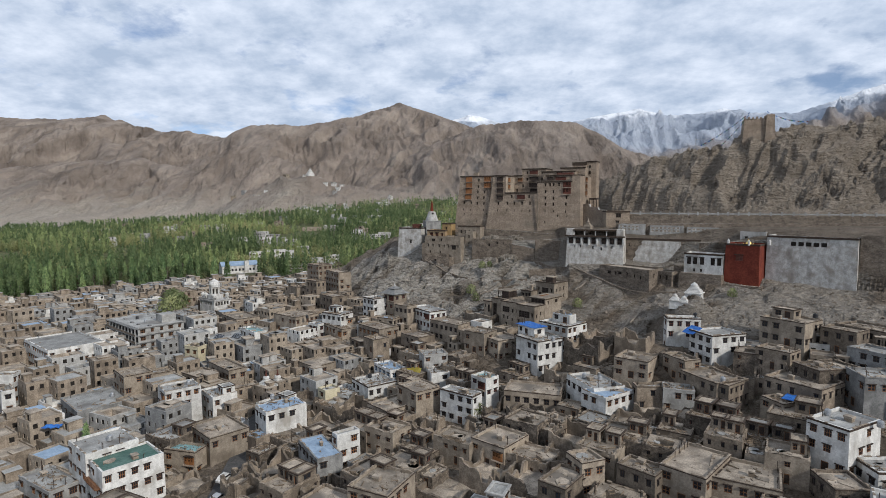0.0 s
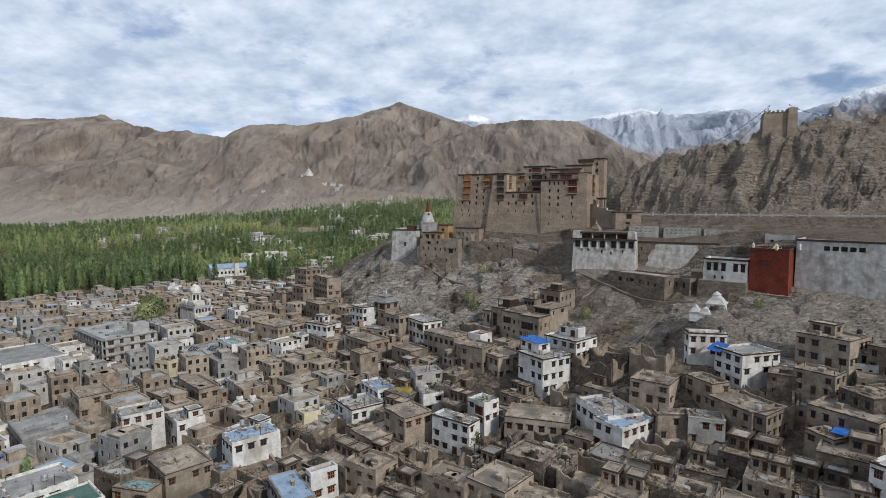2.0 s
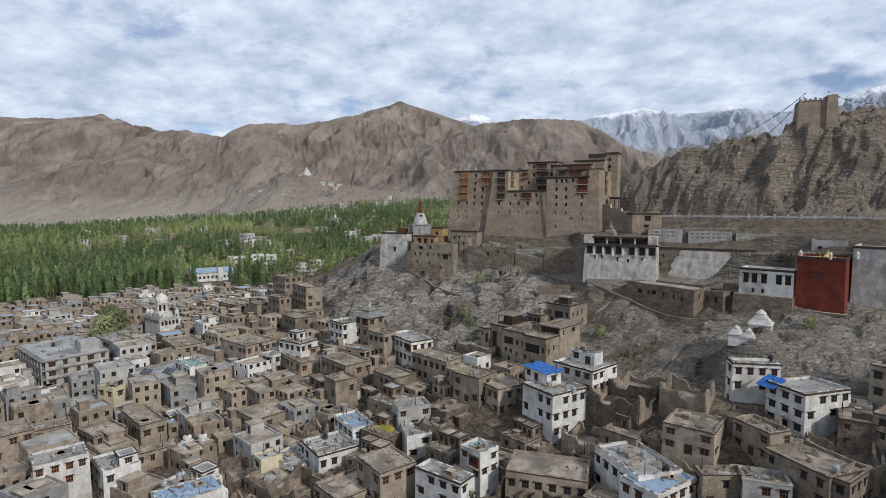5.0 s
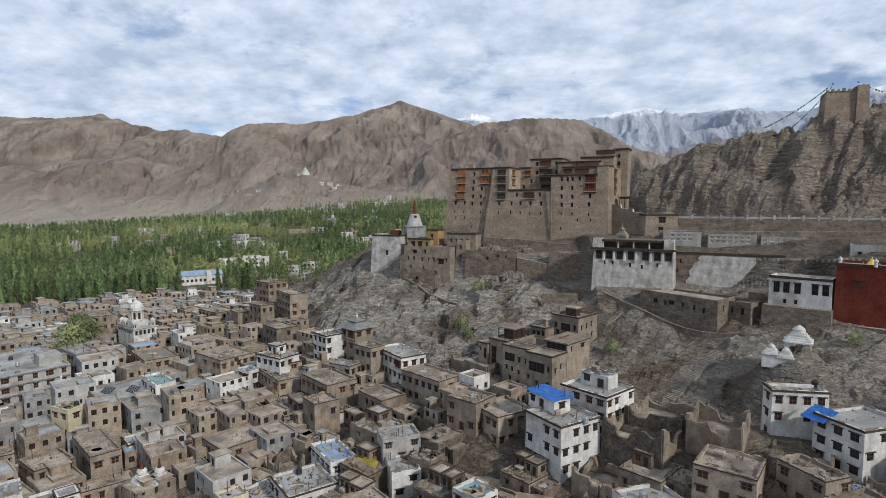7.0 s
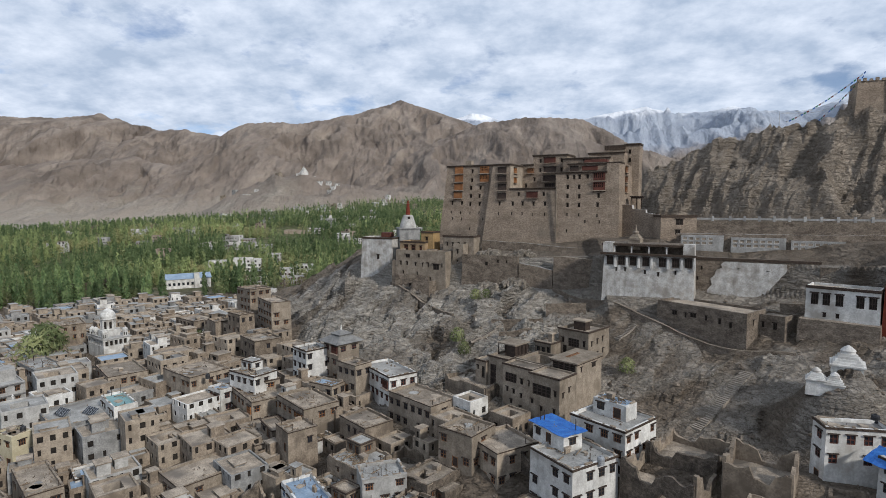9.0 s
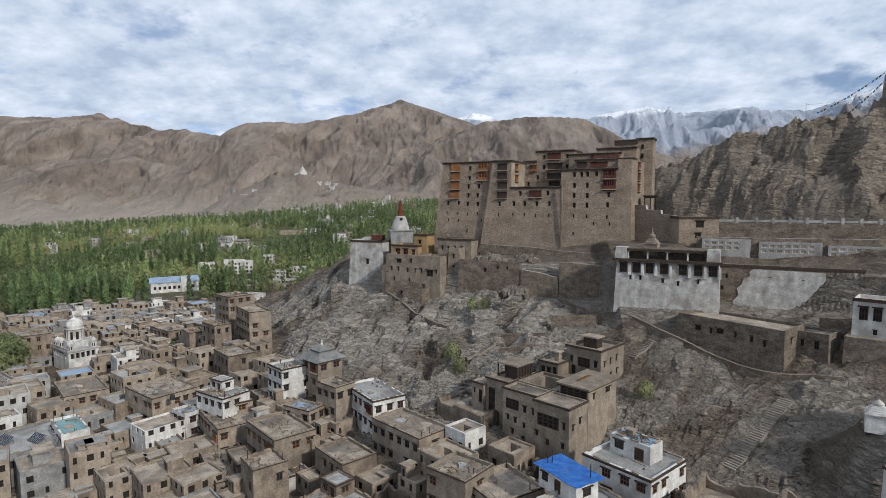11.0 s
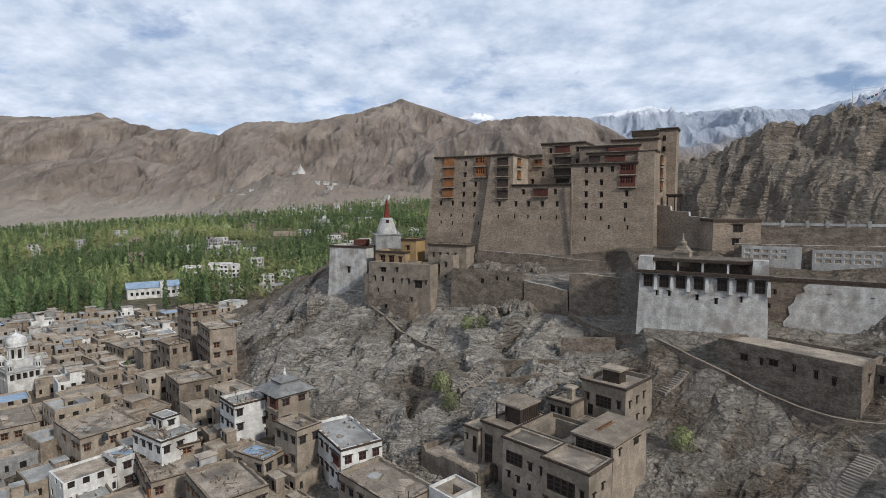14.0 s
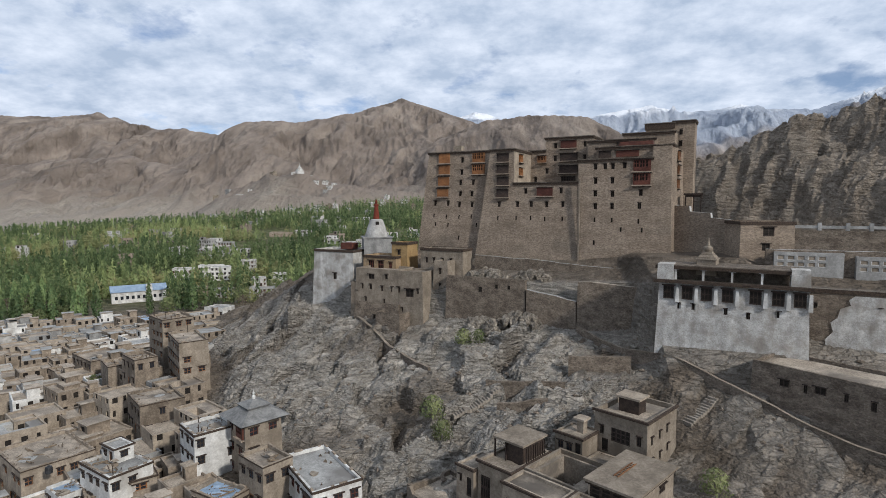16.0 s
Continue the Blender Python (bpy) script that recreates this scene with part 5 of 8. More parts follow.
def parapet_road():
    """The palace road with its row of short posts and rails."""
    pts = [(46, 233.0), (58, 229.5), (74, 224.5), (94, 218.5), (118, 211.0), (150, 201.0)]
    z = 65.2
    road = thing("road_wall", pose(0, 0, 0), "long stone road embankment with a parapet of short white posts", "wall")
    bm = bmesh.new()
    for (x0, y0), (x1, y1) in zip(pts, pts[1:]):
        for dy0, dy1, z0, z1 in ((0, 7.5, 50, z - 0.4), (0, 0.5, z - 0.45, z - 0.1)):
            v = [(x0, y0 + dy0, z0), (x1, y1 + dy0, z0), (x1, y1 + dy1, z0), (x0, y0 + dy1, z0)]
            lo = [bm.verts.new(p) for p in v]
            hi = [bm.verts.new((p[0], p[1], z1)) for p in v]
            bm.faces.new(hi)
            for i in range(4):
                bm.faces.new((lo[i], lo[(i + 1) % 4], hi[(i + 1) % 4], hi[i]))
    part("embankment", bm, STONEWALL, road)
    for (x0, y0), (x1, y1) in zip(pts, pts[1:]):
        n = int(math.hypot(x1 - x0, y1 - y0) / 3.2)
        for k in range(n):
            bm = bmesh.new()
            box(bm, -0.28, -0.28, 0, 0.28, 0.28, 1.35)
            a = math.degrees(math.atan2(y1 - y0, x1 - x0))
            part("post", bm, PALEGREY, road, m=pose(x0 + (x1 - x0) * k / n, y0 + (y1 - y0) * k / n + 0.25, z - 0.12, 0, 0, a))
            bm = bmesh.new()
            L = math.hypot(x1 - x0, y1 - y0) / n
            box(bm, 0.27, -0.12, 0.35, L - 0.27, 0.12, 0.85)
            part("rail", bm, PALEGREY, road, m=pose(x0 + (x1 - x0) * k / n, y0 + (y1 - y0) * k / n + 0.25, z - 0.12, 0, 0, a))


parapet_road()


def block(name, label, category, x, y, turn, w, d, z0, z1, wall, roof=ROOF, batter=0.03, layout=None, wins=(), parapet=0.5, band=None, pane=VOID, kind="ladakhi", group="hill buildings", trim=DARKWOOD):
    """A plain building of the terraces. wins: (side, u, z, w, h)."""
    root = thing(name, pose(x, y, z0, 0, 0, turn), label, category, group)
    h = z1 - z0 - parapet
    lay = {}
    for k, u, z, ww, hh in wins:
        lay.setdefault(k, []).append((u - ww / 2, u + ww / 2, 4 + z - z0, 4 + z - z0 + hh))
    storey_block(root, w, d, -4, h + 4, wall, batter, lay, parapet, roof, 0.08, int(x * 7 + y))
    for k, u, z, ww, hh in wins:
        inset = batter * (z - z0 + 4) + 0.12
        window(root, kind, trim, side_pose(k, w, d) @ pose(u - ww / 2, inset, z - z0), ww, hh, pane=pane)
    if band:
        bm = bmesh.new()
        t = batter * (h + parapet + 4)
        a, b, o = w / 2 - t, d / 2 - t, 0.16
        for x0, y0, x1, y1 in ((-a - o, -b - o, a + o, -b + 0.05), (-a - o, b - 0.05, a + o, b + o), (-a - o, -b, -a + 0.05, b), (a - 0.05, -b, a + o, b)):
            box(bm, x0, y0, z1 - z0 - 0.55, x1, y1, z1 - z0 + 0.03)
        part("cornice", bm, band, root)
    return root


block("terrace_wall", "rubble stone wall with three small dark windows above the cliff", "wall", -5.3, 241.6, -21.4, 18.4, 1.6, 46.0, 54.3, STONEWALL, roof=None, batter=0.02, parapet=0.3,
      wins=[(0, 8.3, 51.2, 0.9, 1.2), (0, 12.0, 52.2, 0.7, 0.9), (0, 14.8, 52.2, 0.7, 0.9)], kind="plain", group="terrace walls")


def outcrop(x, y, turn, length, tall, seed, label):
    """A ledge of broken rock: angular blocks leaning on each other."""
    r = random.Random(seed)
    root = thing("rock_outcrop", pose(x, y, height(x, y), 0, 0, turn), label, "rock", "rock outcrops")
    for k in range(int(length * 3.0)):
        u, v = r.uniform(-length / 2, length / 2), r.uniform(-1.6, 1.6)
        q = r.uniform(0.3, 0.85) * tall * (1 - 0.6 * abs(2 * u / length) ** 2)
        bm = bmesh.new()
        pts = [Vector((r.uniform(-1, 1), r.uniform(-1, 1), r.uniform(-0.7, 1))) for i in range(14)]
        for p_ in pts:
            p_.normalize()
            bm.verts.new((p_.x * q * r.uniform(0.5, 0.9), p_.y * q * r.uniform(0.5, 0.9), p_.z * q))
        hull = bmesh.ops.convex_hull(bm, input=bm.verts[:])
        bmesh.ops.delete(bm, geom=[g for g in hull["geom_interior"] if isinstance(g, bmesh.types.BMVert)], context="VERTS")
        part("boulder", bm, ROCK, root, m=pose(u, v, q * 0.25, r.uniform(-20, 20), r.uniform(-20, 20), r.uniform(0, 360)))


outcrop(-5.0, 246.0, -21, 9.0, 2.6, 1, "jagged grey rocks between the terrace wall and the palace")
outcrop(4.6, 242.4, -21, 8.0, 2.4, 2, "jagged grey rocks between the terrace wall and the palace")
outcrop(-4.6, 237.6, -21, 11.0, 3.4, 3, "pale broken rock bulging out under the terrace wall")
outcrop(1.8, 235.0, -21, 8.0, 3.0, 4, "pale broken rock bulging out under the terrace wall")


def stone_stairs(x0, y0, x1, y1, n, wide, label):
    """A flight of rough stone steps laid on the slope."""
    root = thing("stairs", pose(0, 0, 0), label, "stairs")
    a = math.degrees(math.atan2(y1 - y0, x1 - x0)) - 90
    for k in range(n):
        f = (k + 0.5) / n
        x, y = x0 + (x1 - x0) * f, y0 + (y1 - y0) * f
        bm = bmesh.new()
        run = math.hypot(x1 - x0, y1 - y0) / n
        box(bm, -wide / 2, -run * 0.45, -0.55, wide / 2, run * 0.5, 0.0, taper=0.02)
        part("step", bm, PATHSTONE, root, m=pose(x, y, sum(height(x + dx, y + dy) for dx in (-0.9, 0, 0.9) for dy in (-0.9, 0, 0.9)) / 9 + 0.22, 0, 0, a))


# white temple with its columned porch
temple = block("temple", "whitewashed temple with black-framed windows and a columned porch", "temple", 35.1, 219.0, -21.4, 21.8, 7.0, 47.0, 57.4, WHITEWORN, batter=0.035,
               wins=[(0, u, z, 0.55, 1.0) for u, z in ((3.4, 52.8), (5.6, 52.8), (10.4, 52.4), (13.6, 52.0), (17.6, 52.6))], parapet=0.3)
for k, u in enumerate((2.0, 4.8, 7.6, 10.6, 14.4, 17.4, 20.2)):
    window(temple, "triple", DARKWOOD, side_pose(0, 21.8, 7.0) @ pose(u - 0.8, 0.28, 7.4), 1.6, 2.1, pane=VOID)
    bm = bmesh.new()
    box(bm, -0.3, -0.25, 6.9, 0.3, 0.45, 9.4, taper=0.08)
    part("pilaster", bm, WHITE, temple, m=side_pose(0, 21.8, 7.0) @ pose(u + 1.35, 0.2, 0))
bm = bmesh.new()
box(bm, -11.2, -3.9, 10.0, 11.2, -2.9, 10.5)
part("cornice", bm, BRUSH, temple)
bm = bmesh.new()
box(bm, -10.4, 0.8, 10.1, 10.2, 3.6, 12.4)
part("porch_back_wall", bm, MUDDARK, temple)
bm = bmesh.new()
box(bm, -11.0, -2.6, 12.5, 9.4, 4.0, 12.85)
part("porch_roof", bm, MUDDARK, temple)
bm = bmesh.new()
box(bm, -11.1, -2.75, 12.2, 9.5, -2.45, 12.7)
part("porch_eave", bm, BRUSH, temple)
for k in range(5):
    bm = bmesh.new()
    box(bm, -0.16, -0.16, 10.2, 0.16, 0.16, 12.45)
    box(bm, -0.5, -0.2, 12.1, 0.5, 0.2, 12.3)
    part("column", bm, WHITE, temple, m=pose(-8.0 + 4.1 * k, -2.3, 0))
for x0 in (-10.8, 8.0):
    bm = bmesh.new()
    box(bm, x0, -3.1, 9.8, x0 + 2.6, 0.0, 13.0, taper=0.1)
    part("end_room", bm, WHITEWORN, temple)
temple_lower = block("stone_wall_house", "half-whitewashed stone wall of a ruined monastery building", "ruin", 58.2, 216.4, -21.4, 28.0, 6.0, 45.5, 56.6, STONEWALL, batter=0.02, band=BRUSH,
                     wins=[(0, 3.2, 53.5, 0.5, 0.9), (0, 11.5, 53.3, 0.5, 0.9), (0, 17.5, 53.0, 0.5, 0.9), (0, 2.4, 51.0, 0.5, 0.8), (0, 24.0, 53.2, 0.5, 0.9), (0, 24.2, 51.0, 0.5, 0.8)])
bm = bmesh.new()
outline = [(5.2, 1.0), (9.0, 0.4), (12.0, 1.4), (15.0, 0.6), (21.0, 0.8), (21.3, 3.0), (21.0, 5.2), (21.5, 7.6), (21.2, 10.2), (8.4, 10.3), (7.6, 9.6), (7.9, 8.8), (6.6, 8.2), (6.3, 6.8), (5.4, 6.0), (5.8, 4.6), (4.8, 3.2)]
bm.faces.new([bm.verts.new((u, -0.06 + 0.02 * z + 0.0, z)) for u, z in outline])
ext = bmesh.ops.extrude_face_region(bm, geom=bm.faces[:])
bmesh.ops.translate(bm, verts=[v for v in ext["geom"] if isinstance(v, bmesh.types.BMVert)], vec=(0, 0.3, 0))
part("whitewash_coat", bm, WHITEWORN, temple_lower, "flaking whitewash", m=side_pose(0, 28.0, 6.0))
block("shrine_house", "grey-brown stone house with two dark windows", "house", 45.2, 234.0, 2, 9.6, 7.0, 58.0, 66.6, MASON, band=BRUSH, batter=0.015,
      wins=[(0, 5.0, 64.0, 2.0, 1.6), (0, 4.6, 61.4, 1.4, 1.3)])
block("gate_house", "small ruined mud gatehouse beside the temple wall", "ruin", 73.0, 208.0, -24, 7.0, 5.0, 47.0, 55.6, MUDDARK, batter=0.02,
      wins=[(0, 2.2, 52.0, 0.6, 1.0), (0, 5.6, 52.2, 1.6, 1.2), (0, 4.0, 49.5, 0.5, 0.8)])
# long terrace building below the temple
block("terrace_house", "long flat-roofed mud house built on a stone terrace", "house", 45.1, 205.0, -46.5, 20.8, 9.0, 39.0, 47.2, STONEWALL, batter=0.02,
      wins=[(0, 4.5, 44.4, 1.3, 1.0), (0, 7.2, 44.2, 0.5, 1.1), (0, 9.0, 44.5, 1.4, 1.0), (0, 12.0, 44.3, 0.5, 1.1), (0, 15.0, 44.0, 0.6, 1.2), (0, 17.4, 43.6, 0.6, 1.2), (1, 3.0, 44.3, 0.6, 1.2)])
block("terrace_annex", "small mud room at the end of a terrace house", "house", 56.5, 198.8, -46, 6.0, 6.0, 41.0, 46.6, STONEWALL, batter=0.02,
      wins=[(0, 1.6, 43.8, 0.6, 1.2), (0, 4.0, 43.6, 0.8, 1.5)])
# red temple and its white hall
block("red_temple", "tall red-washed temple with a gilded roof ornament", "temple", 77.7, 189.4, -36, 10.4, 9.4, 43.5, 56.9, REDPAINT, batter=0.018, parapet=0.5, band=BRUSH,
      wins=[(0, 4.4, 51.5, 2.2, 1.8)], trim=REDWOOD, pane=REDWOOD)
block("white_hall", "white temple hall with tall black-framed windows", "temple", 67.4, 194.8, -36, 12.4, 6.4, 45.0, 53.2, WHITE, batter=0.012, band=BRUSH,
      wins=[(0, u, 49.4, 1.3, 2.3) for u in (1.6, 3.6, 5.8, 9.2, 11.2)] + [(0, 3.4, 47.0, 0.6, 0.9), (0, 5.6, 47.0, 0.6, 0.9)], kind="triple")
block("temple_plinth", "stone and earth plinth under the red temple", "plinth", 77.6, 188.6, -36, 13.0, 12.0, 36.0, 43.8, STONEWALL, roof=ROOF, batter=0.05, parapet=0.05)
block("hall_terrace", "rough stone terrace carrying the white temple hall", "plinth", 66.2, 193.4, -36, 14.0, 8.4, 38.0, 46.6, STONEWALL, roof=ROOF, batter=0.03, parapet=0.05)
bm = bmesh.new()
lathe(bm, [(1.2, 0), (1.25, 0.25), (0.9, 0.4), (0.8, 0.75), (0.45, 0.95), (0.35, 1.3), (0.12, 1.5), (0.05, 2.0)], 14)
for k in range(4):
    box(bm, -1.6 + k * 0.95, -0.15, 0.0, -1.35 + k * 0.95, 0.15, 0.7, taper=0.05)
tagged(link("roof_ornament", bm, GOLD, None, pose(78.0, 188.5, 56.4, 0, 0, -36)), "gilded ornament on the red temple's flat roof", "ornament")
for x, y in ((72.2, 189.4), (76.5, 184.6), (83.6, 186.6)):
    bm = bmesh.new()
    lathe(bm, [(0.32, 0), (0.34, 1.1), (0.42, 1.15), (0.42, 1.4), (0.2, 1.5), (0.06, 1.9)], 10)
    tagged(link("banner_finial", bm, WHITE, None, pose(x, y, 56.5)), "short white cylinder finial on the temple roof corner", "finial", "roof finials")
# great white wall east of the temple
block("white_monastery", "huge whitewashed monastery wall with a loggia under the roof", "monastery", 96.0, 185.0, -37, 24.0, 12.0, 43.0, 59.6, WHITEWORN, batter=0.012, band=BRUSH, parapet=0.4,
      wins=[(0, u, 56.6, 1.5, 1.3) for u in (7.5, 9.5, 11.5, 13.5, 15.5)], kind="plain")
block("stone_monastery", "stone-built monastery wing with a pale sheet roof", "monastery", 116.0, 172.0, -37, 24.0, 12.0, 42.0, 60.4, STONEWALL, roof=BLUEMETAL, batter=0.012, parapet=0.3)
block("monastery_annex", "low grey house behind the temple", "house", 84.5, 200.0, -30, 8.0, 6.0, 52.0, 60.2, PALEGREY, batter=0.01,
      wins=[(0, 2.0, 57.4, 0.9, 1.1), (0, 4.5, 57.4, 0.9, 1.1), (0, 6.4, 57.4, 0.9, 1.1)])
for k, (x, y, w) in enumerate(((50, 226.5, 10), (62, 222.5, 12), (74, 218.8, 11))):
    block("courtyard_wall", "pale openwork courtyard wall of whitened stone", "wall", x, y, -17, w, 3.0, 57.0, 61.6 - 0.4 * k, PALEGREY, roof=ROOF, batter=0.0, parapet=0.5,
          wins=[(0, 1.0 + 1.5 * j, zz - 0.4 * k, 1.15, 0.75) for j in range(int(w / 1.5) - 1) for zz in (59.2, 60.3)], kind="plain", group="courtyard walls", trim=WHITE, pane=MUD2)


def chorten(x, y, z, s, label, spire=WHITE, body=WHITE, steps=4, squat=False):
    root = thing("chorten", pose(x, y, z, 0, 0, -28) @ Matrix.Scale(s, 4), label, "stupa", "stupas")
    b = 2.0
    bm = bmesh.new()
    box(bm, -b, -b, -2.5, b, b, 0.9, taper=0.12)
    part("base", bm, body, root)
    bm = bmesh.new()
    box(bm, -b - 0.12, -b - 0.12, 0.9, b + 0.12, b + 0.12, 1.12)
    part("base_moulding", bm, body, root)
    z1 = 1.12
    for k in range(steps):
        e = b - 0.2 - 0.27 * k
        bm = bmesh.new()
        box(bm, -e, -e, z1, e, e, z1 + 0.36, taper=0.05)
        part("step", bm, body, root)
        z1 += 0.36
    bm = bmesh.new()
    if squat:                                              # weathered down to a low cone
        lathe(bm, [(0.95, z1 - 0.02), (0.9, z1 + 0.3), (0.98, z1 + 0.38), (0.62, z1 + 0.75), (0.2, z1 + 1.05), (0.05, z1 + 1.15)], 16)
        part("cap", bm, body, root)
        return root
    lathe(bm, [(0.80, z1), (0.98, z1 + 0.4), (1.0, z1 + 0.75), (0.86, z1 + 1.05), (0.5, z1 + 1.2)], 20)
    part("dome", bm, body, root)
    bm = bmesh.new()
    lathe(bm, [(0.42, z1 + 1.15), (0.42, z1 + 1.5), (0.30, z1 + 1.55), (0.14, z1 + 2.7), (0.26, z1 + 2.75), (0.04, z1 + 3.2)], 12)
    part("spire", bm, spire, root)
    return root


chorten(57.4, 175.0, 41.6, 1.18, "large weathered white stupa on a rock knob", squat=True)
chorten(51.0, 172.0, 40.2, 0.72, "small white stupa on a rock knob", squat=True)
chorten(53.2, 170.8, 39.8, 0.72, "small white stupa on a rock knob", squat=True)
chorten(32.3, 221.5, 60.0, 0.75, "small stone stupa on the temple roof", MUD2, MUD2)
big = thing("chorten", pose(-34.5, 266.0, 57.6, 0, 0, 20) @ Matrix.Scale(0.84, 4), "grey stone stupa with a thick red spire", "stupa", "stupas")
bm = bmesh.new()
box(bm, -4.2, -4.2, -8, 4.2, 4.2, 4.0)
box(bm, -4.5, -4.5, 4.0, 4.5, 4.5, 4.4)
part("base", bm, GREY, big)
bm = bmesh.new()
lathe(bm, [(3.5, 4.4), (3.4, 5.2), (2.9, 6.8), (2.2, 8.8), (2.0, 9.4), (1.3, 9.7)], 24)
part("dome", bm, PALEGREY, big)
# a solid block; the recess's shade is only its near-black colour
bm = bmesh.new()
box(bm, -0.5, -2.5, 8.0, 0.5, -2.0, 9.0)
part("niche", bm, VOID, big)
bm = bmesh.new()
lathe(bm, [(0.95, 9.6), (0.9, 10.6), (0.55, 13.6), (0.75, 13.8), (0.7, 14.2), (0.25, 14.4), (0.42, 14.8), (0.3, 15.3), (0.05, 15.8)], 14)
part("spire", bm, REDPAINT, big)
chorten(-70.5, 157.0, 14.6, 0.95, "small white stupa with a red spire beside the lane", REDWOOD)
chorten(-67.2, 157.6, 14.8, 0.95, "small white stupa with a red spire beside the lane", REDWOOD)
chorten(-122.0, 197.0, 15.6, 1.2, "old white stupa beside the street")
# west terrace buildings
gom = block("white_shrine", "tall white shrine with a black roof band on the rock edge", "shrine", -43.0, 264.0, -18, 12.8, 9.0, 46.0, 58.2, WHITEWORN, batter=0.035, band=BRUSH,
            wins=[(0, 7.0, 50.8, 1.0, 1.6)])
bm = bmesh.new()
box(bm, -1.2, 1.0, 12.0, 2.2, 3.8, 13.6)
part("roof_box", bm, REDWOOD, gom)
block("ochre_house", "ochre-painted house with a red timber porch", "house", -29.8, 257.4, -21, 9.5, 7.0, 47.0, 57.4, FADEDOCHRE, batter=0.01, band=BRUSH,
      wins=[(0, 2.4, 54.4, 1.6, 1.8), (0, 5.2, 54.4, 1.6, 1.8), (0, 8.0, 54.4, 1.0, 1.6)], kind="triple", trim=REDWOOD)
block("ochre_tower_room", "small ochre upper room with one window", "house", -25.4, 257.0, -21, 4.6, 5.0, 50.0, 60.6, OCHRE, batter=0.01, band=BRUSH, wins=[(0, 2.2, 57.6, 0.9, 1.2)])
block("cliff_house", "tall mud house rising from the cliff below the palace", "house", -29.0, 251.5, -21.4, 12.0, 7.4, 46.5, 55.0, MUD2, batter=0.02,
      wins=[(0, 2.0, 50.2, 0.6, 1.2), (0, 4.4, 50.2, 0.6, 1.2), (0, 7.6, 50.0, 0.6, 1.2), (0, 3.0, 47.4, 0.5, 1.0), (0, 8.2, 47.2, 0.5, 1.0), (0, 10.3, 50.0, 0.6, 1.2), (0, 4.6, 52.6, 1.6, 1.1), (0, 8.8, 52.8, 0.7, 1.1)])
block("stone_terrace", "rough stone foot wall carrying a mud house", "wall", -28.8, 250.9, -21.4, 13.0, 8.6, 38.0, 47.4, STONEWALL, batter=0.04, parapet=0.3, wins=[(0, 6.0, 43.4, 0.6, 1.2)], group="terrace walls")
block("cliff_house", "narrow mud lean-to beside the cliff houses", "house", -34.4, 252.4, -21.4, 4.2, 5.0, 44.0, 51.6, MUD, batter=0.02, wins=[(0, 2.0, 48.6, 0.6, 1.1)])
block("cliff_house", "mud house with a recessed balcony on the cliff", "house", -21.4, 248.4, -21.4, 8.6, 7.5, 40.5, 54.9, MUD2, batter=0.025,
      wins=[(0, 2.0, 50.0, 0.7, 1.3), (0, 5.0, 49.2, 2.2, 1.8), (0, 7.2, 50.0, 0.6, 1.2), (0, 3.0, 45.8, 0.5, 1.0)])
block("cliff_tower", "slender mud tower house at the cliff corner", "house", -14.6, 248.5, -21.4, 4.2, 5.0, 42.0, 57.2, MUD2, batter=0.02,
      wins=[(0, 2.0, 54.2, 0.7, 1.3), (0, 2.0, 51.0, 0.6, 1.2), (0, 2.0, 47.0, 0.5, 1.0)])
block("terrace_room", "low mud house below the palace wall", "house", -14.8, 252.6, -21.4, 11.0, 5.0, 51.0, 59.6, MUD2, batter=0.01, band=BRUSH,
      wins=[(0, u, 56.2, 0.6, 1.2) for u in (1.6, 3.6, 5.8, 8.0)])
block("cliff_ruin", "roofless stone ruin below the cliff houses", "ruin", -25.6, 245.0, -26, 7.0, 5.0, 38.0, 46.0, STONEWALL, roof=None, batter=0.02, wins=[(0, 3.2, 42.0, 0.6, 1.2)])
# fort on the crest
fort = thing("fort", pose(107.5, 258.0, 98.2, 0, 0, -15), "ruined stone fort on the crest of the rocky hill", "fort")
bm = bmesh.new()
box(bm, -5.5, -4, -6, 5.5, 5, 7.4, taper=0.7)
part("keep", bm, MASON, fort)
bm = bmesh.new()
box(bm, 3.0, -4.6, -6, 6.8, 3.0, 8.8, taper=0.4)
part("tower", bm, MASON, fort)
for k in range(6):
    bm = bmesh.new()
    box(bm, -5.0 + k * 1.5, -3.6, 7.2, -4.2 + k * 1.5, -2.9, 7.9 + 0.3 * (k % 2))
    part("merlon", bm, MASON, fort)

# ---- single town houses ----
house(-76.7, 103.0, -36, 9.1, 11.8, 9, "whitewood", roof_z=17.8, roof=GREENROOF, floors=3, cornice=False, balcony=True, label='white three-storey guesthouse with a green painted roof')
house(-84.9, 107.3, -34, 10.7, 10.5, 9, "whitewood", roof_z=18.9, floors=3, cornice=False, label='white concrete house with a cluttered roof terrace')
house(-94.3, 103.2, -25, 13.4, 6.2, 5.5, "palegrey", roof_z=12.1)
house(-145.9, 145.8, 52, 3.4, 11.0, 6, "white", roof_z=15.5, floors=2, cornice=False)
house(-149.6, 149.8, 105, 4.6, 7.0, 9, "whitewood", roof_z=18.2, floors=3, cornice=False)
house(-89.5, 143.0, -44, 7.9, 9.6, 8, "whitewood", roof_z=18.9, trim=ORANGEWOOD, floors=3, cornice=False, label='white three-storey building with orange timber windows')
house(-80.4, 147.2, -40, 9.6, 7.1, 6, "whitewood", roof_z=16.2, upper=1, cornice=False)
house(-69.0, 126.0, -38, 12.3, 9.9, 6, "pale", roof_z=15.1)
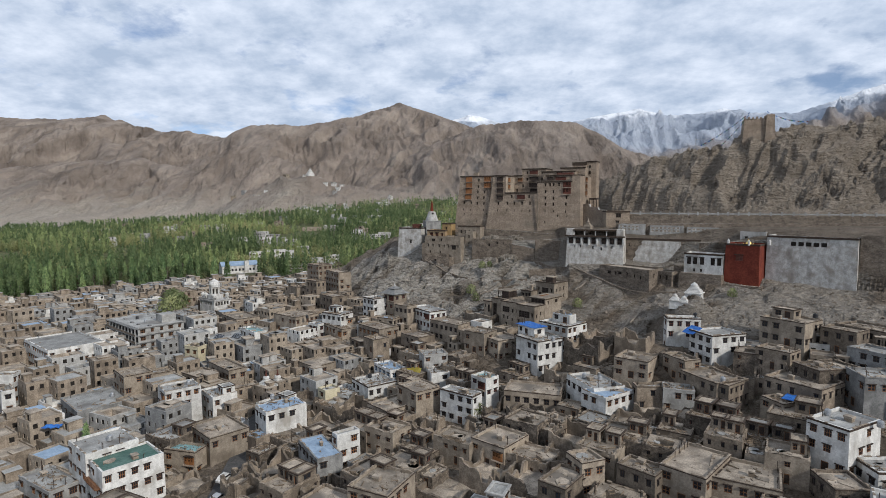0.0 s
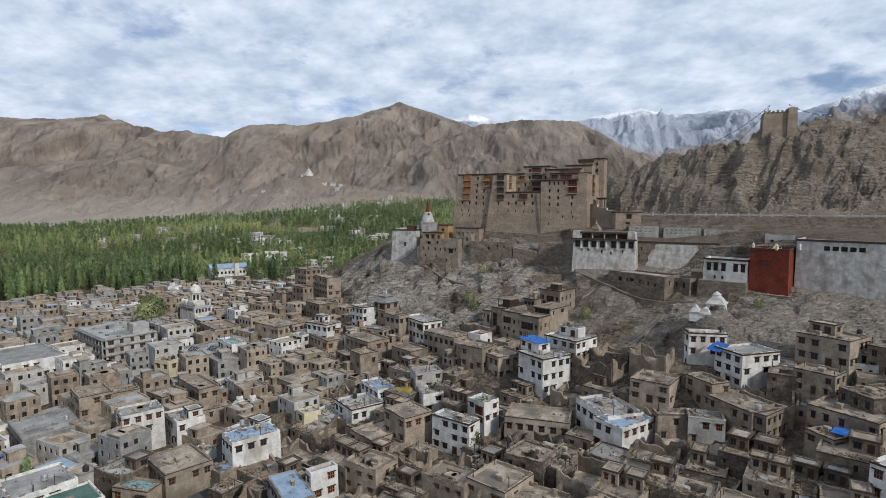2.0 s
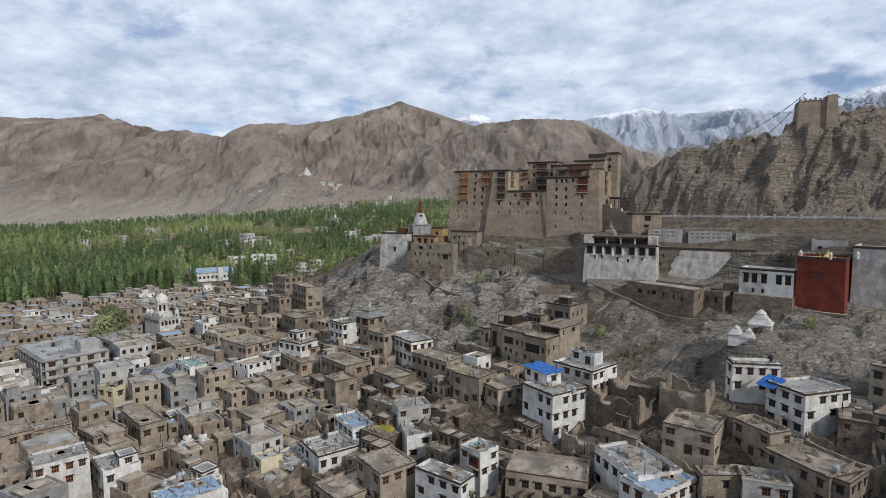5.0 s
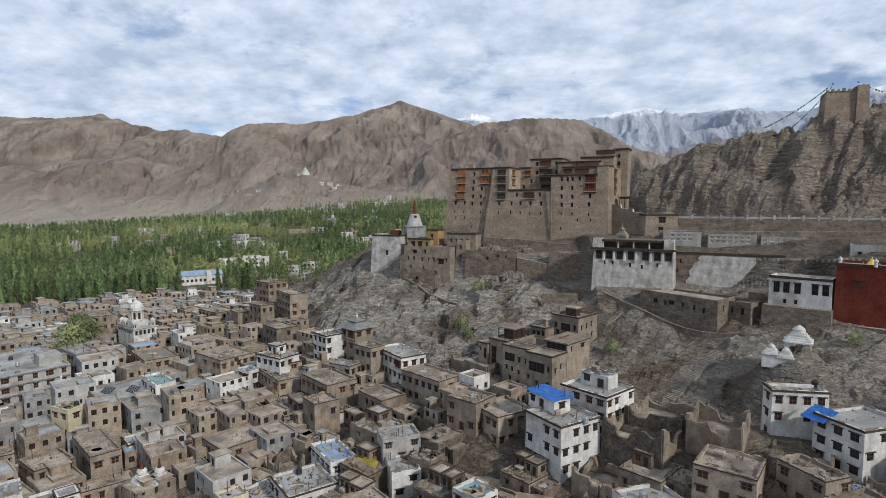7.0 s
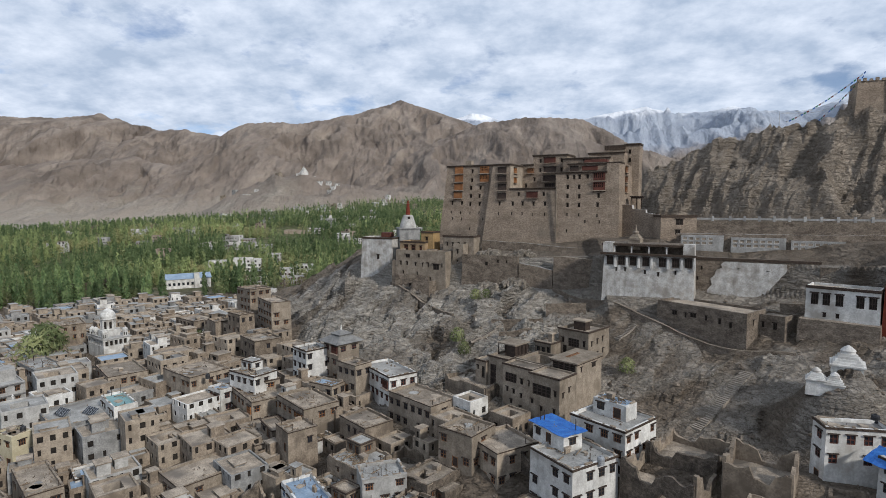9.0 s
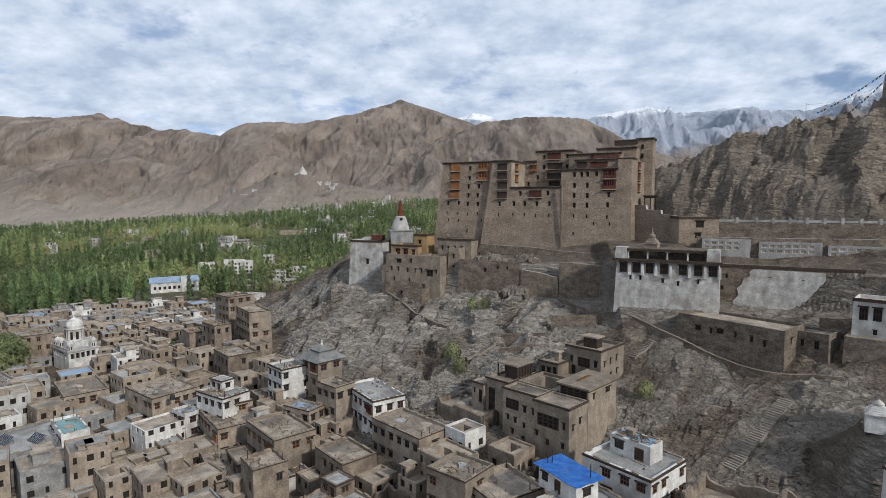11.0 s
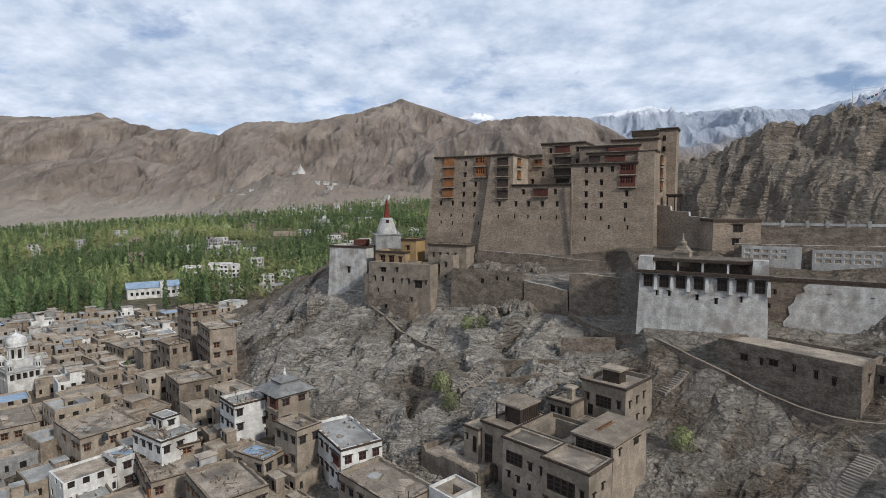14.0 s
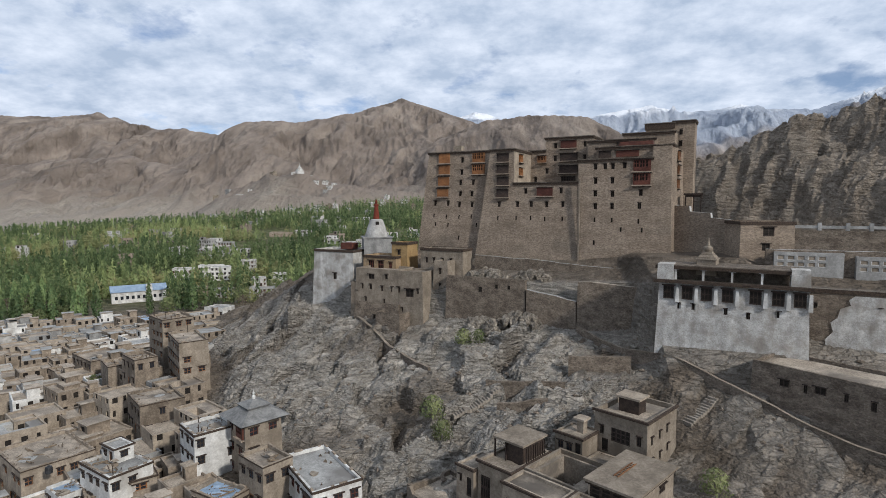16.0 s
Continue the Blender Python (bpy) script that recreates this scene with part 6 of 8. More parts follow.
house(-73.2, 118.6, -8, 8.6, 4.7, 5.5, "pale", roof_z=12.9, roof=TURQ, trim=ORANGEWOOD)
house(-114.7, 143.2, -36, 16.0, 14.0, 4, "grey", roof_z=14.1)
house(-109.6, 152.1, -39, 10.0, 8.0, 5.5, "pale", roof_z=19.6)
house(-56.2, 133.5, -44, 7.0, 11.0, 7, "white", roof_z=18.7, roof=BLUEMETAL, cornice=False, parapet=0.1, label='white house with a pale blue sheet-metal roof')
house(-40.2, 116.2, -51, 12.4, 5.9, 6.5, "grey", roof_z=16.1, roof=BLUEMETAL, cornice=False, parapet=0.1, label='grey house with a pale blue sheet-metal roof')
house(-35.1, 119.3, -46, 2.7, 6.0, 8.5, "whitewood", roof_z=18.2, floors=3, cornice=False, trim=ORANGEWOOD)
house(-13.7, 126.9, -61, 9.9, 8.3, 7, "white", roof_z=13.0, floors=2)
house(-22.2, 98.3, -20, 8.8, 10.2, 5.5, "pale", roof_z=18.3)
house(23.1, 140.9, -66, 12.9, 9.0, 7, "white", roof_z=25.1, cornice=False)
house(25.2, 135.1, -50, 7.6, 10.4, 6.5, "whitewood", roof_z=24.9, roof=BLUEMETAL, cornice=False, parapet=0.1)
house(61.5, 105.7, -56, 7.4, 10.7, 8.5, "whitewood", roof_z=30.6, floors=3, trim=WOOD, label='white three-storey house with brown timber windows')
house(65.5, 127.5, -52, 12.0, 10.3, 6, "mud", roof_z=31.1)
house(49.3, 135.1, -64, 11.2, 9.2, 7.5, "mud", roof_z=29.1)
house(52.2, 130.7, -49, 2.8, 9.0, 7.5, "mud", roof_z=29.1)
house(77.6, 123.7, -94, 8.0, 8.0, 7, "grey", roof_z=34.0, trim=WOOD)
house(35.0, 102.4, -38, 8.2, 13.2, 5.5, "pale", roof_z=23.1)
house(42.3, 99.5, -24, 11.3, 9.8, 5.5, "pale", roof_z=22.6)
house(64.6, 99.4, -85, 6.2, 6.3, 7, "white", roof_z=25.1)
house(56.2, 96.2, -88, 7.3, 6.3, 5.5, "dark", roof_z=23.6)
house(11.0, 99.6, -33, 5.6, 8.7, 5.5, "mud", roof_z=20.1)
house(15.6, 104.0, -63, 5.5, 5.3, 6.5, "pale", roof_z=22.1)
house(25.3, 101.2, -39, 7.4, 5.4, 5.5, "mud", roof_z=22.1)
house(-156.4, 180.8, -33, 26.6, 17.5, 9, "whitewood", roof_z=20.5, trim=ORANGEWOOD, floors=3, cornice=False, label='timber-fronted white building of three storeys')
house(73.0, 149.5, -52, 11.0, 9.0, 6, "pale", roof_z=40.2, trim=DARKWOOD, upper=1, label="weathered pale mud house with a columned roof terrace")
house(82.5, 143.5, -52, 8.0, 7.0, 5.5, "mud", roof_z=39.2, trim=DARKWOOD, label="small mud house joined to a larger pale one")
house(66.0, 140.5, -48, 8.0, 6.0, 4.5, "mud", roof_z=34.6)
house(84.0, 133.0, -60, 10.0, 7.0, 5.0, "grey", roof_z=36.6)
house(92.0, 149.4, -60, 12.0, 9.0, 5.5, "mud", roof_z=38.5)
house(71.7, 130.5, -72, 7.4, 11.3, 5.5, "dark", roof_z=33.5)
house(60.4, 123.4, -67, 5.7, 8.8, 4.5, "pale", roof_z=28.1)
house(-156.9, 253.8, -43, 13.7, 12.2, 5.5, "mud", roof_z=27.1, trim=ORANGEWOOD)
house(-108.2, 217.8, -41, 15.6, 9.9, 6, "pale", roof_z=23.1)
house(-82.2, 212.2, -31, 14.0, 11.4, 6.5, "pale", roof_z=25.6)
house(-107.0, 160.6, -44, 6.2, 7.9, 5.5, "pale", roof_z=17.2)
house(-92.4, 158.8, -29, 8.6, 7.4, 4.5, "mud", roof_z=17.7)
house(-78.4, 157.3, -44, 4.5, 9.5, 5.5, "mud", roof_z=14.6, trim=WOOD)
house(-87.7, 166.6, -38, 14.7, 5.9, 3.5, "pale", roof_z=18.0)
house(-82.7, 174.9, -42, 6.2, 7.6, 5.5, "whitewood", roof_z=16.0)
house(-27.6, 201.4, -49, 13.6, 7.6, 9.5, "white", roof_z=30.9, trim=REDWOOD, floors=3, label='white three-storey house with a red timber balcony')
house(-17.8, 189.6, -39, 13.6, 7.9, 6.5, "pale", roof_z=28.9, trim=DARKWOOD)
house(-44.1, 192.0, -42, 13.0, 8.7, 6.5, "pale", roof_z=26.2, trim=ORANGEWOOD, label='pale mud house with an orange timber corner window')
house(-59.6, 202.3, -45, 15.1, 10.4, 6, "pale", roof_z=23.9, trim=ORANGEWOOD, upper=1)
house(-37.1, 155.4, -48, 9.9, 9.5, 6.5, "white", roof_z=18.4, upper=0, roof=ROOFGREY, label='white two-storey house with black window frames')
house(-49.7, 152.3, -42, 4.4, 4.9, 5, "cream", roof_z=16.6, cornice=False, sides=(0,))
house(-22.2, 143.3, -46, 8.8, 8.0, 6.5, "pale", roof_z=21.5, parapet=0.2)
house(-29.0, 142.6, -41, 8.8, 10.9, 6, "pale", roof_z=16.6)
house(-10.6, 138.9, -31, 10.4, 4.5, 7.5, "white", roof_z=21.8, label='white two-storey house with black-framed windows')
house(-19.0, 158.3, -67, 7.1, 5.6, 4.5, "white", roof_z=21.1, sides=(1,), cornice=False)
house(-4.7, 144.8, -42, 5.6, 5.0, 4.5, "white", roof_z=24.1, roof=TURQ, trim=REDWOOD, cornice=False)
house(-34.2, 164.4, -50, 10.7, 5.8, 5.5, "white", roof_z=20.1, trim=BLUEMETAL, roof=BLUEMETAL, cornice=False)
house(8.1, 142.9, -11, 14.5, 9.0, 7, "pale", roof_z=21.9, trim=DARKWOOD)
house(34.3, 146.2, -32, 8.8, 8.7, 4.5, "pale", roof_z=30.1)
house(44.6, 143.4, -65, 7.9, 5.0, 5, "pale", roof_z=31.1)
house(35.3, 135.5, -84, 3.7, 8.0, 5.5, "mud", roof_z=26.1)
house(41.1, 133.8, -103, 5.0, 7.0, 5.5, "palegrey", roof_z=26.4)
house(49.0, 158.2, -93, 4.2, 9.0, 8.5, "white", roof_z=38.2, trim=REDWOOD)
house(55.8, 151.1, -67, 8.4, 10.9, 7.5, "white", roof_z=36.0)
house(-99.2, 194.1, -36, 15.8, 17.8, 7, "grey", roof_z=20.4, wide=0.9, cornice=False, label='grey two-storey building with solar panels on the roof')
house(-91.8, 194.8, -39, 11.5, 5.1, 3.0, "white", roof_z=22.9, roof=TURQ, cornice=False, dig=1.0)
house(-106.6, 181.1, -17, 6.5, 4.4, 6.5, "cream", roof_z=20.0, roof=ROOFGREY)
house(-58.3, 172.4, -36, 9.6, 12.5, 6, "pale", roof_z=18.6)
house(-53.2, 188.3, -49, 16.0, 7.9, 6, "mud", roof_z=20.1, upper=1)
house(-62.9, 205.0, -27, 9.8, 7.0, 6, "white", roof_z=27.9, upper=1, label='white house with black bands and a stepped upper room')
house(-39.6, 186.4, -42, 5.7, 4.5, 4, "white", roof_z=20.4)
house(-20.9, 164.0, -65, 5.8, 7.6, 4.5, "palegrey", roof_z=24.7, sides=(1,))
house(10.4, 160.3, -52, 9.6, 9.8, 9, "white", roof_z=31.2, upper=0, label='tall white house with a blue tarpaulin over its roof room')
house(17.9, 169.2, -43, 10.7, 9.7, 7.5, "whitewood", roof_z=33.8, upper=0, label='white house with black parapet bands and timber windows')
house(-6.9, 171.1, -33, 7.5, 7.3, 6, "pale", roof_z=30.1)
house(-0.7, 169.7, -52, 9.1, 9.0, 6, "pale", roof_z=28.6)
house(-42.3, 180.6, -45, 6.4, 6.3, 4.0, "mud", roof_z=24.7)
house(-28.9, 184.9, -42, 9.7, 7.2, 6, "mud", roof_z=25.1, sides=(0,))
house(-133.6, 218.2, -30, 13.7, 7.4, 6, "grey", roof_z=23.5)
house(-88.3, 259.9, -36, 9.4, 8.2, 10, "pale", roof_z=40.0)
house(-74.4, 244.6, -47, 13.0, 6.5, 10, "pale", roof_z=38.7, label='tall pale mud house on the rock edge')
house(-71.0, 227.3, -42, 10.5, 8.4, 6, "mud", roof_z=30.8)
house(-111.7, 262.8, -31, 12.9, 9.1, 5.5, "mud", roof_z=28.1)
house(-124.1, 265.1, -29, 7.9, 6.4, 4, "mud", roof_z=23.0)
house(-94.4, 246.9, -41, 7.2, 5.3, 5, "mud", roof_z=31.1, sides=())
house(-42.0, 199.3, -23, 7.3, 4.8, 5.5, "pale", roof_z=27.6, roof=BLUEMETAL, trim=DARKWOOD)
house(-70.6, 203.3, -30, 5.7, 4.0, 5.5, "white", roof_z=23.9, roof=BLUEMETAL, trim=REDWOOD, cornice=False)
house(-83.5, 240.3, -35, 7.9, 5.1, 6, "mud", roof_z=35.0)
house(-36.0, 201.7, -34, 6.8, 5.2, 6.5, "pale", roof_z=32.0, trim=DARKWOOD)


# ---- mud mansion on the cleft under the cliff ----
MANSION = thing("mansion", pose(9.9, 180.5, 0, 0, 0, -38), "large pale mud mansion round a sunken courtyard, with timber galleries", "house")


def wing(u0, v0, u1, v1, top, front=(), right=(), parapet=0.35, court=None, cornice=True, foot=22.0, wall=MUD2, roof=ROOF, name="wall"):
    """One wing of the mansion. front, right: openings (along, foot height, width, height, kind, timber)."""
    w, d, cx, cy = u1 - u0, v1 - v0, (u0 + u1) / 2, (v0 + v1) / 2
    lay = {0: [(u, u + ww, z - foot, z - foot + hh) for u, z, ww, hh, k, tb in front], 1: [(u, u + ww, z - foot, z - foot + hh) for u, z, ww, hh, k, tb in right]}
    storey_block(MANSION, w, d, foot, top - foot, wall, 0.008, lay, parapet, roof, 0.04, int(abs(u0 * 50 + v0)), name, cx, cy, court=court)
    for k, items in ((0, front), (1, right)):
        for u, z, ww, hh, kind, tb in items:
            window(MANSION, kind, tb, side_pose(k, w, d, cx, cy) @ pose(u, 0.14 + 0.008 * (z - foot), z), ww, hh, pane=VOID if kind != "casement" else GLASS)
    if cornice:
        t = 0.008 * (top - foot)
        for x0, y0, x1, y1 in ((u0 - 0.12, v0 - 0.12, u1 + 0.12, v0 + t + 0.05), (u1 - t - 0.05, v0 + t + 0.05, u1 + 0.12, v1)):
            bm = bmesh.new()
            box(bm, x0, y0, top + parapet - 0.28, x1, y1, top + parapet + 0.04)
            part("cornice", bm, BRUSH, MANSION)


D_, R_ = DARKWOOD, REDWOOD
wing(-6.6, -0.5, 0.5, 5.5, 36.3, [(0.7, 32.4, 4.4, 2.2, "grid", D_), (5.8, 32.9, 0.6, 1.2, "ladakhi", D_), (0.4, 30.4, 0.6, 1.0, "ladakhi", D_), (2.6, 29.4, 0.6, 1.0, "ladakhi", D_), (5.6, 29.6, 0.6, 1.0, "ladakhi", D_)],
     [(1.0, 32.6, 0.6, 1.1, "ladakhi", D_), (3.2, 33.2, 0.6, 1.1, "ladakhi", D_)])
wing(-14.4, 0.9, -6.62, 5.2, 36.3, [(0.6, 32.9, 3.0, 1.9, "grid", D_), (4.6, 33.0, 0.7, 1.2, "ladakhi", D_), (6.6, 33.0, 0.7, 1.2, "ladakhi", D_), (0.9, 30.8, 0.6, 1.0, "ladakhi", D_), (2.6, 30.6, 0.6, 1.0, "ladakhi", D_),
                                    (4.6, 30.2, 0.5, 0.9, "ladakhi", D_), (2.0, 28.4, 0.6, 1.0, "ladakhi", D_), (4.4, 27.6, 0.6, 1.0, "ladakhi", D_)])
wing(-14.4, 5.22, -5.62, 13.6, 36.2, court=(0.8, 6.0, 0.6, 7.2), cornice=False, parapet=0.6)
wing(-5.6, 5.52, 0.45, 15.5, 38.1, [(0.25, 36.35, 5.5, 1.6, "grid", D_)], [(1.6, 36.2, 0.6, 1.1, "ladakhi", D_), (6.0, 36.4, 1.6, 1.0, "triple", D_)], parapet=0.12)
wing(-15.5, 13.7, -11.0, 18.4, 38.6, [(0.5, 36.6, 0.9, 1.1, "casement", D_), (1.9, 36.6, 0.9, 1.1, "casement", D_), (3.3, 36.3, 0.9, 1.7, "plain", D_)], parapet=0.25)
wing(-10.9, 13.7, -4.2, 17.5, 36.1, cornice=False, parapet=0.1)
wing(-11.8, 17.62, -4.0, 27.0, 41.2, [(0.9, 38.6, 0.6, 1.2, "ladakhi", D_), (2.6, 38.0, 2.8, 1.9, "grid", D_), (6.3, 38.4, 0.7, 1.3, "ladakhi", D_), (1.2, 36.3, 1.0, 1.8, "plain", D_)],
     [(1.2, 38.4, 0.6, 1.2, "ladakhi", D_), (3.6, 38.6, 0.6, 1.2, "ladakhi", D_), (6.0, 38.8, 0.6, 1.2, "ladakhi", D_), (1.4, 35.6, 0.6, 1.1, "ladakhi", D_), (3.8, 35.8, 0.6, 1.1, "ladakhi", D_), (6.2, 36.2, 0.6, 1.1, "ladakhi", D_)], parapet=0.7)
wing(-20.0, 2.8, -14.42, 11.6, 36.5, [(0.6, 30.4, 1.6, 4.6, "grid", D_), (4.4, 33.4, 0.6, 1.2, "ladakhi", D_), (1.2, 27.4, 0.6, 1.0, "ladakhi", D_)])
wing(-23.2, 2.2, -20.02, 7.6, 35.3, [(0.5, 33.2, 0.5, 1.0, "ladakhi", D_), (1.9, 31.6, 0.9, 2.6, "plain", D_)], parapet=0.2)
wing(-11.6, -2.6, -10.2, 0.85, 27.6, cornice=False, parapet=0.05, roof=None)
wing(-5.2, -1.6, -4.0, -0.52, 26.6, cornice=False, parapet=0.05, roof=None)
for u0, v0, u1, v1, z, tb in ((-19.6, 5.6, -14.7, 11.0, 39.0, MUD2), (-10.2, 20.6, -6.6, 23.6, 43.2, MUD2), (-13.6, 15.4, -11.9, 17.2, 40.4, MUD2), (-5.9, 5.2, 0.75, 15.7, 38.25, MUD2)):
    bm = bmesh.new()
    box(bm, u0, v0, z, u1, v1, z + 0.28)
    part("roof_slab", bm, tb, MANSION)
    if z != 38.25:
        bm = bmesh.new()
        base = {39.0: 36.4, 43.2: 41.1, 40.4: 38.5}[z]
        box(bm, u0 + (1.9 if z == 39.0 else 0.4), v0 + 0.4, base, u1 - 0.3, v1 - 0.4, z)
        part("roof_pavilion", bm, D_ if z != 40.4 else MUD2, MANSION, "dark lattice room" if z != 40.4 else "")
for u, v in ((-19.4, 5.8), (-17.6, 5.8), (-19.4, 8.4), (-19.4, 10.8)):
    bm = bmesh.new()
    box(bm, u - 0.09, v - 0.09, 36.4, u + 0.09, v + 0.09, 39.0)
    part("post", bm, D_, MANSION)
for k in range(9):
    bm = bmesh.new()
    box(bm, -14.6 + 0.02, 6.1 + k * 0.5, 36.5, -14.5 + 0.02, 6.2 + k * 0.5, 38.9)
    part("lattice_bar", bm, D_, MANSION)
for o in (-3.6, -3.1):
    bm = bmesh.new()
    box(bm, o, 8.0, 38.56, o + 0.08, 12.6, 38.68)
    part("ladder_pole", bm, WOOD, MANSION)
for k in range(9):
    bm = bmesh.new()
    box(bm, -3.52, 8.2 + k * 0.5, 38.58, -3.08, 8.27 + k * 0.5, 38.65)
    part("ladder_rung", bm, WOOD, MANSION)
TOWN += [(9.9 + 0.788 * u + 0.616 * v, 180.5 - 0.616 * u + 0.788 * v, 6.5) for u, v in ((-3, 3), (-11, 4), (-10, 10), (-2, 11), (-8, 16), (-8, 23), (-18, 7))]

# ---- unfinished concrete block on the street ----
FRAMEB = thing("concrete_building", pose(-140.3, 203.7, 12.6, 0, 0, -34), "unfinished four-storey concrete building with dark open balconies", "building")


def concrete_building(w=27.6, d=16.9, floors=4, fh=2.75):
    lay, wins = {}, []
    for k in (0, 1, 3):
        L = w if k % 2 == 0 else d
        n = int(L / 3.0)
        for f in range(floors):
            for i in range(n):
                ww = 2.2 if (k != 1 or f == 0) else (1.1 if i % 3 else 1.8)
                hh = 2.1 if (k == 0 or f == 0) else 1.35
                u, z = (i + 0.5) * L / n, f * fh + (0.15 if hh > 2 else 0.85)
                lay.setdefault(k, []).append((u - ww / 2, u + ww / 2, 4 + z, 4 + z + hh))
                wins.append((k, u - ww / 2, z, ww, hh))
    storey_block(FRAMEB, w, d, -4, floors * fh + 4, PALEGREY, 0.0, lay, 0.25, ROOFGREY, 0.03, 5)
    for k, u, z, ww, hh in wins:
        window(FRAMEB, "triple" if hh < 2 else "plain", WOOD if hh < 2 else GREY, side_pose(k, w, d) @ pose(u, 0.26, z), ww, hh, pane=VOID)
    for f in range(1, floors + 1):
        bm = bmesh.new()
        box(bm, -w / 2 - 0.3, -d / 2 - 1.3, f * fh - 0.12, w / 2 + 0.35, -d / 2 - 0.01, f * fh + 0.12)
        part("balcony_slab", bm, GREY, FRAMEB)
        bm = bmesh.new()
        box(bm, w / 2 + 0.01, -d / 2, f * fh - 0.1, w / 2 + 0.4, d / 2, f * fh + 0.1)
        part("floor_band", bm, GREY, FRAMEB)
        if f < floors:
            bm = bmesh.new()
            box(bm, -w / 2 - 0.25, -d / 2 - 1.28, f * fh + 0.12, w / 2 + 0.3, -d / 2 - 1.16, f * fh + 0.85)
            part("balcony_parapet", bm, MUD, FRAMEB)
    for i in range(10):
        bm = bmesh.new()
        u = -w / 2 + i * w / 9
        box(bm, u - 0.17, -d / 2 - 1.27, -4, u + 0.17, -d / 2 - 0.95, floors * fh - 0.1)
        part("column", bm, PALEGREY, FRAMEB)
    bm = bmesh.new()
    box(bm, 4.0, 2.0, floors * fh, 9.5, 7.5, floors * fh + 3.0, taper=0.05)
    part("stair_house", bm, PALEGREY, FRAMEB)
    for i, (u, v) in enumerate(((-9, -5), (-3, 3), (0, -6), (11, -4), (-12, 5), (6, -6))):
        bm = bmesh.new()
        box(bm, u, v, floors * fh - 0.02, u + 1.6, v + 0.9, floors * fh + 0.5)
        part("roof_stub", bm, GREY, FRAMEB)


concrete_building()
TOWN += [(-140.3 + q * 0.83, 203.7 - q * 0.56, 9.0) for q in (-8, 0, 8)]

# ---- special buildings of the town ----
gurd = thing("gurdwara", pose(-136.5, 250.0, 17.6, 0, 0, -30) @ Matrix.Scale(0.86, 4), "white domed prayer hall with arcades and corner cupolas", "temple")
bm = bmesh.new()
low = [Vector((-7, -5, -3)), Vector((7, -5, -3)), Vector((7, 5, -3)), Vector((-7, 5, -3))]
top = [Vector((-7, -5, 7.6)), Vector((7, -5, 7.6)), Vector((7, 5, 7.6)), Vector((-7, 5, 7.6))]
for k in range(4):
    n = (k + 1) % 4
    W = (low[n] - low[k]).length
    pierced(bm, low[k], low[n], top[k], top[n], [(0.7 + 1.7 * j, 1.9 + 1.7 * j, 8.0, 10.0) for j in range(int((W - 0.6) / 1.7))], deep=0.8, back=1)
quad(bm, *top)
part("arcade", bm, [WHITE, VOID], gurd)
bm = bmesh.new()
box(bm, -7.4, -5.4, 7.6, 7.4, 5.4, 7.9)
for k in range(22):
    box(bm, -7.3 + k * 0.68, -5.35, 7.9, -7.0 + k * 0.68, -5.15, 8.7)
box(bm, -7.4, -5.4, 8.7, 7.4, -5.1, 8.9)
part("balustrade", bm, PALEGREY, gurd)


def cupola(name, x, y, r, z0, h, mat_):
    bm = bmesh.new()
    sides = 8
    ring = [Vector((r * math.cos(2 * math.pi * (k + 0.5) / sides), r * math.sin(2 * math.pi * (k + 0.5) / sides), 0)) for k in range(sides)]
    w = (ring[1] - ring[0]).length
    for k in range(sides):
        a, b = ring[k], ring[(k + 1) % sides]
        up = Vector((0, 0, h))
        pierced(bm, a, b, a + up, b + up, [(w * 0.25, w * 0.75, h * 0.15, h * 0.8)], deep=0.15 * r, back=1)
    bmesh.ops.remove_doubles(bm, verts=bm.verts, dist=0.001)
    part(name + "_drum", bm, [mat_, VOID], gurd, m=pose(x, y, z0))
    bm = bmesh.new()
    lathe(bm, [(r * 1.12, h), (r * 1.12, h + 0.08 * r), (r * 0.98, h + 0.1 * r), (r * 1.05, h + 0.5 * r), (r * 0.95, h + 0.9 * r), (r * 0.62, h + 1.25 * r), (r * 0.2, h + 1.5 * r),
               (r * 0.08, h + 1.6 * r), (r * 0.03, h + 2.0 * r)], 20)
    part(name, bm, mat_, gurd, m=pose(x, y, z0))


cupola("dome", -0.5, 0.0, 2.7, 10.1, 4.4, WHITE)
TOWN += [(-138.5, 249.0, 8.0), (-134.0, 241.0, 7.0), (-129.0, 234.0, 5.0)]
bm = bmesh.new()
box(bm, -3.4, -3.2, 7.8, 2.6, 3.2, 10.3)
part("upper_hall", bm, WHITE, gurd)
for x, y in ((-5.6, -3.8), (5.6, -3.8), (5.6, 3.8), (-3.4, -3.4)):
    cupola("corner_cupola", x, y, 1.0, 7.9, 2.0, WHITE)

pag = house(-49.0, 208.6, -40, 6.8, 7.0, 8.0, "white", roof_z=33.4, label="white house beside a hip-roofed tower")
pag = house(-41.6, 209.8, -38, 6.6, 6.6, 9.6, "pale", roof_z=35.3, cornice=False, trim=REDWOOD, parapet=0.1, label="tan tower house under a grey hipped roof")
bm = bmesh.new()
ring = [(-4.2, -4.2), (4.2, -4.2), (4.2, 4.2), (-4.2, 4.2)]
mid = [(x * 0.42, y * 0.42) for x, y in ring]
lo_ = [bm.verts.new((x, y, 9.7)) for x, y in ring]
m1 = [bm.verts.new((x, y, 11.1)) for x, y in mid]
m2 = [bm.verts.new((x * 1.15, y * 1.15, 11.5)) for x, y in mid]
tip = bm.verts.new((0, 0, 12.4))
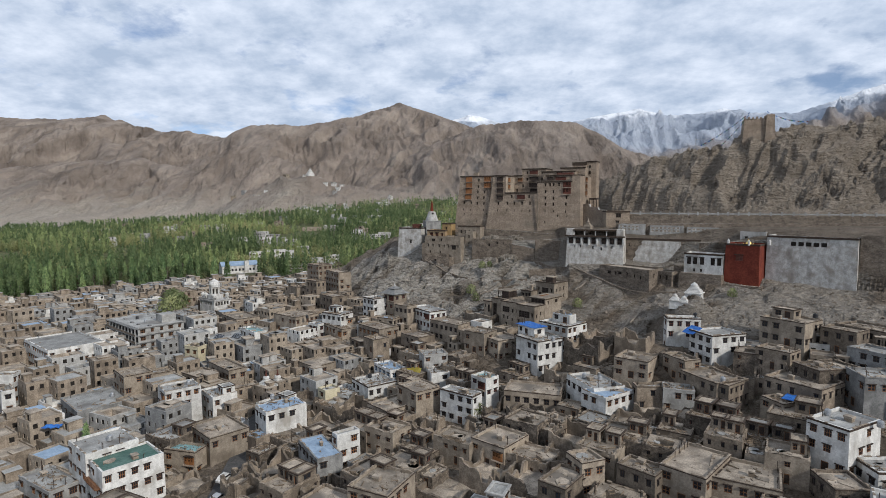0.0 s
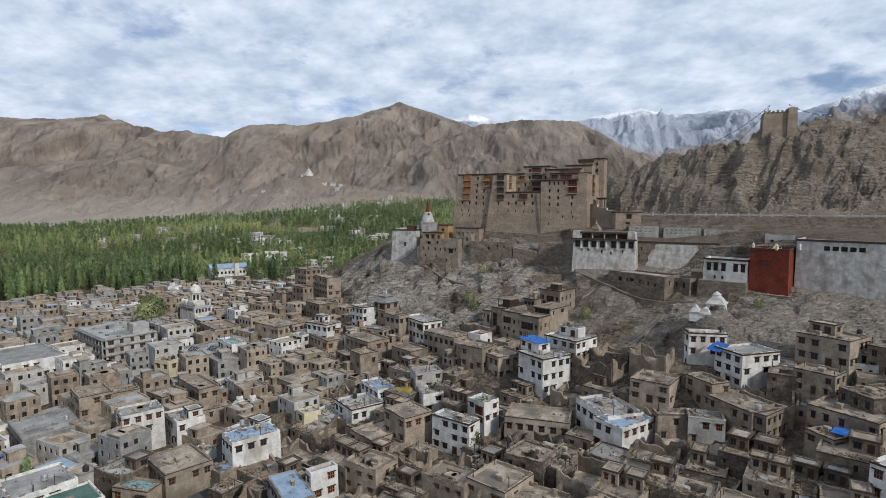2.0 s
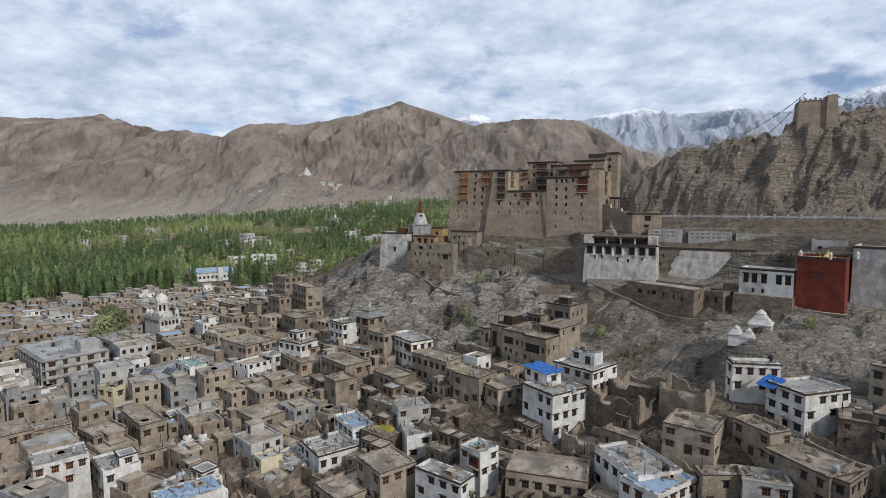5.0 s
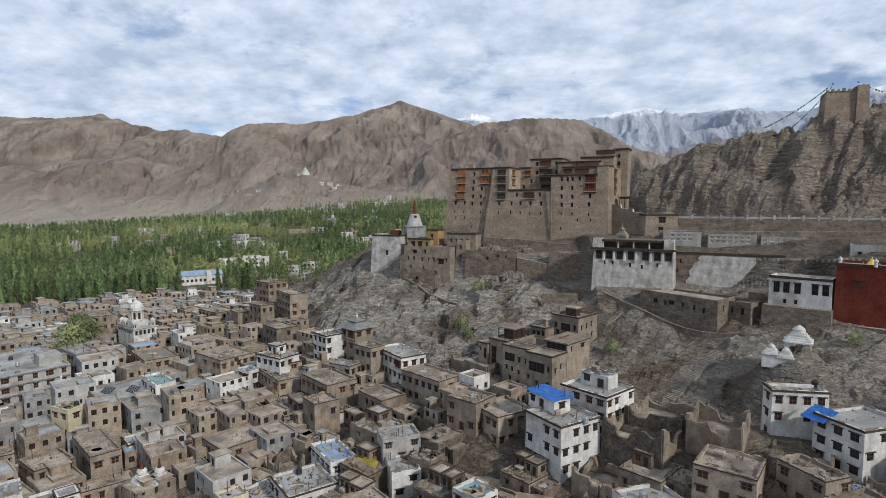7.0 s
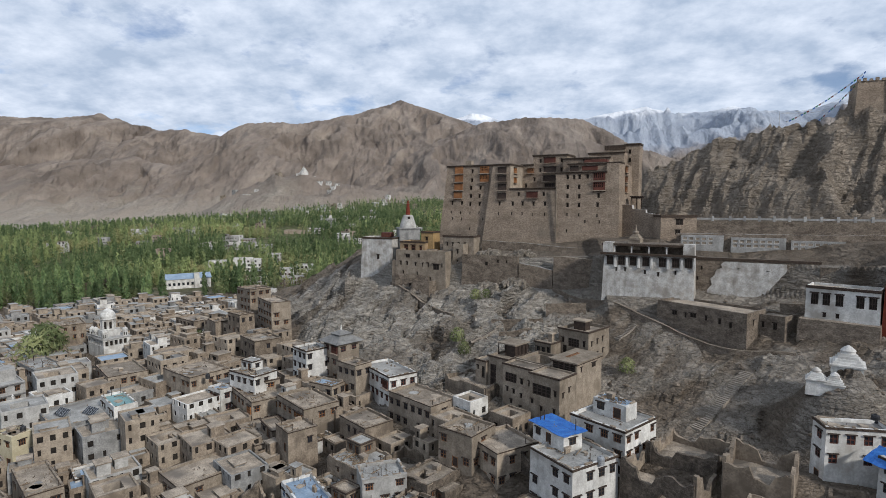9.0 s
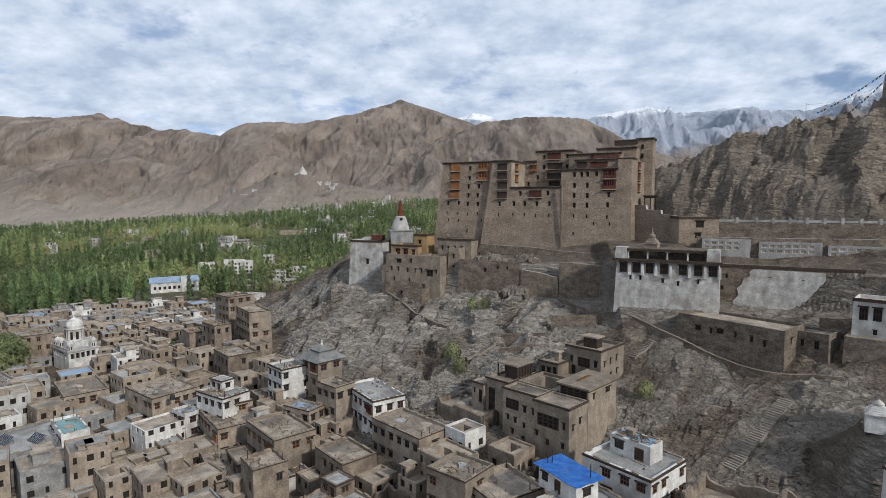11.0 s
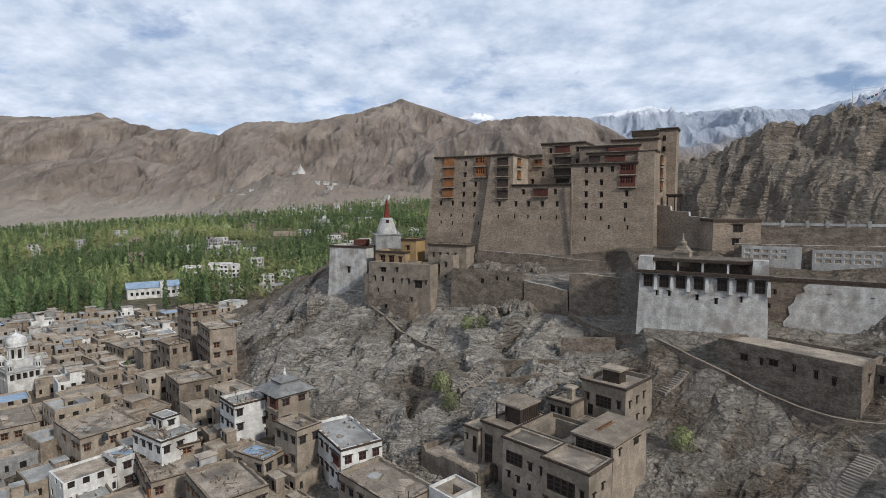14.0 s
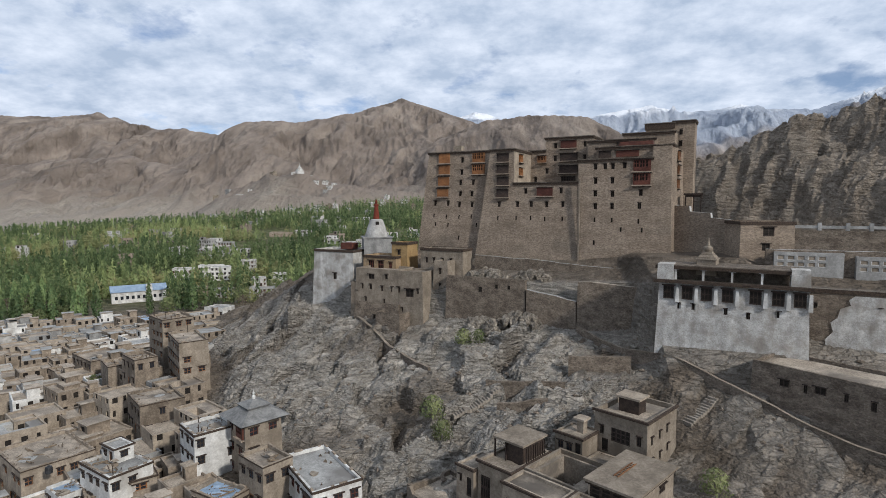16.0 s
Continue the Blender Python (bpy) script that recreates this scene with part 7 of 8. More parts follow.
for k in range(4):
    n = (k + 1) % 4
    bm.faces.new((lo_[k], lo_[n], m1[n], m1[k]))
    bm.faces.new((m1[k], m1[n], m2[n], m2[k]))
    bm.faces.new((m2[k], m2[n], tip))
bm.faces.new(lo_[::-1])
part("hip_roof", bm, GREY, pag, "grey hipped roof")
bm = bmesh.new()
lathe(bm, [(0.25, 12.2), (0.3, 12.7), (0.12, 12.9), (0.2, 13.2), (0.02, 13.8)], 10)
part("finial", bm, WHITE, pag)

hall = thing("long_hall", pose(-201.0, 404.0, height(-201, 404), 0, 0, 40), "long white hall with a pale blue gabled metal roof", "hall")
bm = bmesh.new()
lo4 = [Vector((-13, -5, -3)), Vector((13, -5, -3)), Vector((13, 5, -3)), Vector((-13, 5, -3))]
hi4 = [Vector((p.x, p.y, 6.2)) for p in lo4]
for k in range(4):
    n = (k + 1) % 4
    pierced(bm, lo4[k], lo4[n], hi4[k], hi4[n], [(1.5 + 2.6 * j, 2.9 + 2.6 * j, 5.0, 6.8) for j in range(9)] if k == 0 else [], deep=0.3, back=1)
part("wall", bm, [WHITE, GLASS], hall)
bm = bmesh.new()
quad(bm, (-13.6, -5.6, 6.0), (13.6, -5.6, 6.0), (13.6, 0, 9.0), (-13.6, 0, 9.0))
quad(bm, (13.6, 5.6, 6.0), (-13.6, 5.6, 6.0), (-13.6, 0, 9.0), (13.6, 0, 9.0))
part("roof", bm, BLUEMETAL, hall)
bm = bmesh.new()
bm.faces.new([bm.verts.new(p) for p in ((-13, -5, 6.2), (-13, 0, 8.7), (-13, 5, 6.2))])
bm.faces.new([bm.verts.new(p) for p in ((13, 5, 6.2), (13, 0, 8.7), (13, -5, 6.2))])
part("gable", bm, WHITE, hall)
bm = bmesh.new()
box(bm, 3.2, -6.0, -2, 6.2, -4.0, 9.4)
part("gable_tower", bm, WHITE, hall)

# hill-top stupa across the valley
far_z = height(-504, 1424)
fs = thing("hilltop_stupa", pose(-504.0, 1422.0, far_z - 1.0, 0, 0, 0) @ Matrix.Scale(0.82, 4), "distant white domed stupa on a bare hilltop", "stupa")
bm = bmesh.new()
lathe(bm, [(13, -6), (13, 2), (11, 2.2), (11, 5.5), (8.5, 5.8), (8.5, 9)], 20)
part("terrace", bm, WHITE, fs)
bm = bmesh.new()
lathe(bm, [(5.6, 9), (5.9, 11.5), (4.8, 14), (2.4, 15.5), (1.2, 16), (0.9, 20), (0.2, 25)], 20)
part("dome", bm, WHITE, fs)
for k, (dx, dy, w, d, h) in enumerate(((34, 4, 16, 9, 6), (56, 12, 14, 9, 5), (-16, -6, 10, 8, 4), (78, 10, 12, 8, 4))):
    house(-500 + dx, 1420 + dy, 8 * k, w, d, h, "white", group="distant houses", dig=10)

# ---- trees ----
LEAF = mat("poplar_leaves", (0.0791, 0.131, 0.0538), (0.23, 0.292, 0.123), 0.14, rough=0.7, bump=0.0, fine=8, tint=0.42)
LEAF2 = mat("willow_leaves", (0.106, 0.134, 0.0534), (0.259, 0.271, 0.126), 0.14, rough=0.7, bump=0.0, fine=8, tint=0.25)
DRYTWIG = mat("bare_twigs", (0.092, 0.068, 0.0496), (0.192, 0.148, 0.112), 0.8, rough=0.9, bump=0.0, tint=0.15)
BARK = mat("pale_bark", (0.128, 0.112, 0.092), (0.256, 0.232, 0.2), 2.0, rough=0.9, bump=0.3)


def leaf_shades(m, yellow):
    """Vary a foliage material clump by clump, and tree by tree where a grove carries a tone."""
    nt = m.node_tree
    bsdf = nt.nodes["Principled BSDF"]
    src = bsdf.inputs["Base Color"].links[0].from_socket
    g = nt.nodes.new("ShaderNodeNewGeometry")
    r = nt.nodes.new("ShaderNodeMapRange")
    r.inputs["To Min"].default_value, r.inputs["To Max"].default_value = 0.86, 1.14
    nt.links.new(g.outputs["Random Per Island"], r.inputs["Value"])
    x = nt.nodes.new("ShaderNodeMix")
    x.data_type, x.blend_type = "RGBA", "MULTIPLY"
    x.inputs["Factor"].default_value = 1.0
    nt.links.new(src, x.inputs["A"])
    nt.links.new(r.outputs[0], x.inputs["B"])
    at = nt.nodes.new("ShaderNodeAttribute")
    at.attribute_name = "tone"
    y = nt.nodes.new("ShaderNodeMix")
    y.data_type = "RGBA"
    y.inputs["B"].default_value = (*yellow, 1)
    nt.links.new(at.outputs["Fac"], y.inputs["Factor"])
    nt.links.new(x.outputs["Result"], y.inputs["A"])
    nt.links.new(y.outputs["Result"], bsdf.inputs["Base Color"])
    thin = nt.nodes.new("ShaderNodeBsdfTranslucent")              # light shines through the leaves
    nt.links.new(y.outputs["Result"], thin.inputs["Color"])
    both = nt.nodes.new("ShaderNodeMixShader")
    both.inputs[0].default_value = 0.4
    nt.links.new(bsdf.outputs[0], both.inputs[1])
    nt.links.new(thin.outputs[0], both.inputs[2])
    nt.links.new(both.outputs[0], nt.nodes["Material Output"].inputs["Surface"])


leaf_shades(LEAF, (0.32, 0.37, 0.15))
leaf_shades(LEAF2, (0.33, 0.31, 0.14))
leaf_shades(DRYTWIG, (0.28, 0.22, 0.17))


def leaf_cloud(rs, n, h, wide, size, shape="poplar", base=0.08):
    """n leaf clumps (triangles) hung round a crown of height h and half-width wide, most of them facing outwards."""
    f = rs.uniform(base, 1.0, n)
    if shape == "poplar":
        prof = np.sin(np.pi * np.clip(0.10 + 0.86 * f, 0, 1)) ** 0.65 * (1.12 - 0.55 * f)
    else:
        prof = np.sin(np.pi * np.clip(0.12 + 0.84 * f, 0, 1)) ** 0.6
    ang = rs.uniform(0, 2 * np.pi, n)
    lobes = 1 + 0.22 * np.sin(ang * 3 + rs.uniform(0, 6)) * np.sin(f * 9 + rs.uniform(0, 6))
    rad = wide * prof * lobes * rs.uniform(0.62, 1.1, n)
    c = np.stack([rad * np.cos(ang), rad * np.sin(ang), f * h], -1)
    rise = (0.35 if shape == "poplar" else (f - 0.45) * 2.2) + rs.normal(size=n) * 0.3
    face = ang + rs.normal(size=n) * 0.4
    across = np.stack([-np.sin(face), np.cos(face), 0 * f], -1)
    up = np.stack([-np.cos(face) * rise, -np.sin(face) * rise, 1 + 0 * f], -1)
    up /= np.linalg.norm(up, axis=1)[:, None]
    k = rs.normal(size=(n, 3, 2)) * size * rs.uniform(0.7, 1.35, (n, 1, 1))
    return c[:, None, :] + k[:, :, :1] * across[:, None, :] + k[:, :, 1:] * up[:, None, :] * (1.5 if shape == "poplar" else 1.0)


def cloud_mesh(name, tris, tones=None):
    me = bpy.data.meshes.new(name)
    n = len(tris)
    me.vertices.add(n * 3)
    me.vertices.foreach_set("co", tris.reshape(-1).astype(np.float32))
    me.loops.add(n * 3)
    me.loops.foreach_set("vertex_index", np.arange(n * 3))
    me.polygons.add(n)
    me.polygons.foreach_set("loop_start", np.arange(0, n * 3, 3))
    me.polygons.foreach_set("loop_total", np.full(n, 3))
    me.update()
    if tones is not None:
        tone = me.attributes.new("tone", "FLOAT", "POINT")
        tone.data.foreach_set("value", np.repeat(tones, 3).astype(np.float32))
    return me


def trunk_mesh(h, r0, limbs, seed):
    rr = random.Random(seed)
    bm = bmesh.new()

    def limb(p, q, ra, rb):
        d = (q - p).normalized()
        s = d.orthogonal().normalized()
        t = d.cross(s)
        a = [bm.verts.new(p + (s * math.cos(k) + t * math.sin(k)) * ra) for k in (0, 1.26, 2.51, 3.77, 5.03)]
        b = [bm.verts.new(q + (s * math.cos(k) + t * math.sin(k)) * rb) for k in (0, 1.26, 2.51, 3.77, 5.03)]
        for k in range(5):
            bm.faces.new((a[k], a[(k + 1) % 5], b[(k + 1) % 5], b[k]))

    limb(Vector((0, 0, -1)), Vector((rr.uniform(-.2, .2), rr.uniform(-.2, .2), h * 0.55)), r0, r0 * 0.55)
    limb(Vector((0, 0, h * 0.54)), Vector((0, 0, h * 0.93)), r0 * 0.5, r0 * 0.12)
    for k in range(limbs):
        z = h * rr.uniform(0.18, 0.7)
        a = rr.uniform(0, 6.28)
        l = h * rr.uniform(0.1, 0.2)
        limb(Vector((0, 0, z)), Vector((math.cos(a) * l * 0.5, math.sin(a) * l * 0.5, z + l)), r0 * 0.35, r0 * 0.08)
    me = bpy.data.meshes.new("trunk")
    bm.to_mesh(me)
    bm.free()
    me.materials.append(BARK)
    return me


def tree_kind(label, category, h, wide, n, size, shape, leaf, seed, base):
    rs = np.random.RandomState(seed)
    root = thing("tree", pose(0, 0, 0), label, category, "trees of the valley")
    t = new("trunk", trunk_mesh(h, 0.22 if shape == "poplar" else 0.3, 6, seed))
    t.parent = root
    me = cloud_mesh("crown", leaf_cloud(rs, n, h, wide, size, shape, base))
    me.materials.append(leaf)
    c = new("crown", me)
    c.parent = root
    return root


PROTO = [tree_kind("slender green poplar in the valley grove", "poplar", 15, 1.9, 760, 0.44, "poplar", LEAF, 1, 0.06),
         tree_kind("tall slender green poplar in the valley grove", "poplar", 19, 2.2, 900, 0.46, "poplar", LEAF, 2, 0.06),
         tree_kind("young green poplar in the valley grove", "poplar", 12, 1.7, 620, 0.42, "poplar", LEAF, 3, 0.05),
         tree_kind("spreading olive-green willow with dense leaves", "willow", 8, 3.6, 800, 0.40, "willow", LEAF2, 4, 0.15),
         tree_kind("leafless brown brushy tree at the grove edge", "tree", 8, 3.4, 800, 0.24, "willow", DRYTWIG, 5, 0.1)]


def plant(k, x, y, s=1.0, turn=0.0, z=None):
    ob = copy_thing(PROTO[k], pose(x, y, height(x, y) if z is None else z, 0, 0, turn))
    ob.scale = (s, s, s)
    return ob


FAR_HOUSES = []


def in_valley(x, y):
    return y > np.interp(x, [-420, -245, -200, -152, -100, -60], [215, 298, 335, 366, 356, 345])


VALLEY = [(-217, 472, 13, 9, 7, "whitewood", 20), (-191, 474, 13, 9, 8.5, "white", 22), (-186, 502, 10, 9, 8.5, "whitewood", 12), (-205, 486, 16, 8, 7, "white", 18), (-157, 456, 9, 8, 5, "whitewood", 30),
          (-147, 466, 11, 8, 6, "white", 10), (-250, 556, 9, 9, 8.5, "palegrey", 15), (-232, 566, 12, 9, 7, "white", 8), (-218, 560, 8, 8, 8, "white", 0), (-340, 628, 34, 12, 5, "mud", 16), (-359, 592, 14, 10, 6.5, "palegrey", 15),
          (-293, 521, 12, 10, 8.5, "pale", 20), (-284, 578, 11, 8, 5, "white", 10), (-264, 618, 13, 9, 6, "palegrey", 5), (-216, 760, 14, 10, 8, "white", 0), (-230, 726, 18, 10, 6, "whitewood", 6), (-204, 880, 20, 10, 8, "white", 4),
          (-255, 722, 24, 10, 4, "pale", 8), (-150, 640, 30, 10, 4.5, "white", 6), (-175, 655, 12, 9, 8, "white", 2), (-472, 660, 16, 10, 5, "cream", 18), (-546, 690, 22, 10, 5, "pale", 14), (-161, 420, 10, 8, 4.5, "palegrey", 10),
          (-140, 425, 14, 8, 4.5, "palegrey", 25), (-178, 428, 11, 8, 4, "pale", 5), (-128, 356, 10, 8, 4, "white", -10), (-105, 350, 9, 8, 4.5, "palegrey", -20)]


def valley_houses():
    r = random.Random(5)
    for x, y, w, d, h, lk, turn in VALLEY:
        house(x, y, turn, w, d, h, lk, cornice=False, group="valley houses", label=f"{'white' if 'white' in lk else 'pale'} flat-roofed house among the poplars")
        FAR_HOUSES.append((x, y, max(w, d) * 0.62 + 3))
    FAR_HOUSES.extend([(-201, 404, 17), (-185, 385, 14), (-206, 388, 16), (-194, 372, 14), (-180, 364, 11), (-188, 378, 13)])
    bm = bmesh.new()
    for k in range(150):
        y = 560 + 900 * r.random() ** 1.2
        x = -r.uniform(0.02, 0.75) * y - 40
        w = r.uniform(8, 15)
        if k > 95:                                          # hamlets beyond the groves
            x = -r.uniform(520, 1250)
            y = float(grove_end(np.array([x]))[0]) + r.uniform(15, 90)
        far_block(bm, x, y, r.uniform(-30, 30), w, r.uniform(8, 11), r.choice((6, 8, 9)), r.choice((2, 2, 2, 4, 1)), r)
        FAR_HOUSES.append((x, y, w * 0.8))
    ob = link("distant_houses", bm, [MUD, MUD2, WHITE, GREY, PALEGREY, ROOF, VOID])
    tagged(ob, "distant pale houses scattered among the valley poplars", "houses", kind="stuff")


valley_houses()


def forest():
    r = random.Random(21)
    near, far = [], []
    y = 225.0
    while y < 1530:
        step = 5.4 if y < 520 else 5.4 + (y - 520) * 0.0056
        x = -0.86 * y - 90
        while x < 0.06 * y - 30:
            px, py = x + r.uniform(-0.5, 0.5) * step, y + r.uniform(-0.5, 0.5) * step
            x += step
            if not in_valley(px, py) or py > float(grove_end(px)) + r.uniform(-60, 20):
                continue
            dens = float(fbm(np.array([px / 60.0]), np.array([py / 34.0]), 88, 3)[0])
            if dens < (0.49 if py > 600 else 0.455) + r.uniform(-0.03, 0.03):
                continue
            if any((px - a) ** 2 + (py - b) ** 2 < c * c or (b < 640 and b - 22 < py < b and abs(px - a * (1 - (b - py) / (b - 125))) < c * 0.7) for a, b, c in FAR_HOUSES):
                continue
            (near if py < 470 and len(near) < 900 else far).append((px, py))
        y += step
    pts = np.array(near + far)
    gz = ground_z(pts[:, 0], pts[:, 1])
    rk_ = rocky(pts[:, 0], pts[:, 1])
    keep = (rk_ < 0.3) & (gz - town_z(pts[:, 0], pts[:, 1]) < 12)
    pts, gz = pts[keep], gz[keep]
    order = np.argsort(pts[:, 1] + 0.25 * np.abs(pts[:, 0]))
    pts, gz = pts[order], gz[order]
    for k in range(min(280, len(pts))):
        kind = r.choices((0, 1, 2, 3, 4), (5, 5, 3, 1.6, 0.5))[0]
        plant(kind, pts[k][0], pts[k][1], r.uniform(0.75, 1.12), r.uniform(0, 360), gz[k])
    rs = np.random.RandomState(9)
    rest, rz = pts[280:], gz[280:]
    zone = fbm(rest[:, 0] / 95, rest[:, 1] / 60, 97, 3)
    tris, tris2, tone, tone2 = [], [], [], []
    for (x, y), z, q in zip(rest, rz, zone):
        n = 120 if y < 650 else (70 if y < 950 else 42)
        shade_ = float(np.clip((q - 0.45) * 2.6 + rs.normal() * 0.3, 0, 1))
        if rs.rand() < 0.66 + 0.9 * (0.5 - q):
            h = rs.uniform(10, 19)
            t = leaf_cloud(rs, n, h, rs.uniform(1.2, 2.1), 0.56 if y < 650 else 0.78)
            tris.append(t + np.array([x, y, z]))
            tone.append(np.full(n, shade_))
        else:
            t = leaf_cloud(rs, n, rs.uniform(6, 12), rs.uniform(2.4, 4.2), 0.85, "willow")
            tris2.append(t + np.array([x, y, z]))
            tone2.append(np.full(n, shade_))
    for name, tt, tn, leaf, lab in (("poplar_grove", tris, tone, LEAF, "dense grove of green poplars filling the valley"), ("willow_grove", tris2, tone2, LEAF2, "rounded willows scattered through the valley grove")):
        me = cloud_mesh(name, np.concatenate(tt), np.concatenate(tn))
        me.materials.append(leaf)
        tagged(new(name, me), lab, "trees", kind="stuff")
    print("trees", len(pts))


forest()
r5 = random.Random(77)
for x, y, s in ((-118, 358, 0.9), (-110, 362, 1.0), (-205, 345, 1.0), (-212, 348, 1.2), (-220, 343, 1.1), (-227, 338, 1.2), (-216, 352, 1.2)):
    plant(4, x, y, s * 1.25, r5.uniform(0, 360))
for k, x, y, s, z in ((3, -147, 236, 1.5, None), (3, -152, 241, 1.6, None), (3, -146, 229, 1.45, None), (3, -7.0, 137.5, 0.62, 15.5), (0, -101, 122, 0.62, None), (3, -75, 228, 0.5, None), (3, -104, 251, 0.5, None),
                      (3, -117, 262, 0.55, None), (3, -9.0, 230.6, 0.42, None), (3, -6.0, 229.6, 0.35, None), (3, -12.5, 213, 0.5, None), (3, -10.5, 210, 0.45, None), (3, 58.0, 152, 0.5, None), (3, 70, 179, 0.4, None), (3, 25.5, 195.5, 0.45, None),
                      (3, -90, 232, 0.5, None), (3, -140, 255, 0.6, None), (3, -98, 262, 0.5, None)):
    plant(k, x, y, s, r5.uniform(0, 360), z)
for p in PROTO:
    for c in list(p.children):
        bpy.data.objects.remove(c)
    bpy.data.objects.remove(p)

# ---- footpath stairs on the slope ----
stone_stairs(-9.4, 214.6, -1.9, 217.9, 18, 1.9, "crooked flight of stone steps on the rock")
stone_stairs(25.4, 207.0, 30.2, 210.4, 12, 1.6, "short flight of stone steps beside the path")
stone_stairs(34.6, 179.9, 47.3, 189.2, 34, 2.4, "long flight of stone steps up the dusty slope")

# ---- town fill ----


def clear(x, y, rad):
    return all((x - a) ** 2 + (y - b) ** 2 > (rad + c) ** 2 for a, b, c in TOWN)


def in_town(px, py):
    if abs(px + 8) > 40 + 0.92 * py or px > 0.72 * py + 8 or py < 70:
        return False
    if px > 60 and py > 158 or py > 350 + 0.1 * px:
        return False
    edge = np.interp(px, [-300, -245, -200, -150, -120, -95, -70, -40, -15, 0, 25, 50], [262, 290, 326, 352, 340, 290, 238, 208, 192, 188, 172, 152])
    return py < edge


def pick_lots(step, small, seed, keep, close):
    r = random.Random(seed)
    lots = []
    y = 70.0
    while y < 350:
        x = -330.0
        while x < 100:
            px, py = x + r.uniform(-0.4, 0.4) * step, y + r.uniform(-0.4, 0.4) * step
            x += step
            w, d = r.uniform(*small), r.uniform(*small)
            if not in_town(px, py) or not clear(px, py, close * max(w, d)) or r.random() > keep:
                continue
            TOWN.append((px, py, min(w, d) * 0.5))
            lots.append((px, py, w, d, r.random()))
        y += step
    return lots


def ruin(x, y, turn, w, d, h, seed, label="roofless mud-brick ruin with broken walls"):
    """A roofless mud house: broken walls round a rubble floor."""
    r = random.Random(seed)
    root = thing("ruined_house", pose(x, y, height(x, y), 0, 0, turn), label, "ruin", "ruined houses")
    corners = [(-w / 2, -d / 2), (w / 2, -d / 2), (w / 2, d / 2), (-w / 2, d / 2)]
    for k in range(4):
        (x0, y0), (x1, y1) = corners[k], corners[(k + 1) % 4]
        n = max(8, int(math.hypot(x1 - x0, y1 - y0) / 0.6))
        nx_, ny_ = (y1 - y0), -(x1 - x0)
        l = math.hypot(nx_, ny_)
        nx_, ny_ = nx_ / l * 0.25, ny_ / l * 0.25
        bm = bmesh.new()
        rows = []
        # the tops stand whole in places and slump in others
        tops = [r.uniform(0.45, 1.05) for i in range(n + 1)]
        for q in range(3):
            tops = [(tops[max(0, i - 1)] + 2 * tops[i] + tops[min(n, i + 1)]) / 4 for i in range(n + 1)]
        gap, wide_ = r.uniform(0.2, 0.8) * n, r.uniform(0.08, 0.2) * n
        for i in range(n + 1):
            f = i / n
            px, py = x0 + (x1 - x0) * f, y0 + (y1 - y0) * f
            t = h * tops[i] * (1.15 if i in (0, 1, n - 1, n) else 1.0) * (0.55 if abs(i - gap) < wide_ else 1.0) + r.uniform(-0.09, 0.09)
            rows.append([bm.verts.new((px + nx_, py + ny_, -4)), bm.verts.new((px + nx_, py + ny_, t)), bm.verts.new((px - nx_, py - ny_, t + r.uniform(-0.1, 0.1))), bm.verts.new((px - nx_, py - ny_, -4))])
        for a, b in zip(rows, rows[1:]):
            for i in range(3):
                bm.faces.new((a[i], b[i], b[i + 1], a[i + 1]))
        bm.faces.new(rows[0][::-1])
        bm.faces.new(rows[-1])
        part("broken_wall", bm, r.choice((MUD, MUDDARK, MUD)), root)
    bm = bmesh.new()
    flat_roof(bm, -w / 2, -d / 2, w / 2, d / 2, h * r.uniform(0.05, 0.45), 7, 0.35, seed)
    part("rubble_floor", bm, ROOF, root)
    TOWN.append((x, y, min(w, d) / 2))


ruin(24.0, 158.2, -41, 11.0, 7.5, 32.2 - height(24.0, 158.2), 61, "roofless stone house with broken wall tops on the slope")
ruin(-5.5, 159.0, -48, 12.0, 8.0, 3.4, 62, "large collapsed mud house round an open yard")
ruin(-18.0, 174.5, -36, 9.5, 6.5, 3.8, 63, "roofless mud house with tall broken walls")
ruin(-6.5, 196.8, -40, 12.0, 8.0, 31.5 - height(-6.5, 196.8), 64, "tall curved mud ruin against the rock")


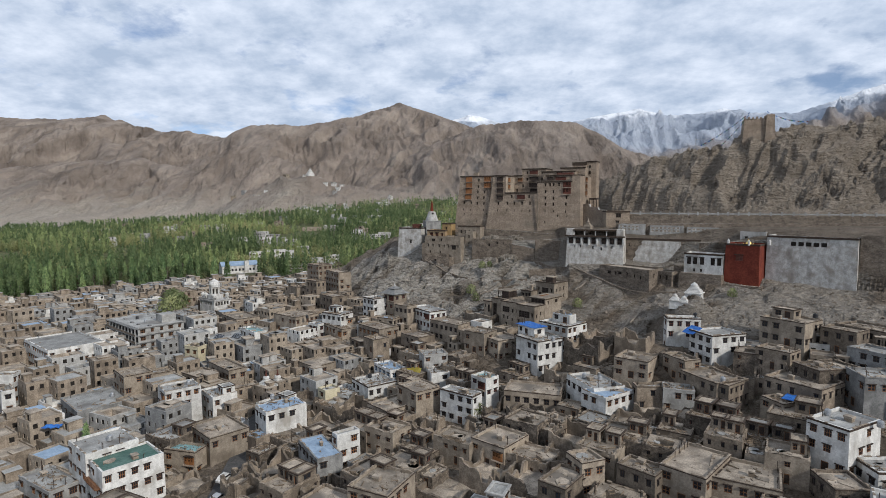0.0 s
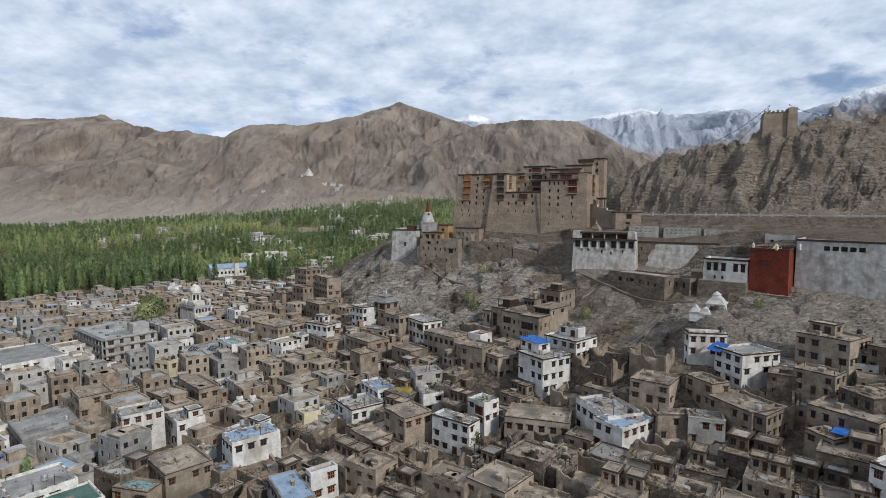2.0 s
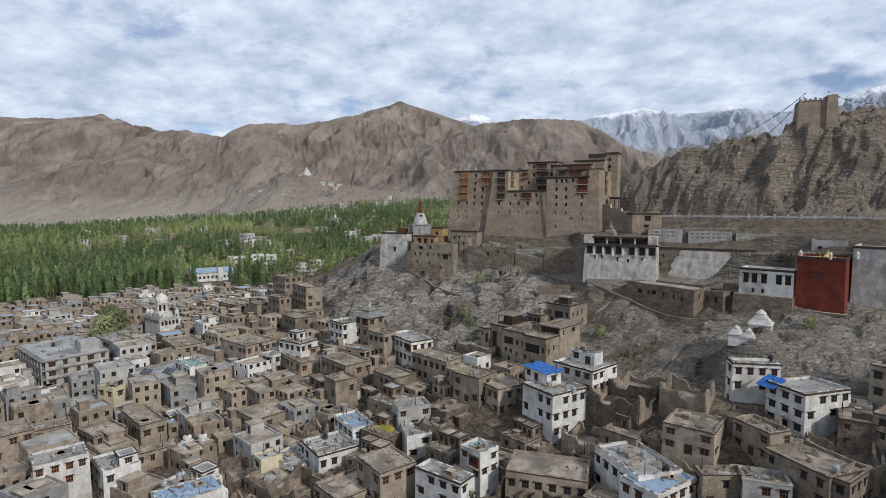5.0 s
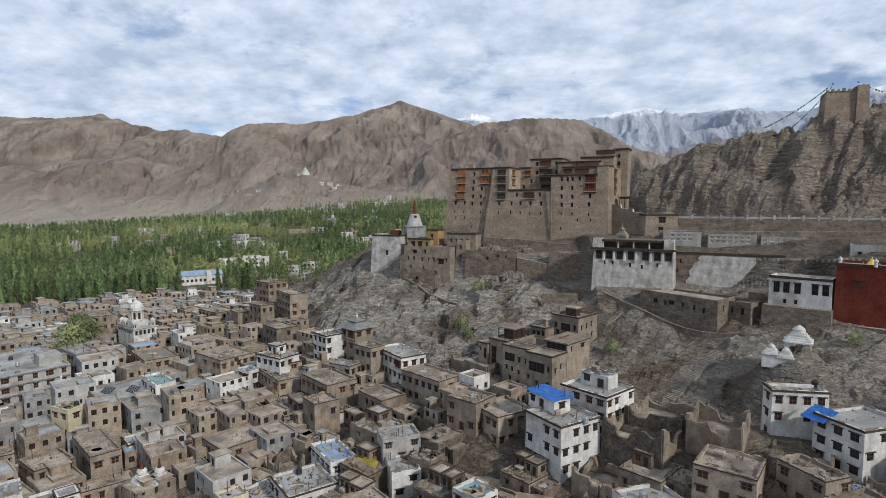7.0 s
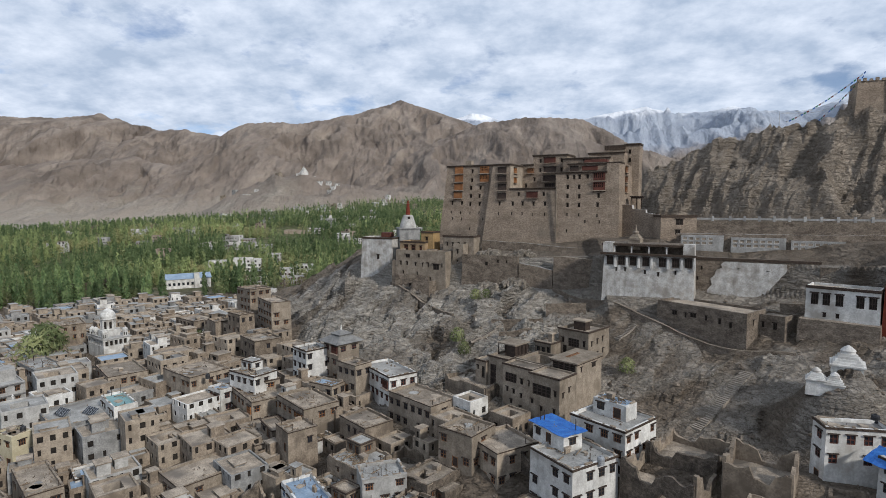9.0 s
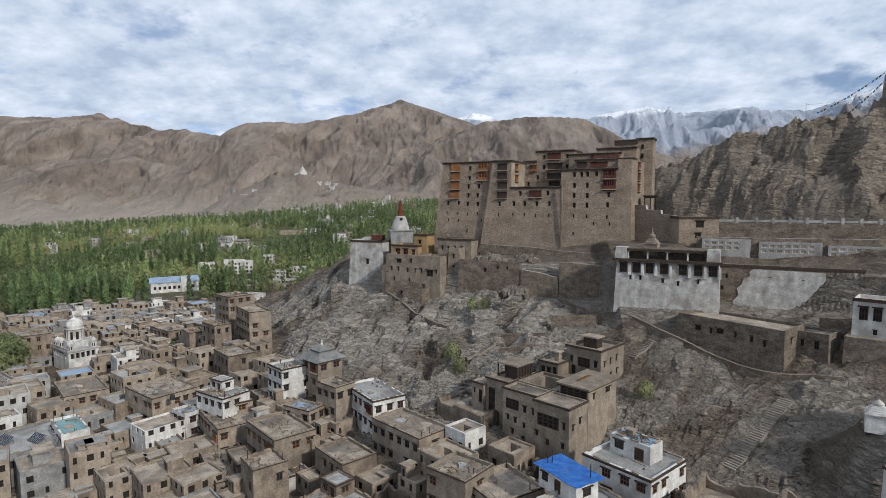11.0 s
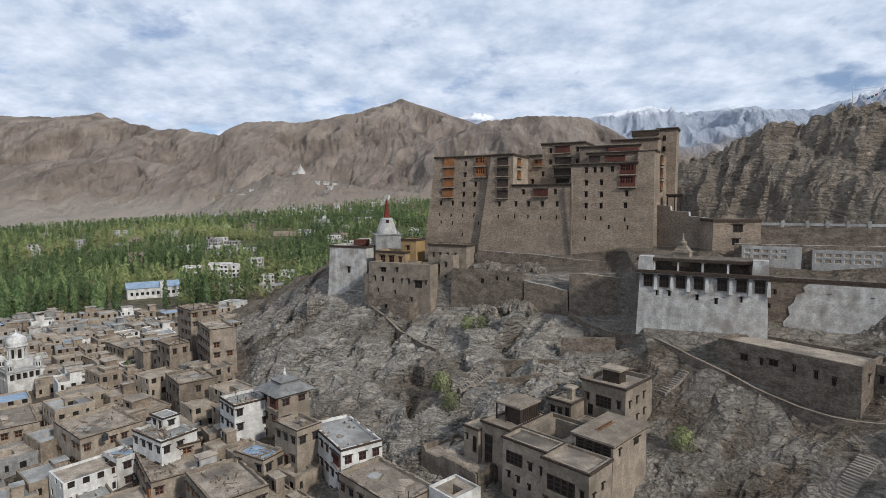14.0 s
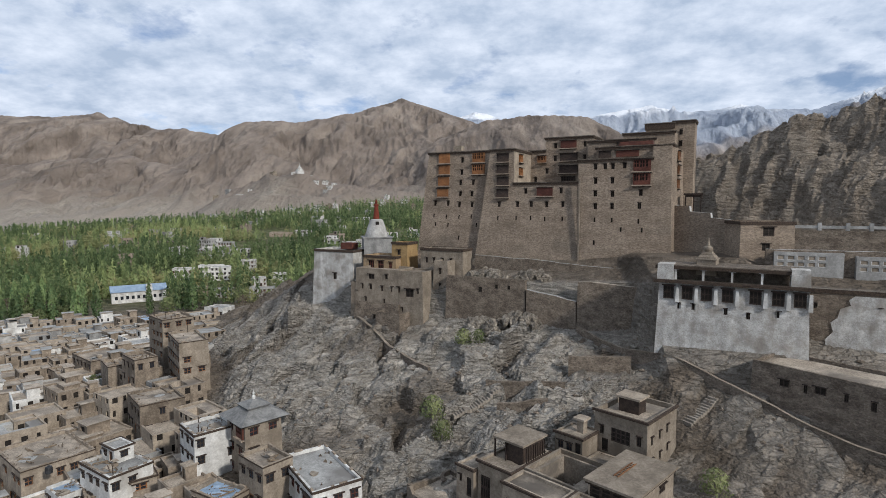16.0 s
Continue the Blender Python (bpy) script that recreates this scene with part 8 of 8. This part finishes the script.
def build_fill():
    for k in range(14):
        f = k / 13
        TOWN.append((-59 - 9 * f, 104 + 44 * f, 2.6))
    lots = pick_lots(8.0, (6.5, 9.5), 11, 1.0, 0.30) + pick_lots(5.5, (4.2, 6.0), 12, 0.75, 0.24)
    lots.sort(key=lambda q: math.hypot(q[0], q[1] - 90) if q[1] > 90 else abs(q[0]) * 0.8)
    r = random.Random(31)
    bms, n = {}, 0
    for k, (px, py, w, d, q) in enumerate(lots):
        modern = px < -78 and py < 222
        edge = modern or px < -0.55 * py or (px < -120 and py > 275)
        turn = -36 + 14 * (value_noise(np.array([px / 45.0]), np.array([py / 45.0]), 5)[0] - 0.5) * 2 + r.uniform(-6, 6)
        names = ["mud", "pale", "dark", "white", "grey", "palegrey", "whitewood"]
        lk = r.choices(names, [9, 6, 5, 0.9, 1.0, 0.8, 0.5] if not edge else [6, 6, 3, 0.9, 4, 2.6, 0.9])[0]
        h = r.choice((2.2, 2.5, 2.8, 3.6)) if w < 6 else (r.choice((2.6, 2.9, 4.4, 4.8, 5.2)) if not modern else r.choice((3.0, 5.6, 5.8, 8.2)))
        if k < 200 and r.random() < (0.33 if not modern else 0.08):
            ruin(px, py, turn, w, d, r.uniform(2.4, 5.0), k)
        elif k < 200:
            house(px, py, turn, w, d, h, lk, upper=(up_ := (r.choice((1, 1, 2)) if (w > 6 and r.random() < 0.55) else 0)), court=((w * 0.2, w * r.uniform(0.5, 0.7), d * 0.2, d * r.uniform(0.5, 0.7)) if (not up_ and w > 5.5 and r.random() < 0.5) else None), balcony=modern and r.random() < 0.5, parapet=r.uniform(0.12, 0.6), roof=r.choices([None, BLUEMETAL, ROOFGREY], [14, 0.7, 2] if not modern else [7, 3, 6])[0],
                  cornice=r.random() < 0.3, trim=r.choices([None, WOOD, ORANGEWOOD, REDWOOD], [6, 2, 1.5, 1.1])[0])
            if r.random() < 0.5 and w > 5 and not modern:       # a lower wing against one side
                a, sgn = radians(turn), r.choice((-1, 1))
                ww, wd = r.uniform(2.4, 3.8), d * r.uniform(0.5, 0.85)
                o, q2 = sgn * (w / 2 + ww / 2 - 0.3), r.uniform(-0.12, 0.12) * d
                house(px + math.cos(a) * o - math.sin(a) * q2, py + math.sin(a) * o + math.cos(a) * q2, turn + r.uniform(-4, 4), ww, wd, max(2.0, h - r.choice((0.7, 1.2, 2.4))), lk, parapet=r.uniform(0.05, 0.35),
                      cornice=False, roof_z=height(px, py) + max(2.0, h - r.choice((0.7, 1.2, 2.4))), label="low lean-to shed against a mud house", name="lean_to")
            if r.random() < 0.42 and w > 5:
                z = height(px, py) + h
                a = radians(turn)
                o = -d / 2 + 0.9
                brushwood(px - math.sin(a) * o, py + math.cos(a) * o, z, turn, w * r.uniform(0.4, 0.8), r.uniform(0.8, 1.4), r.uniform(0.5, 0.9), k)
        else:
            slot = {"mud": 0, "pale": 1, "dark": 0, "white": 2, "whitewood": 2, "grey": 3, "palegrey": 4}[lk]
            key = n // 40
            bms.setdefault(key, bmesh.new())
            far_block(bms[key], px, py, turn, w, d, h, slot, r, r.choices((5, 7, 8), (6, 1.1, 3) if edge else (12, 0.4, 1.5))[0])
            n += 1
    if bms:
        whole = bmesh.new()
        for b in bms.values():
            tmp = bpy.data.meshes.new("tmp")
            b.to_mesh(tmp)
            b.free()
            whole.from_mesh(tmp)
            bpy.data.meshes.remove(tmp)
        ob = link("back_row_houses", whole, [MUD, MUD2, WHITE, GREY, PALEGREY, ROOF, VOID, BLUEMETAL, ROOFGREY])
        tagged(ob, "crowded flat-roofed mud and cement houses of the farther town", "houses", kind="stuff")
    print("lots", len(lots), n)


build_fill()


def roof_clutter():
    """What lies about on the roofs: stones, offcuts, patches of fresh mud, smoke holes, posts, crumbling copings."""
    r = random.Random(404)
    stones, sticks, patches, copings, posts, junk = (bmesh.new() for k in range(6))
    near = sorted((q for q in ROOFS if q[1] < 330 and q[4] > 2 and q[5] > 2), key=lambda q: math.hypot(q[0], q[1] - 60))[:330]
    for x, y, z, turn, w, d, par, upper in near:
        m = pose(x, y, z, 0, 0, turn)
        P = lambda u, v, q: m @ Vector((u, v, q))
        ru, rv = (lambda: r.uniform(-w / 2, w / 2)), (lambda: r.uniform(-d / 2, d / 2))
        front = (lambda: r.uniform(-d / 2, 0)) if upper else rv
        messy = r.random() ** 1.3
        for k in range(int(6 + 44 * messy)):
            u, v, s = ru(), front(), r.uniform(0.10, 0.40)
            pts = [P(u + r.uniform(-s, s), v + r.uniform(-s, s), -0.05) for i in range(3)]
            tip_ = stones.verts.new(P(u, v, s * r.uniform(0.7, 1.5)))
            vs = [stones.verts.new(p) for p in pts]
            for i in range(3):
                stones.faces.new((vs[i], vs[(i + 1) % 3], tip_))
        for k in range(int(22 * messy * r.random())):
            u, v, l, a = ru() * 0.7, front() * 0.8, r.uniform(0.6, 2.4), r.uniform(0, 3.14)
            dx, dy, t = math.cos(a) * l / 2, math.sin(a) * l / 2, r.uniform(0.06, 0.13)
            s = Vector((-math.sin(a) * t, math.cos(a) * t, 0))
            p, q = Vector((u - dx, v - dy, r.uniform(0.05, 0.3))), Vector((u + dx, v + dy, r.uniform(0.05, 0.3)))
            quad(sticks, m @ (p - s), m @ (q - s), m @ (q + Vector((0, 0, t * 1.5))), m @ (p + Vector((0, 0, t * 1.5))))
            quad(sticks, m @ (q + s), m @ (p + s), m @ (p + Vector((0, 0, t * 1.5))), m @ (q + Vector((0, 0, t * 1.5))))
        for k in range(r.choice((0, 1, 1, 2, 3))):
            u, v, s = ru() * 0.55, front() * 0.6, r.uniform(0.5, 1.5)
            ring = [patches.verts.new(P(max(-w / 2, min(w / 2, u + s * r.uniform(0.6, 1.2) * math.cos(i * 0.785))), max(-d / 2, min(d / 2, v + s * r.uniform(0.6, 1.2) * math.sin(i * 0.785))), 0.13)) for i in range(8)]
            foot = [patches.verts.new(p.co - Vector((0, 0, 0.3))) for p in ring]
            f = patches.faces.new(ring)
            f.material_index = mi = r.choice((0, 0, 0, 1))
            for i in range(8):
                patches.faces.new((foot[i], foot[(i + 1) % 8], ring[(i + 1) % 8], ring[i])).material_index = mi
        for e in range(4):                                 # broken coping along the edges
            L, off, along = (w, d / 2 + 0.22, True) if e % 2 == 0 else (d, w / 2 + 0.22, False)
            u = -L / 2
            sg = -1 if e in (0, 3) else 1
            while u < L / 2 - 0.3:
                l = r.uniform(0.3, 1.3)
                if r.random() < 0.35 + 0.35 * messy:
                    hh = par + r.uniform(0.03, 0.22)
                    c0, c1, t = u, min(L / 2, u + l), 0.17
                    co = [(c0, off * sg - t), (c1, off * sg - t), (c1, off * sg + t), (c0, off * sg + t)]
                    co = co if along else [(b_, a_) for a_, b_ in co][::-1]
                    lo = [copings.verts.new(P(a_, b_, par - 0.1)) for a_, b_ in co]
                    hi = [copings.verts.new(P(a_, b_, hh + r.uniform(-0.06, 0.06))) for a_, b_ in co]
                    copings.faces.new(hi)
                    for i in range(4):
                        copings.faces.new((lo[i], lo[(i + 1) % 4], hi[(i + 1) % 4], hi[i]))
                u += l
        if r.random() < 0.45:
            u, v, s = ru() * 0.5, front() * 0.5, r.uniform(0.35, 0.7)
            before = len(junk.verts)
            box(junk, u - s, v - s * 0.8, 0, u + s, v + s * 0.8, r.uniform(0.35, 0.9), 0)
            box(junk, u - s * 1.2, v - s, r.uniform(0.5, 0.9), u + s * 1.2, v + s, 1.0, 1)
            junk.verts.ensure_lookup_table()
            for vv in junk.verts[before:]:
                vv.co = m @ vv.co
        for k in range(r.choice((0, 0, 0, 1, 2, 4))):
            u, v = r.choice((-1, 1)) * w / 2 * 0.95, rv()
            before = len(posts.verts)
            box(posts, u - 0.05, v - 0.05, -0.1, u + 0.05, v + 0.05, r.uniform(0.9, 2.4))
            posts.verts.ensure_lookup_table()
            for vv in posts.verts[before:]:
                vv.co = m @ vv.co
    for name, bm, mats, lab in (("scattered_stones", stones, [STONEWALL], "loose stones and rubble scattered over the mud roofs"), ("timber_offcuts", sticks, [TWIGS], "planks and poles lying about on the roofs"),
                                ("roof_patches", patches, [ROOF, ROOFGREY], "patches of fresh mud on the flat roofs"), ("crumbling_copings", copings, [MUD], "crumbling mud copings along the roof edges"),
                                ("smoke_holes", junk, [MUD, ROOF], "small box-shaped smoke holes on the mud roofs"), ("roof_posts", posts, [DARKWOOD], "thin timber posts standing up from the roofs")):
        tagged(link(name, bm, mats), lab, "roof clutter", kind="stuff")


# ---- roof clutter, lanes and vehicles ----


def water_tank(x, y, z, seed=0, mat_=PLASTICTANK):
    bm = bmesh.new()
    lathe(bm, [(0.55, 0), (0.58, 0.1), (0.55, 0.35), (0.58, 0.4), (0.55, 0.75), (0.57, 0.8), (0.5, 1.05), (0.2, 1.2), (0.2, 1.28)], 12)
    return tagged(link("water_tank", bm, mat_, None, pose(x, y, z)), "ribbed plastic water tank standing on a flat roof", "water tank", "water tanks")


def solar_rack(x, y, z, turn):
    root = thing("solar_water_heater", pose(x, y, z, 0, 0, turn), "tilted solar tube rack on a flat roof", "solar panel", "solar racks")
    bm = bmesh.new()
    quad(bm, (-2.0, -0.9, 0.25), (2.0, -0.9, 0.25), (2.0, 0.9, 1.35), (-2.0, 0.9, 1.35))
    part("panel", bm, GLASS, root)
    for k in range(9):
        bm = bmesh.new()
        x0 = -2.0 + k * 0.5
        quad(bm, (x0 - 0.04, -0.92, 0.28), (x0 + 0.04, -0.92, 0.28), (x0 + 0.04, 0.92, 1.40), (x0 - 0.04, 0.92, 1.40))
        part("rail", bm, STEEL, root)
    for sx in (-1.8, 1.8):
        bm = bmesh.new()
        box(bm, sx - 0.04, 0.8, -0.02, sx + 0.04, 0.88, 1.3)
        part("leg", bm, STEEL, root)
    return root


def sheet(x, y, z, turn, w, d, material, label, category="tarpaulin", sag=0.35, tilt=0.0, seed=1):
    """A slack sheet of tarpaulin with folds."""
    r = random.Random(seed)
    bm = bmesh.new()
    n = 7
    rows = [[bm.verts.new((-w / 2 + w * i / n, -d / 2 + d * j / n, tilt * (j / n - 0.5) + r.uniform(-sag, sag) * 0.4 - sag * 0.6 * math.sin(math.pi * i / n) * math.sin(math.pi * j / n))) for i in range(n + 1)] for j in range(n + 1)]
    for a, b in zip(rows, rows[1:]):
        for i in range(n):
            bm.faces.new((a[i], a[i + 1], b[i + 1], b[i]))
    ob = link("tarpaulin", bm, material, None, pose(x, y, z, 0, 0, turn))
    md = ob.modifiers.new("thickness", "SOLIDIFY")
    md.thickness = 0.05
    return tagged(ob, label, category, "tarpaulins")


# roof room under a blue tarpaulin on the tall white house
house(8.2, 164.2, -52, 7.2, 4.0, 2.4, "white", roof_z=33.7, cornice=False, dig=0.3, label="white roof room with dark openings", parapet=0.1, group="roof rooms")
sheet(8.2, 164.2, 34.1, -52, 8.4, 5.2, TARP, "crumpled blue tarpaulin over a roof room", sag=0.25, seed=3)
house(18.4, 170.6, -43, 6.4, 3.4, 2.6, "white", roof_z=36.4, cornice=False, dig=0.3, label="white roof room with two doors", parapet=0.1, roof=BLUEMETAL, group="roof rooms")
sheet(49.8, 152.2, 36.4, -67, 4.0, 3.0, TARP, "blue tarpaulin hung over a balcony", sag=0.3, tilt=1.6, seed=4)
sheet(61.8, 121.0, 28.9, -50, 6.5, 2.6, TARP, "blue tarpaulin spread over a low shed", sag=0.3, tilt=0.6, seed=5)
sheet(42.5, 122.0, 23.5, -40, 5.5, 2.2, TARP, "blue tarpaulin covering a courtyard corner", sag=0.35, tilt=0.5, seed=6)
sheet(-51.5, 202.5, 25.6, -30, 4.5, 4.0, WHITETARP, "white and blue tent sheet over a yard", sag=0.8, seed=7)
sheet(-48.6, 201.2, 24.8, -10, 2.0, 2.0, TARP, "small blue plastic sheet over stores", sag=0.6, seed=8)
sheet(-113.5, 126.0, 13.5, 10, 4.5, 2.4, TARP, "blue tarpaulin stall cover", sag=0.5, seed=9)
sheet(-26.4, 159.5, 20.4, -40, 6.0, 1.4, YELLOW, "yellow cloth hung over a low wall", sag=0.2, tilt=2.6, seed=10)
sheet(-91.0, 184.6, 18.2, -36, 2.4, 1.0, GREENNET, "green netting hung down a house front", sag=0.2, tilt=-4.0, seed=11)
sheet(-87.5, 187.0, 18.2, -36, 2.0, 1.0, GREENNET, "green netting hung down a house front", sag=0.2, tilt=-4.0, seed=12)
solar_rack(-103.0, 190.5, 20.5, -20)
solar_rack(-97.0, 192.0, 20.5, -20)
for x, y, z in ((-84, 108, 19.0), (-79, 112, 19.0), (-112, 146, 14.2), (24.5, 142.0, 25.2), (20.8, 143.5, 25.2), (-39, 158, 18.5), (27, 137, 25.0), (60, 108, 30.7), (66, 103, 30.7), (-75, 205, 25.7), (-145, 205, 23.7), (-138, 200, 23.7),
                (14, 157, 31.3), (-60, 137, 18.8), (50, 131, 29.2), (-105, 182, 20.1), (-150, 147, 15.6), (-88, 145, 19.0), (79, 150, 40.6), (53, 160, 38.3)):
    water_tank(x, y, z, mat_=PLASTICTANK if (int(x) % 2) else STEEL)


def car(x, y, z, turn, paint):
    root = thing("car", pose(x, y, z, 0, 0, turn), "small parked car in the narrow lane", "car", "parked cars")
    bm = bmesh.new()
    prof = [(-2.0, 0.35), (-2.0, 0.85), (-1.5, 0.95), (-0.9, 1.45), (0.8, 1.5), (1.5, 0.95), (2.0, 0.85), (2.05, 0.35)]
    l = [bm.verts.new((px, -0.8, pz)) for px, pz in prof]
    rr_ = [bm.verts.new((px, 0.8, pz)) for px, pz in prof]
    bm.faces.new(l)
    bm.faces.new(rr_[::-1])
    for i in range(len(prof)):
        j = (i + 1) % len(prof)
        bm.faces.new((l[j], l[i], rr_[i], rr_[j]))
    bmesh.ops.bevel(bm, geom=bm.edges[:], offset=0.06, segments=1, affect="EDGES")
    part("body", bm, paint, root)
    bm = bmesh.new()
    for sy in (-0.83, 0.83):
        quad(bm, (-1.35, sy, 0.98), (1.25, sy, 0.98), (0.7, sy, 1.4), (-0.85, sy, 1.4))
    quad(bm, (1.5, -0.7, 1.0), (1.5, 0.7, 1.0), (0.88, 0.6, 1.5), (0.88, -0.6, 1.5))
    part("windscreen", bm, GLASS, root)
    for wx in (-1.25, 1.25):
        for wy in (-0.8, 0.8):
            bm = bmesh.new()
            lathe(bm, [(0.33, -0.1), (0.33, 0.1), (0.2, 0.12)], 12)
            part("wheel", bm, RUBBER, root, m=pose(wx, wy, 0.33, 90, 0, 0))


lane = [(-56, 92), (-59, 108), (-62, 122), (-66, 138), (-70, 152)]
bm = bmesh.new()
pv = None
for k, (x, y) in enumerate(lane):
    cur = [bm.verts.new((x - 2.4, y, height(x - 2.4, y) + 0.25)), bm.verts.new((x + 2.4, y, height(x + 2.4, y) + 0.25))]
    if pv:
        bm.faces.new((pv[0], pv[1], cur[1], cur[0]))
    pv = cur
tagged(link("road", bm, ASPHALT), "narrow grey asphalt lane between the houses", "road", kind="structure")
for x, y, t, p in ((-60.5, 112, 80, WHITE), (-64.5, 131, 100, GREY), (-63.0, 137, 100, CAR), (-67.5, 148, 100, WHITE), (-58.0, 104, 78, CAR)):
    car(x, y, height(x, y) + 0.27, t, p)

# mast with prayer-flag lines on the crest
mast = thing("mast", pose(86.0, 268.0, height(86, 268) - 0.5), "thin steel mast with sagging flag lines on the ridge", "mast")
bm = bmesh.new()
lathe(bm, [(0.12, 0), (0.08, 6.5), (0.02, 6.8)], 6)
part("pole", bm, STEEL, mast)
for k, (ex, ey, ez) in enumerate(((20.0, -8.0, 10.0), (20.5, -8.5, 13.0))):
    bm = bmesh.new()
    prev = None
    for i in range(25):
        f = i / 24
        p = Vector((ex * f, ey * f, 6.0 + (ez - 6.0) * f - 2.2 * math.sin(math.pi * f)))
        ring = [bm.verts.new(p + Vector((0, 0.04 * math.cos(a), 0.04 * math.sin(a)))) for a in (0, 2.1, 4.2)]
        if prev:
            for j in range(3):
                bm.faces.new((prev[j], prev[(j + 1) % 3], ring[(j + 1) % 3], ring[j]))
        prev = ring
    part("flag_line", bm, WHITE, mast)


def prayer_flags(a, b, sag, seed):
    """A sagging cord with small coloured cloths between two points."""
    r = random.Random(seed)
    a, b = Vector(a), Vector(b)
    n = int((b - a).length / 0.9)
    bm = bmesh.new()
    at = lambda f: a.lerp(b, f) - Vector((0, 0, sag * 4 * f * (1 - f)))
    for k in range(n):
        p, q = at(k / n), at((k + 1) / n)
        quad(bm, p, q, q + Vector((0, 0, 0.05)), p + Vector((0, 0, 0.05)), 0)
        m_ = p.lerp(q, 0.7)
        d = Vector((0, 0, -0.45))
        quad(bm, p + d, m_ + d, m_, p, 1 + k % 4)
    tagged(link("prayer_flag_string", bm, [DARKWOOD, TARP, WHITETARP, REDPAINT, GREENNET]), "string of faded coloured prayer flags over the ridge", "flags", "prayer flags")


prayer_flags((104, 256, 108.5), (86, 264, height(86, 264) + 1.0), 1.2, 1)
prayer_flags((104, 257, 107.5), (92, 270, height(92, 270) + 1.0), 1.5, 2)
prayer_flags((111, 256, 108.8), (128, 256, height(128, 256) + 1.5), 1.4, 3)


def slope_rubble():
    """Loose blocks and stones lying on the slope and at the foot of the cliff."""
    r = random.Random(909)
    rs = np.random.RandomState(17)
    x, y = rs.uniform(-95, 105, 5200), rs.uniform(140, 232, 5200)
    z = ground_z(x, y)
    keep = (rim_z(x, y) - town_z(x, y) > -7) & (y < np.interp(x, RIM_X, RIM_Y) - 3)
    bm = bmesh.new()
    for px, py, pz in zip(x[keep], y[keep], z[keep]):
        if any((px - a) ** 2 + (py - b) ** 2 < (c + 0.5) ** 2 for a, b, c in TOWN):
            continue
        s = 0.10 + 0.55 * r.random() ** 3.2
        v = [bm.verts.new((px + s * i * r.uniform(0.6, 1.4), py + s * j * r.uniform(0.6, 1.4), pz + s * k * r.uniform(0.4, 1.0))) for i, j, k in ((1, 0, 0), (0, 1, 0), (-1, 0, 0), (0, -1, 0), (0, 0, 1), (0, 0, -1))]
        for i in range(4):
            bm.faces.new((v[i], v[(i + 1) % 4], v[4]))
            bm.faces.new((v[(i + 1) % 4], v[i], v[5]))
    tagged(link("slope_rubble", bm, [STONEWALL]), "loose stones and blocks strewn over the dusty slope", "rubble", kind="stuff")


slope_rubble()
roof_clutter()
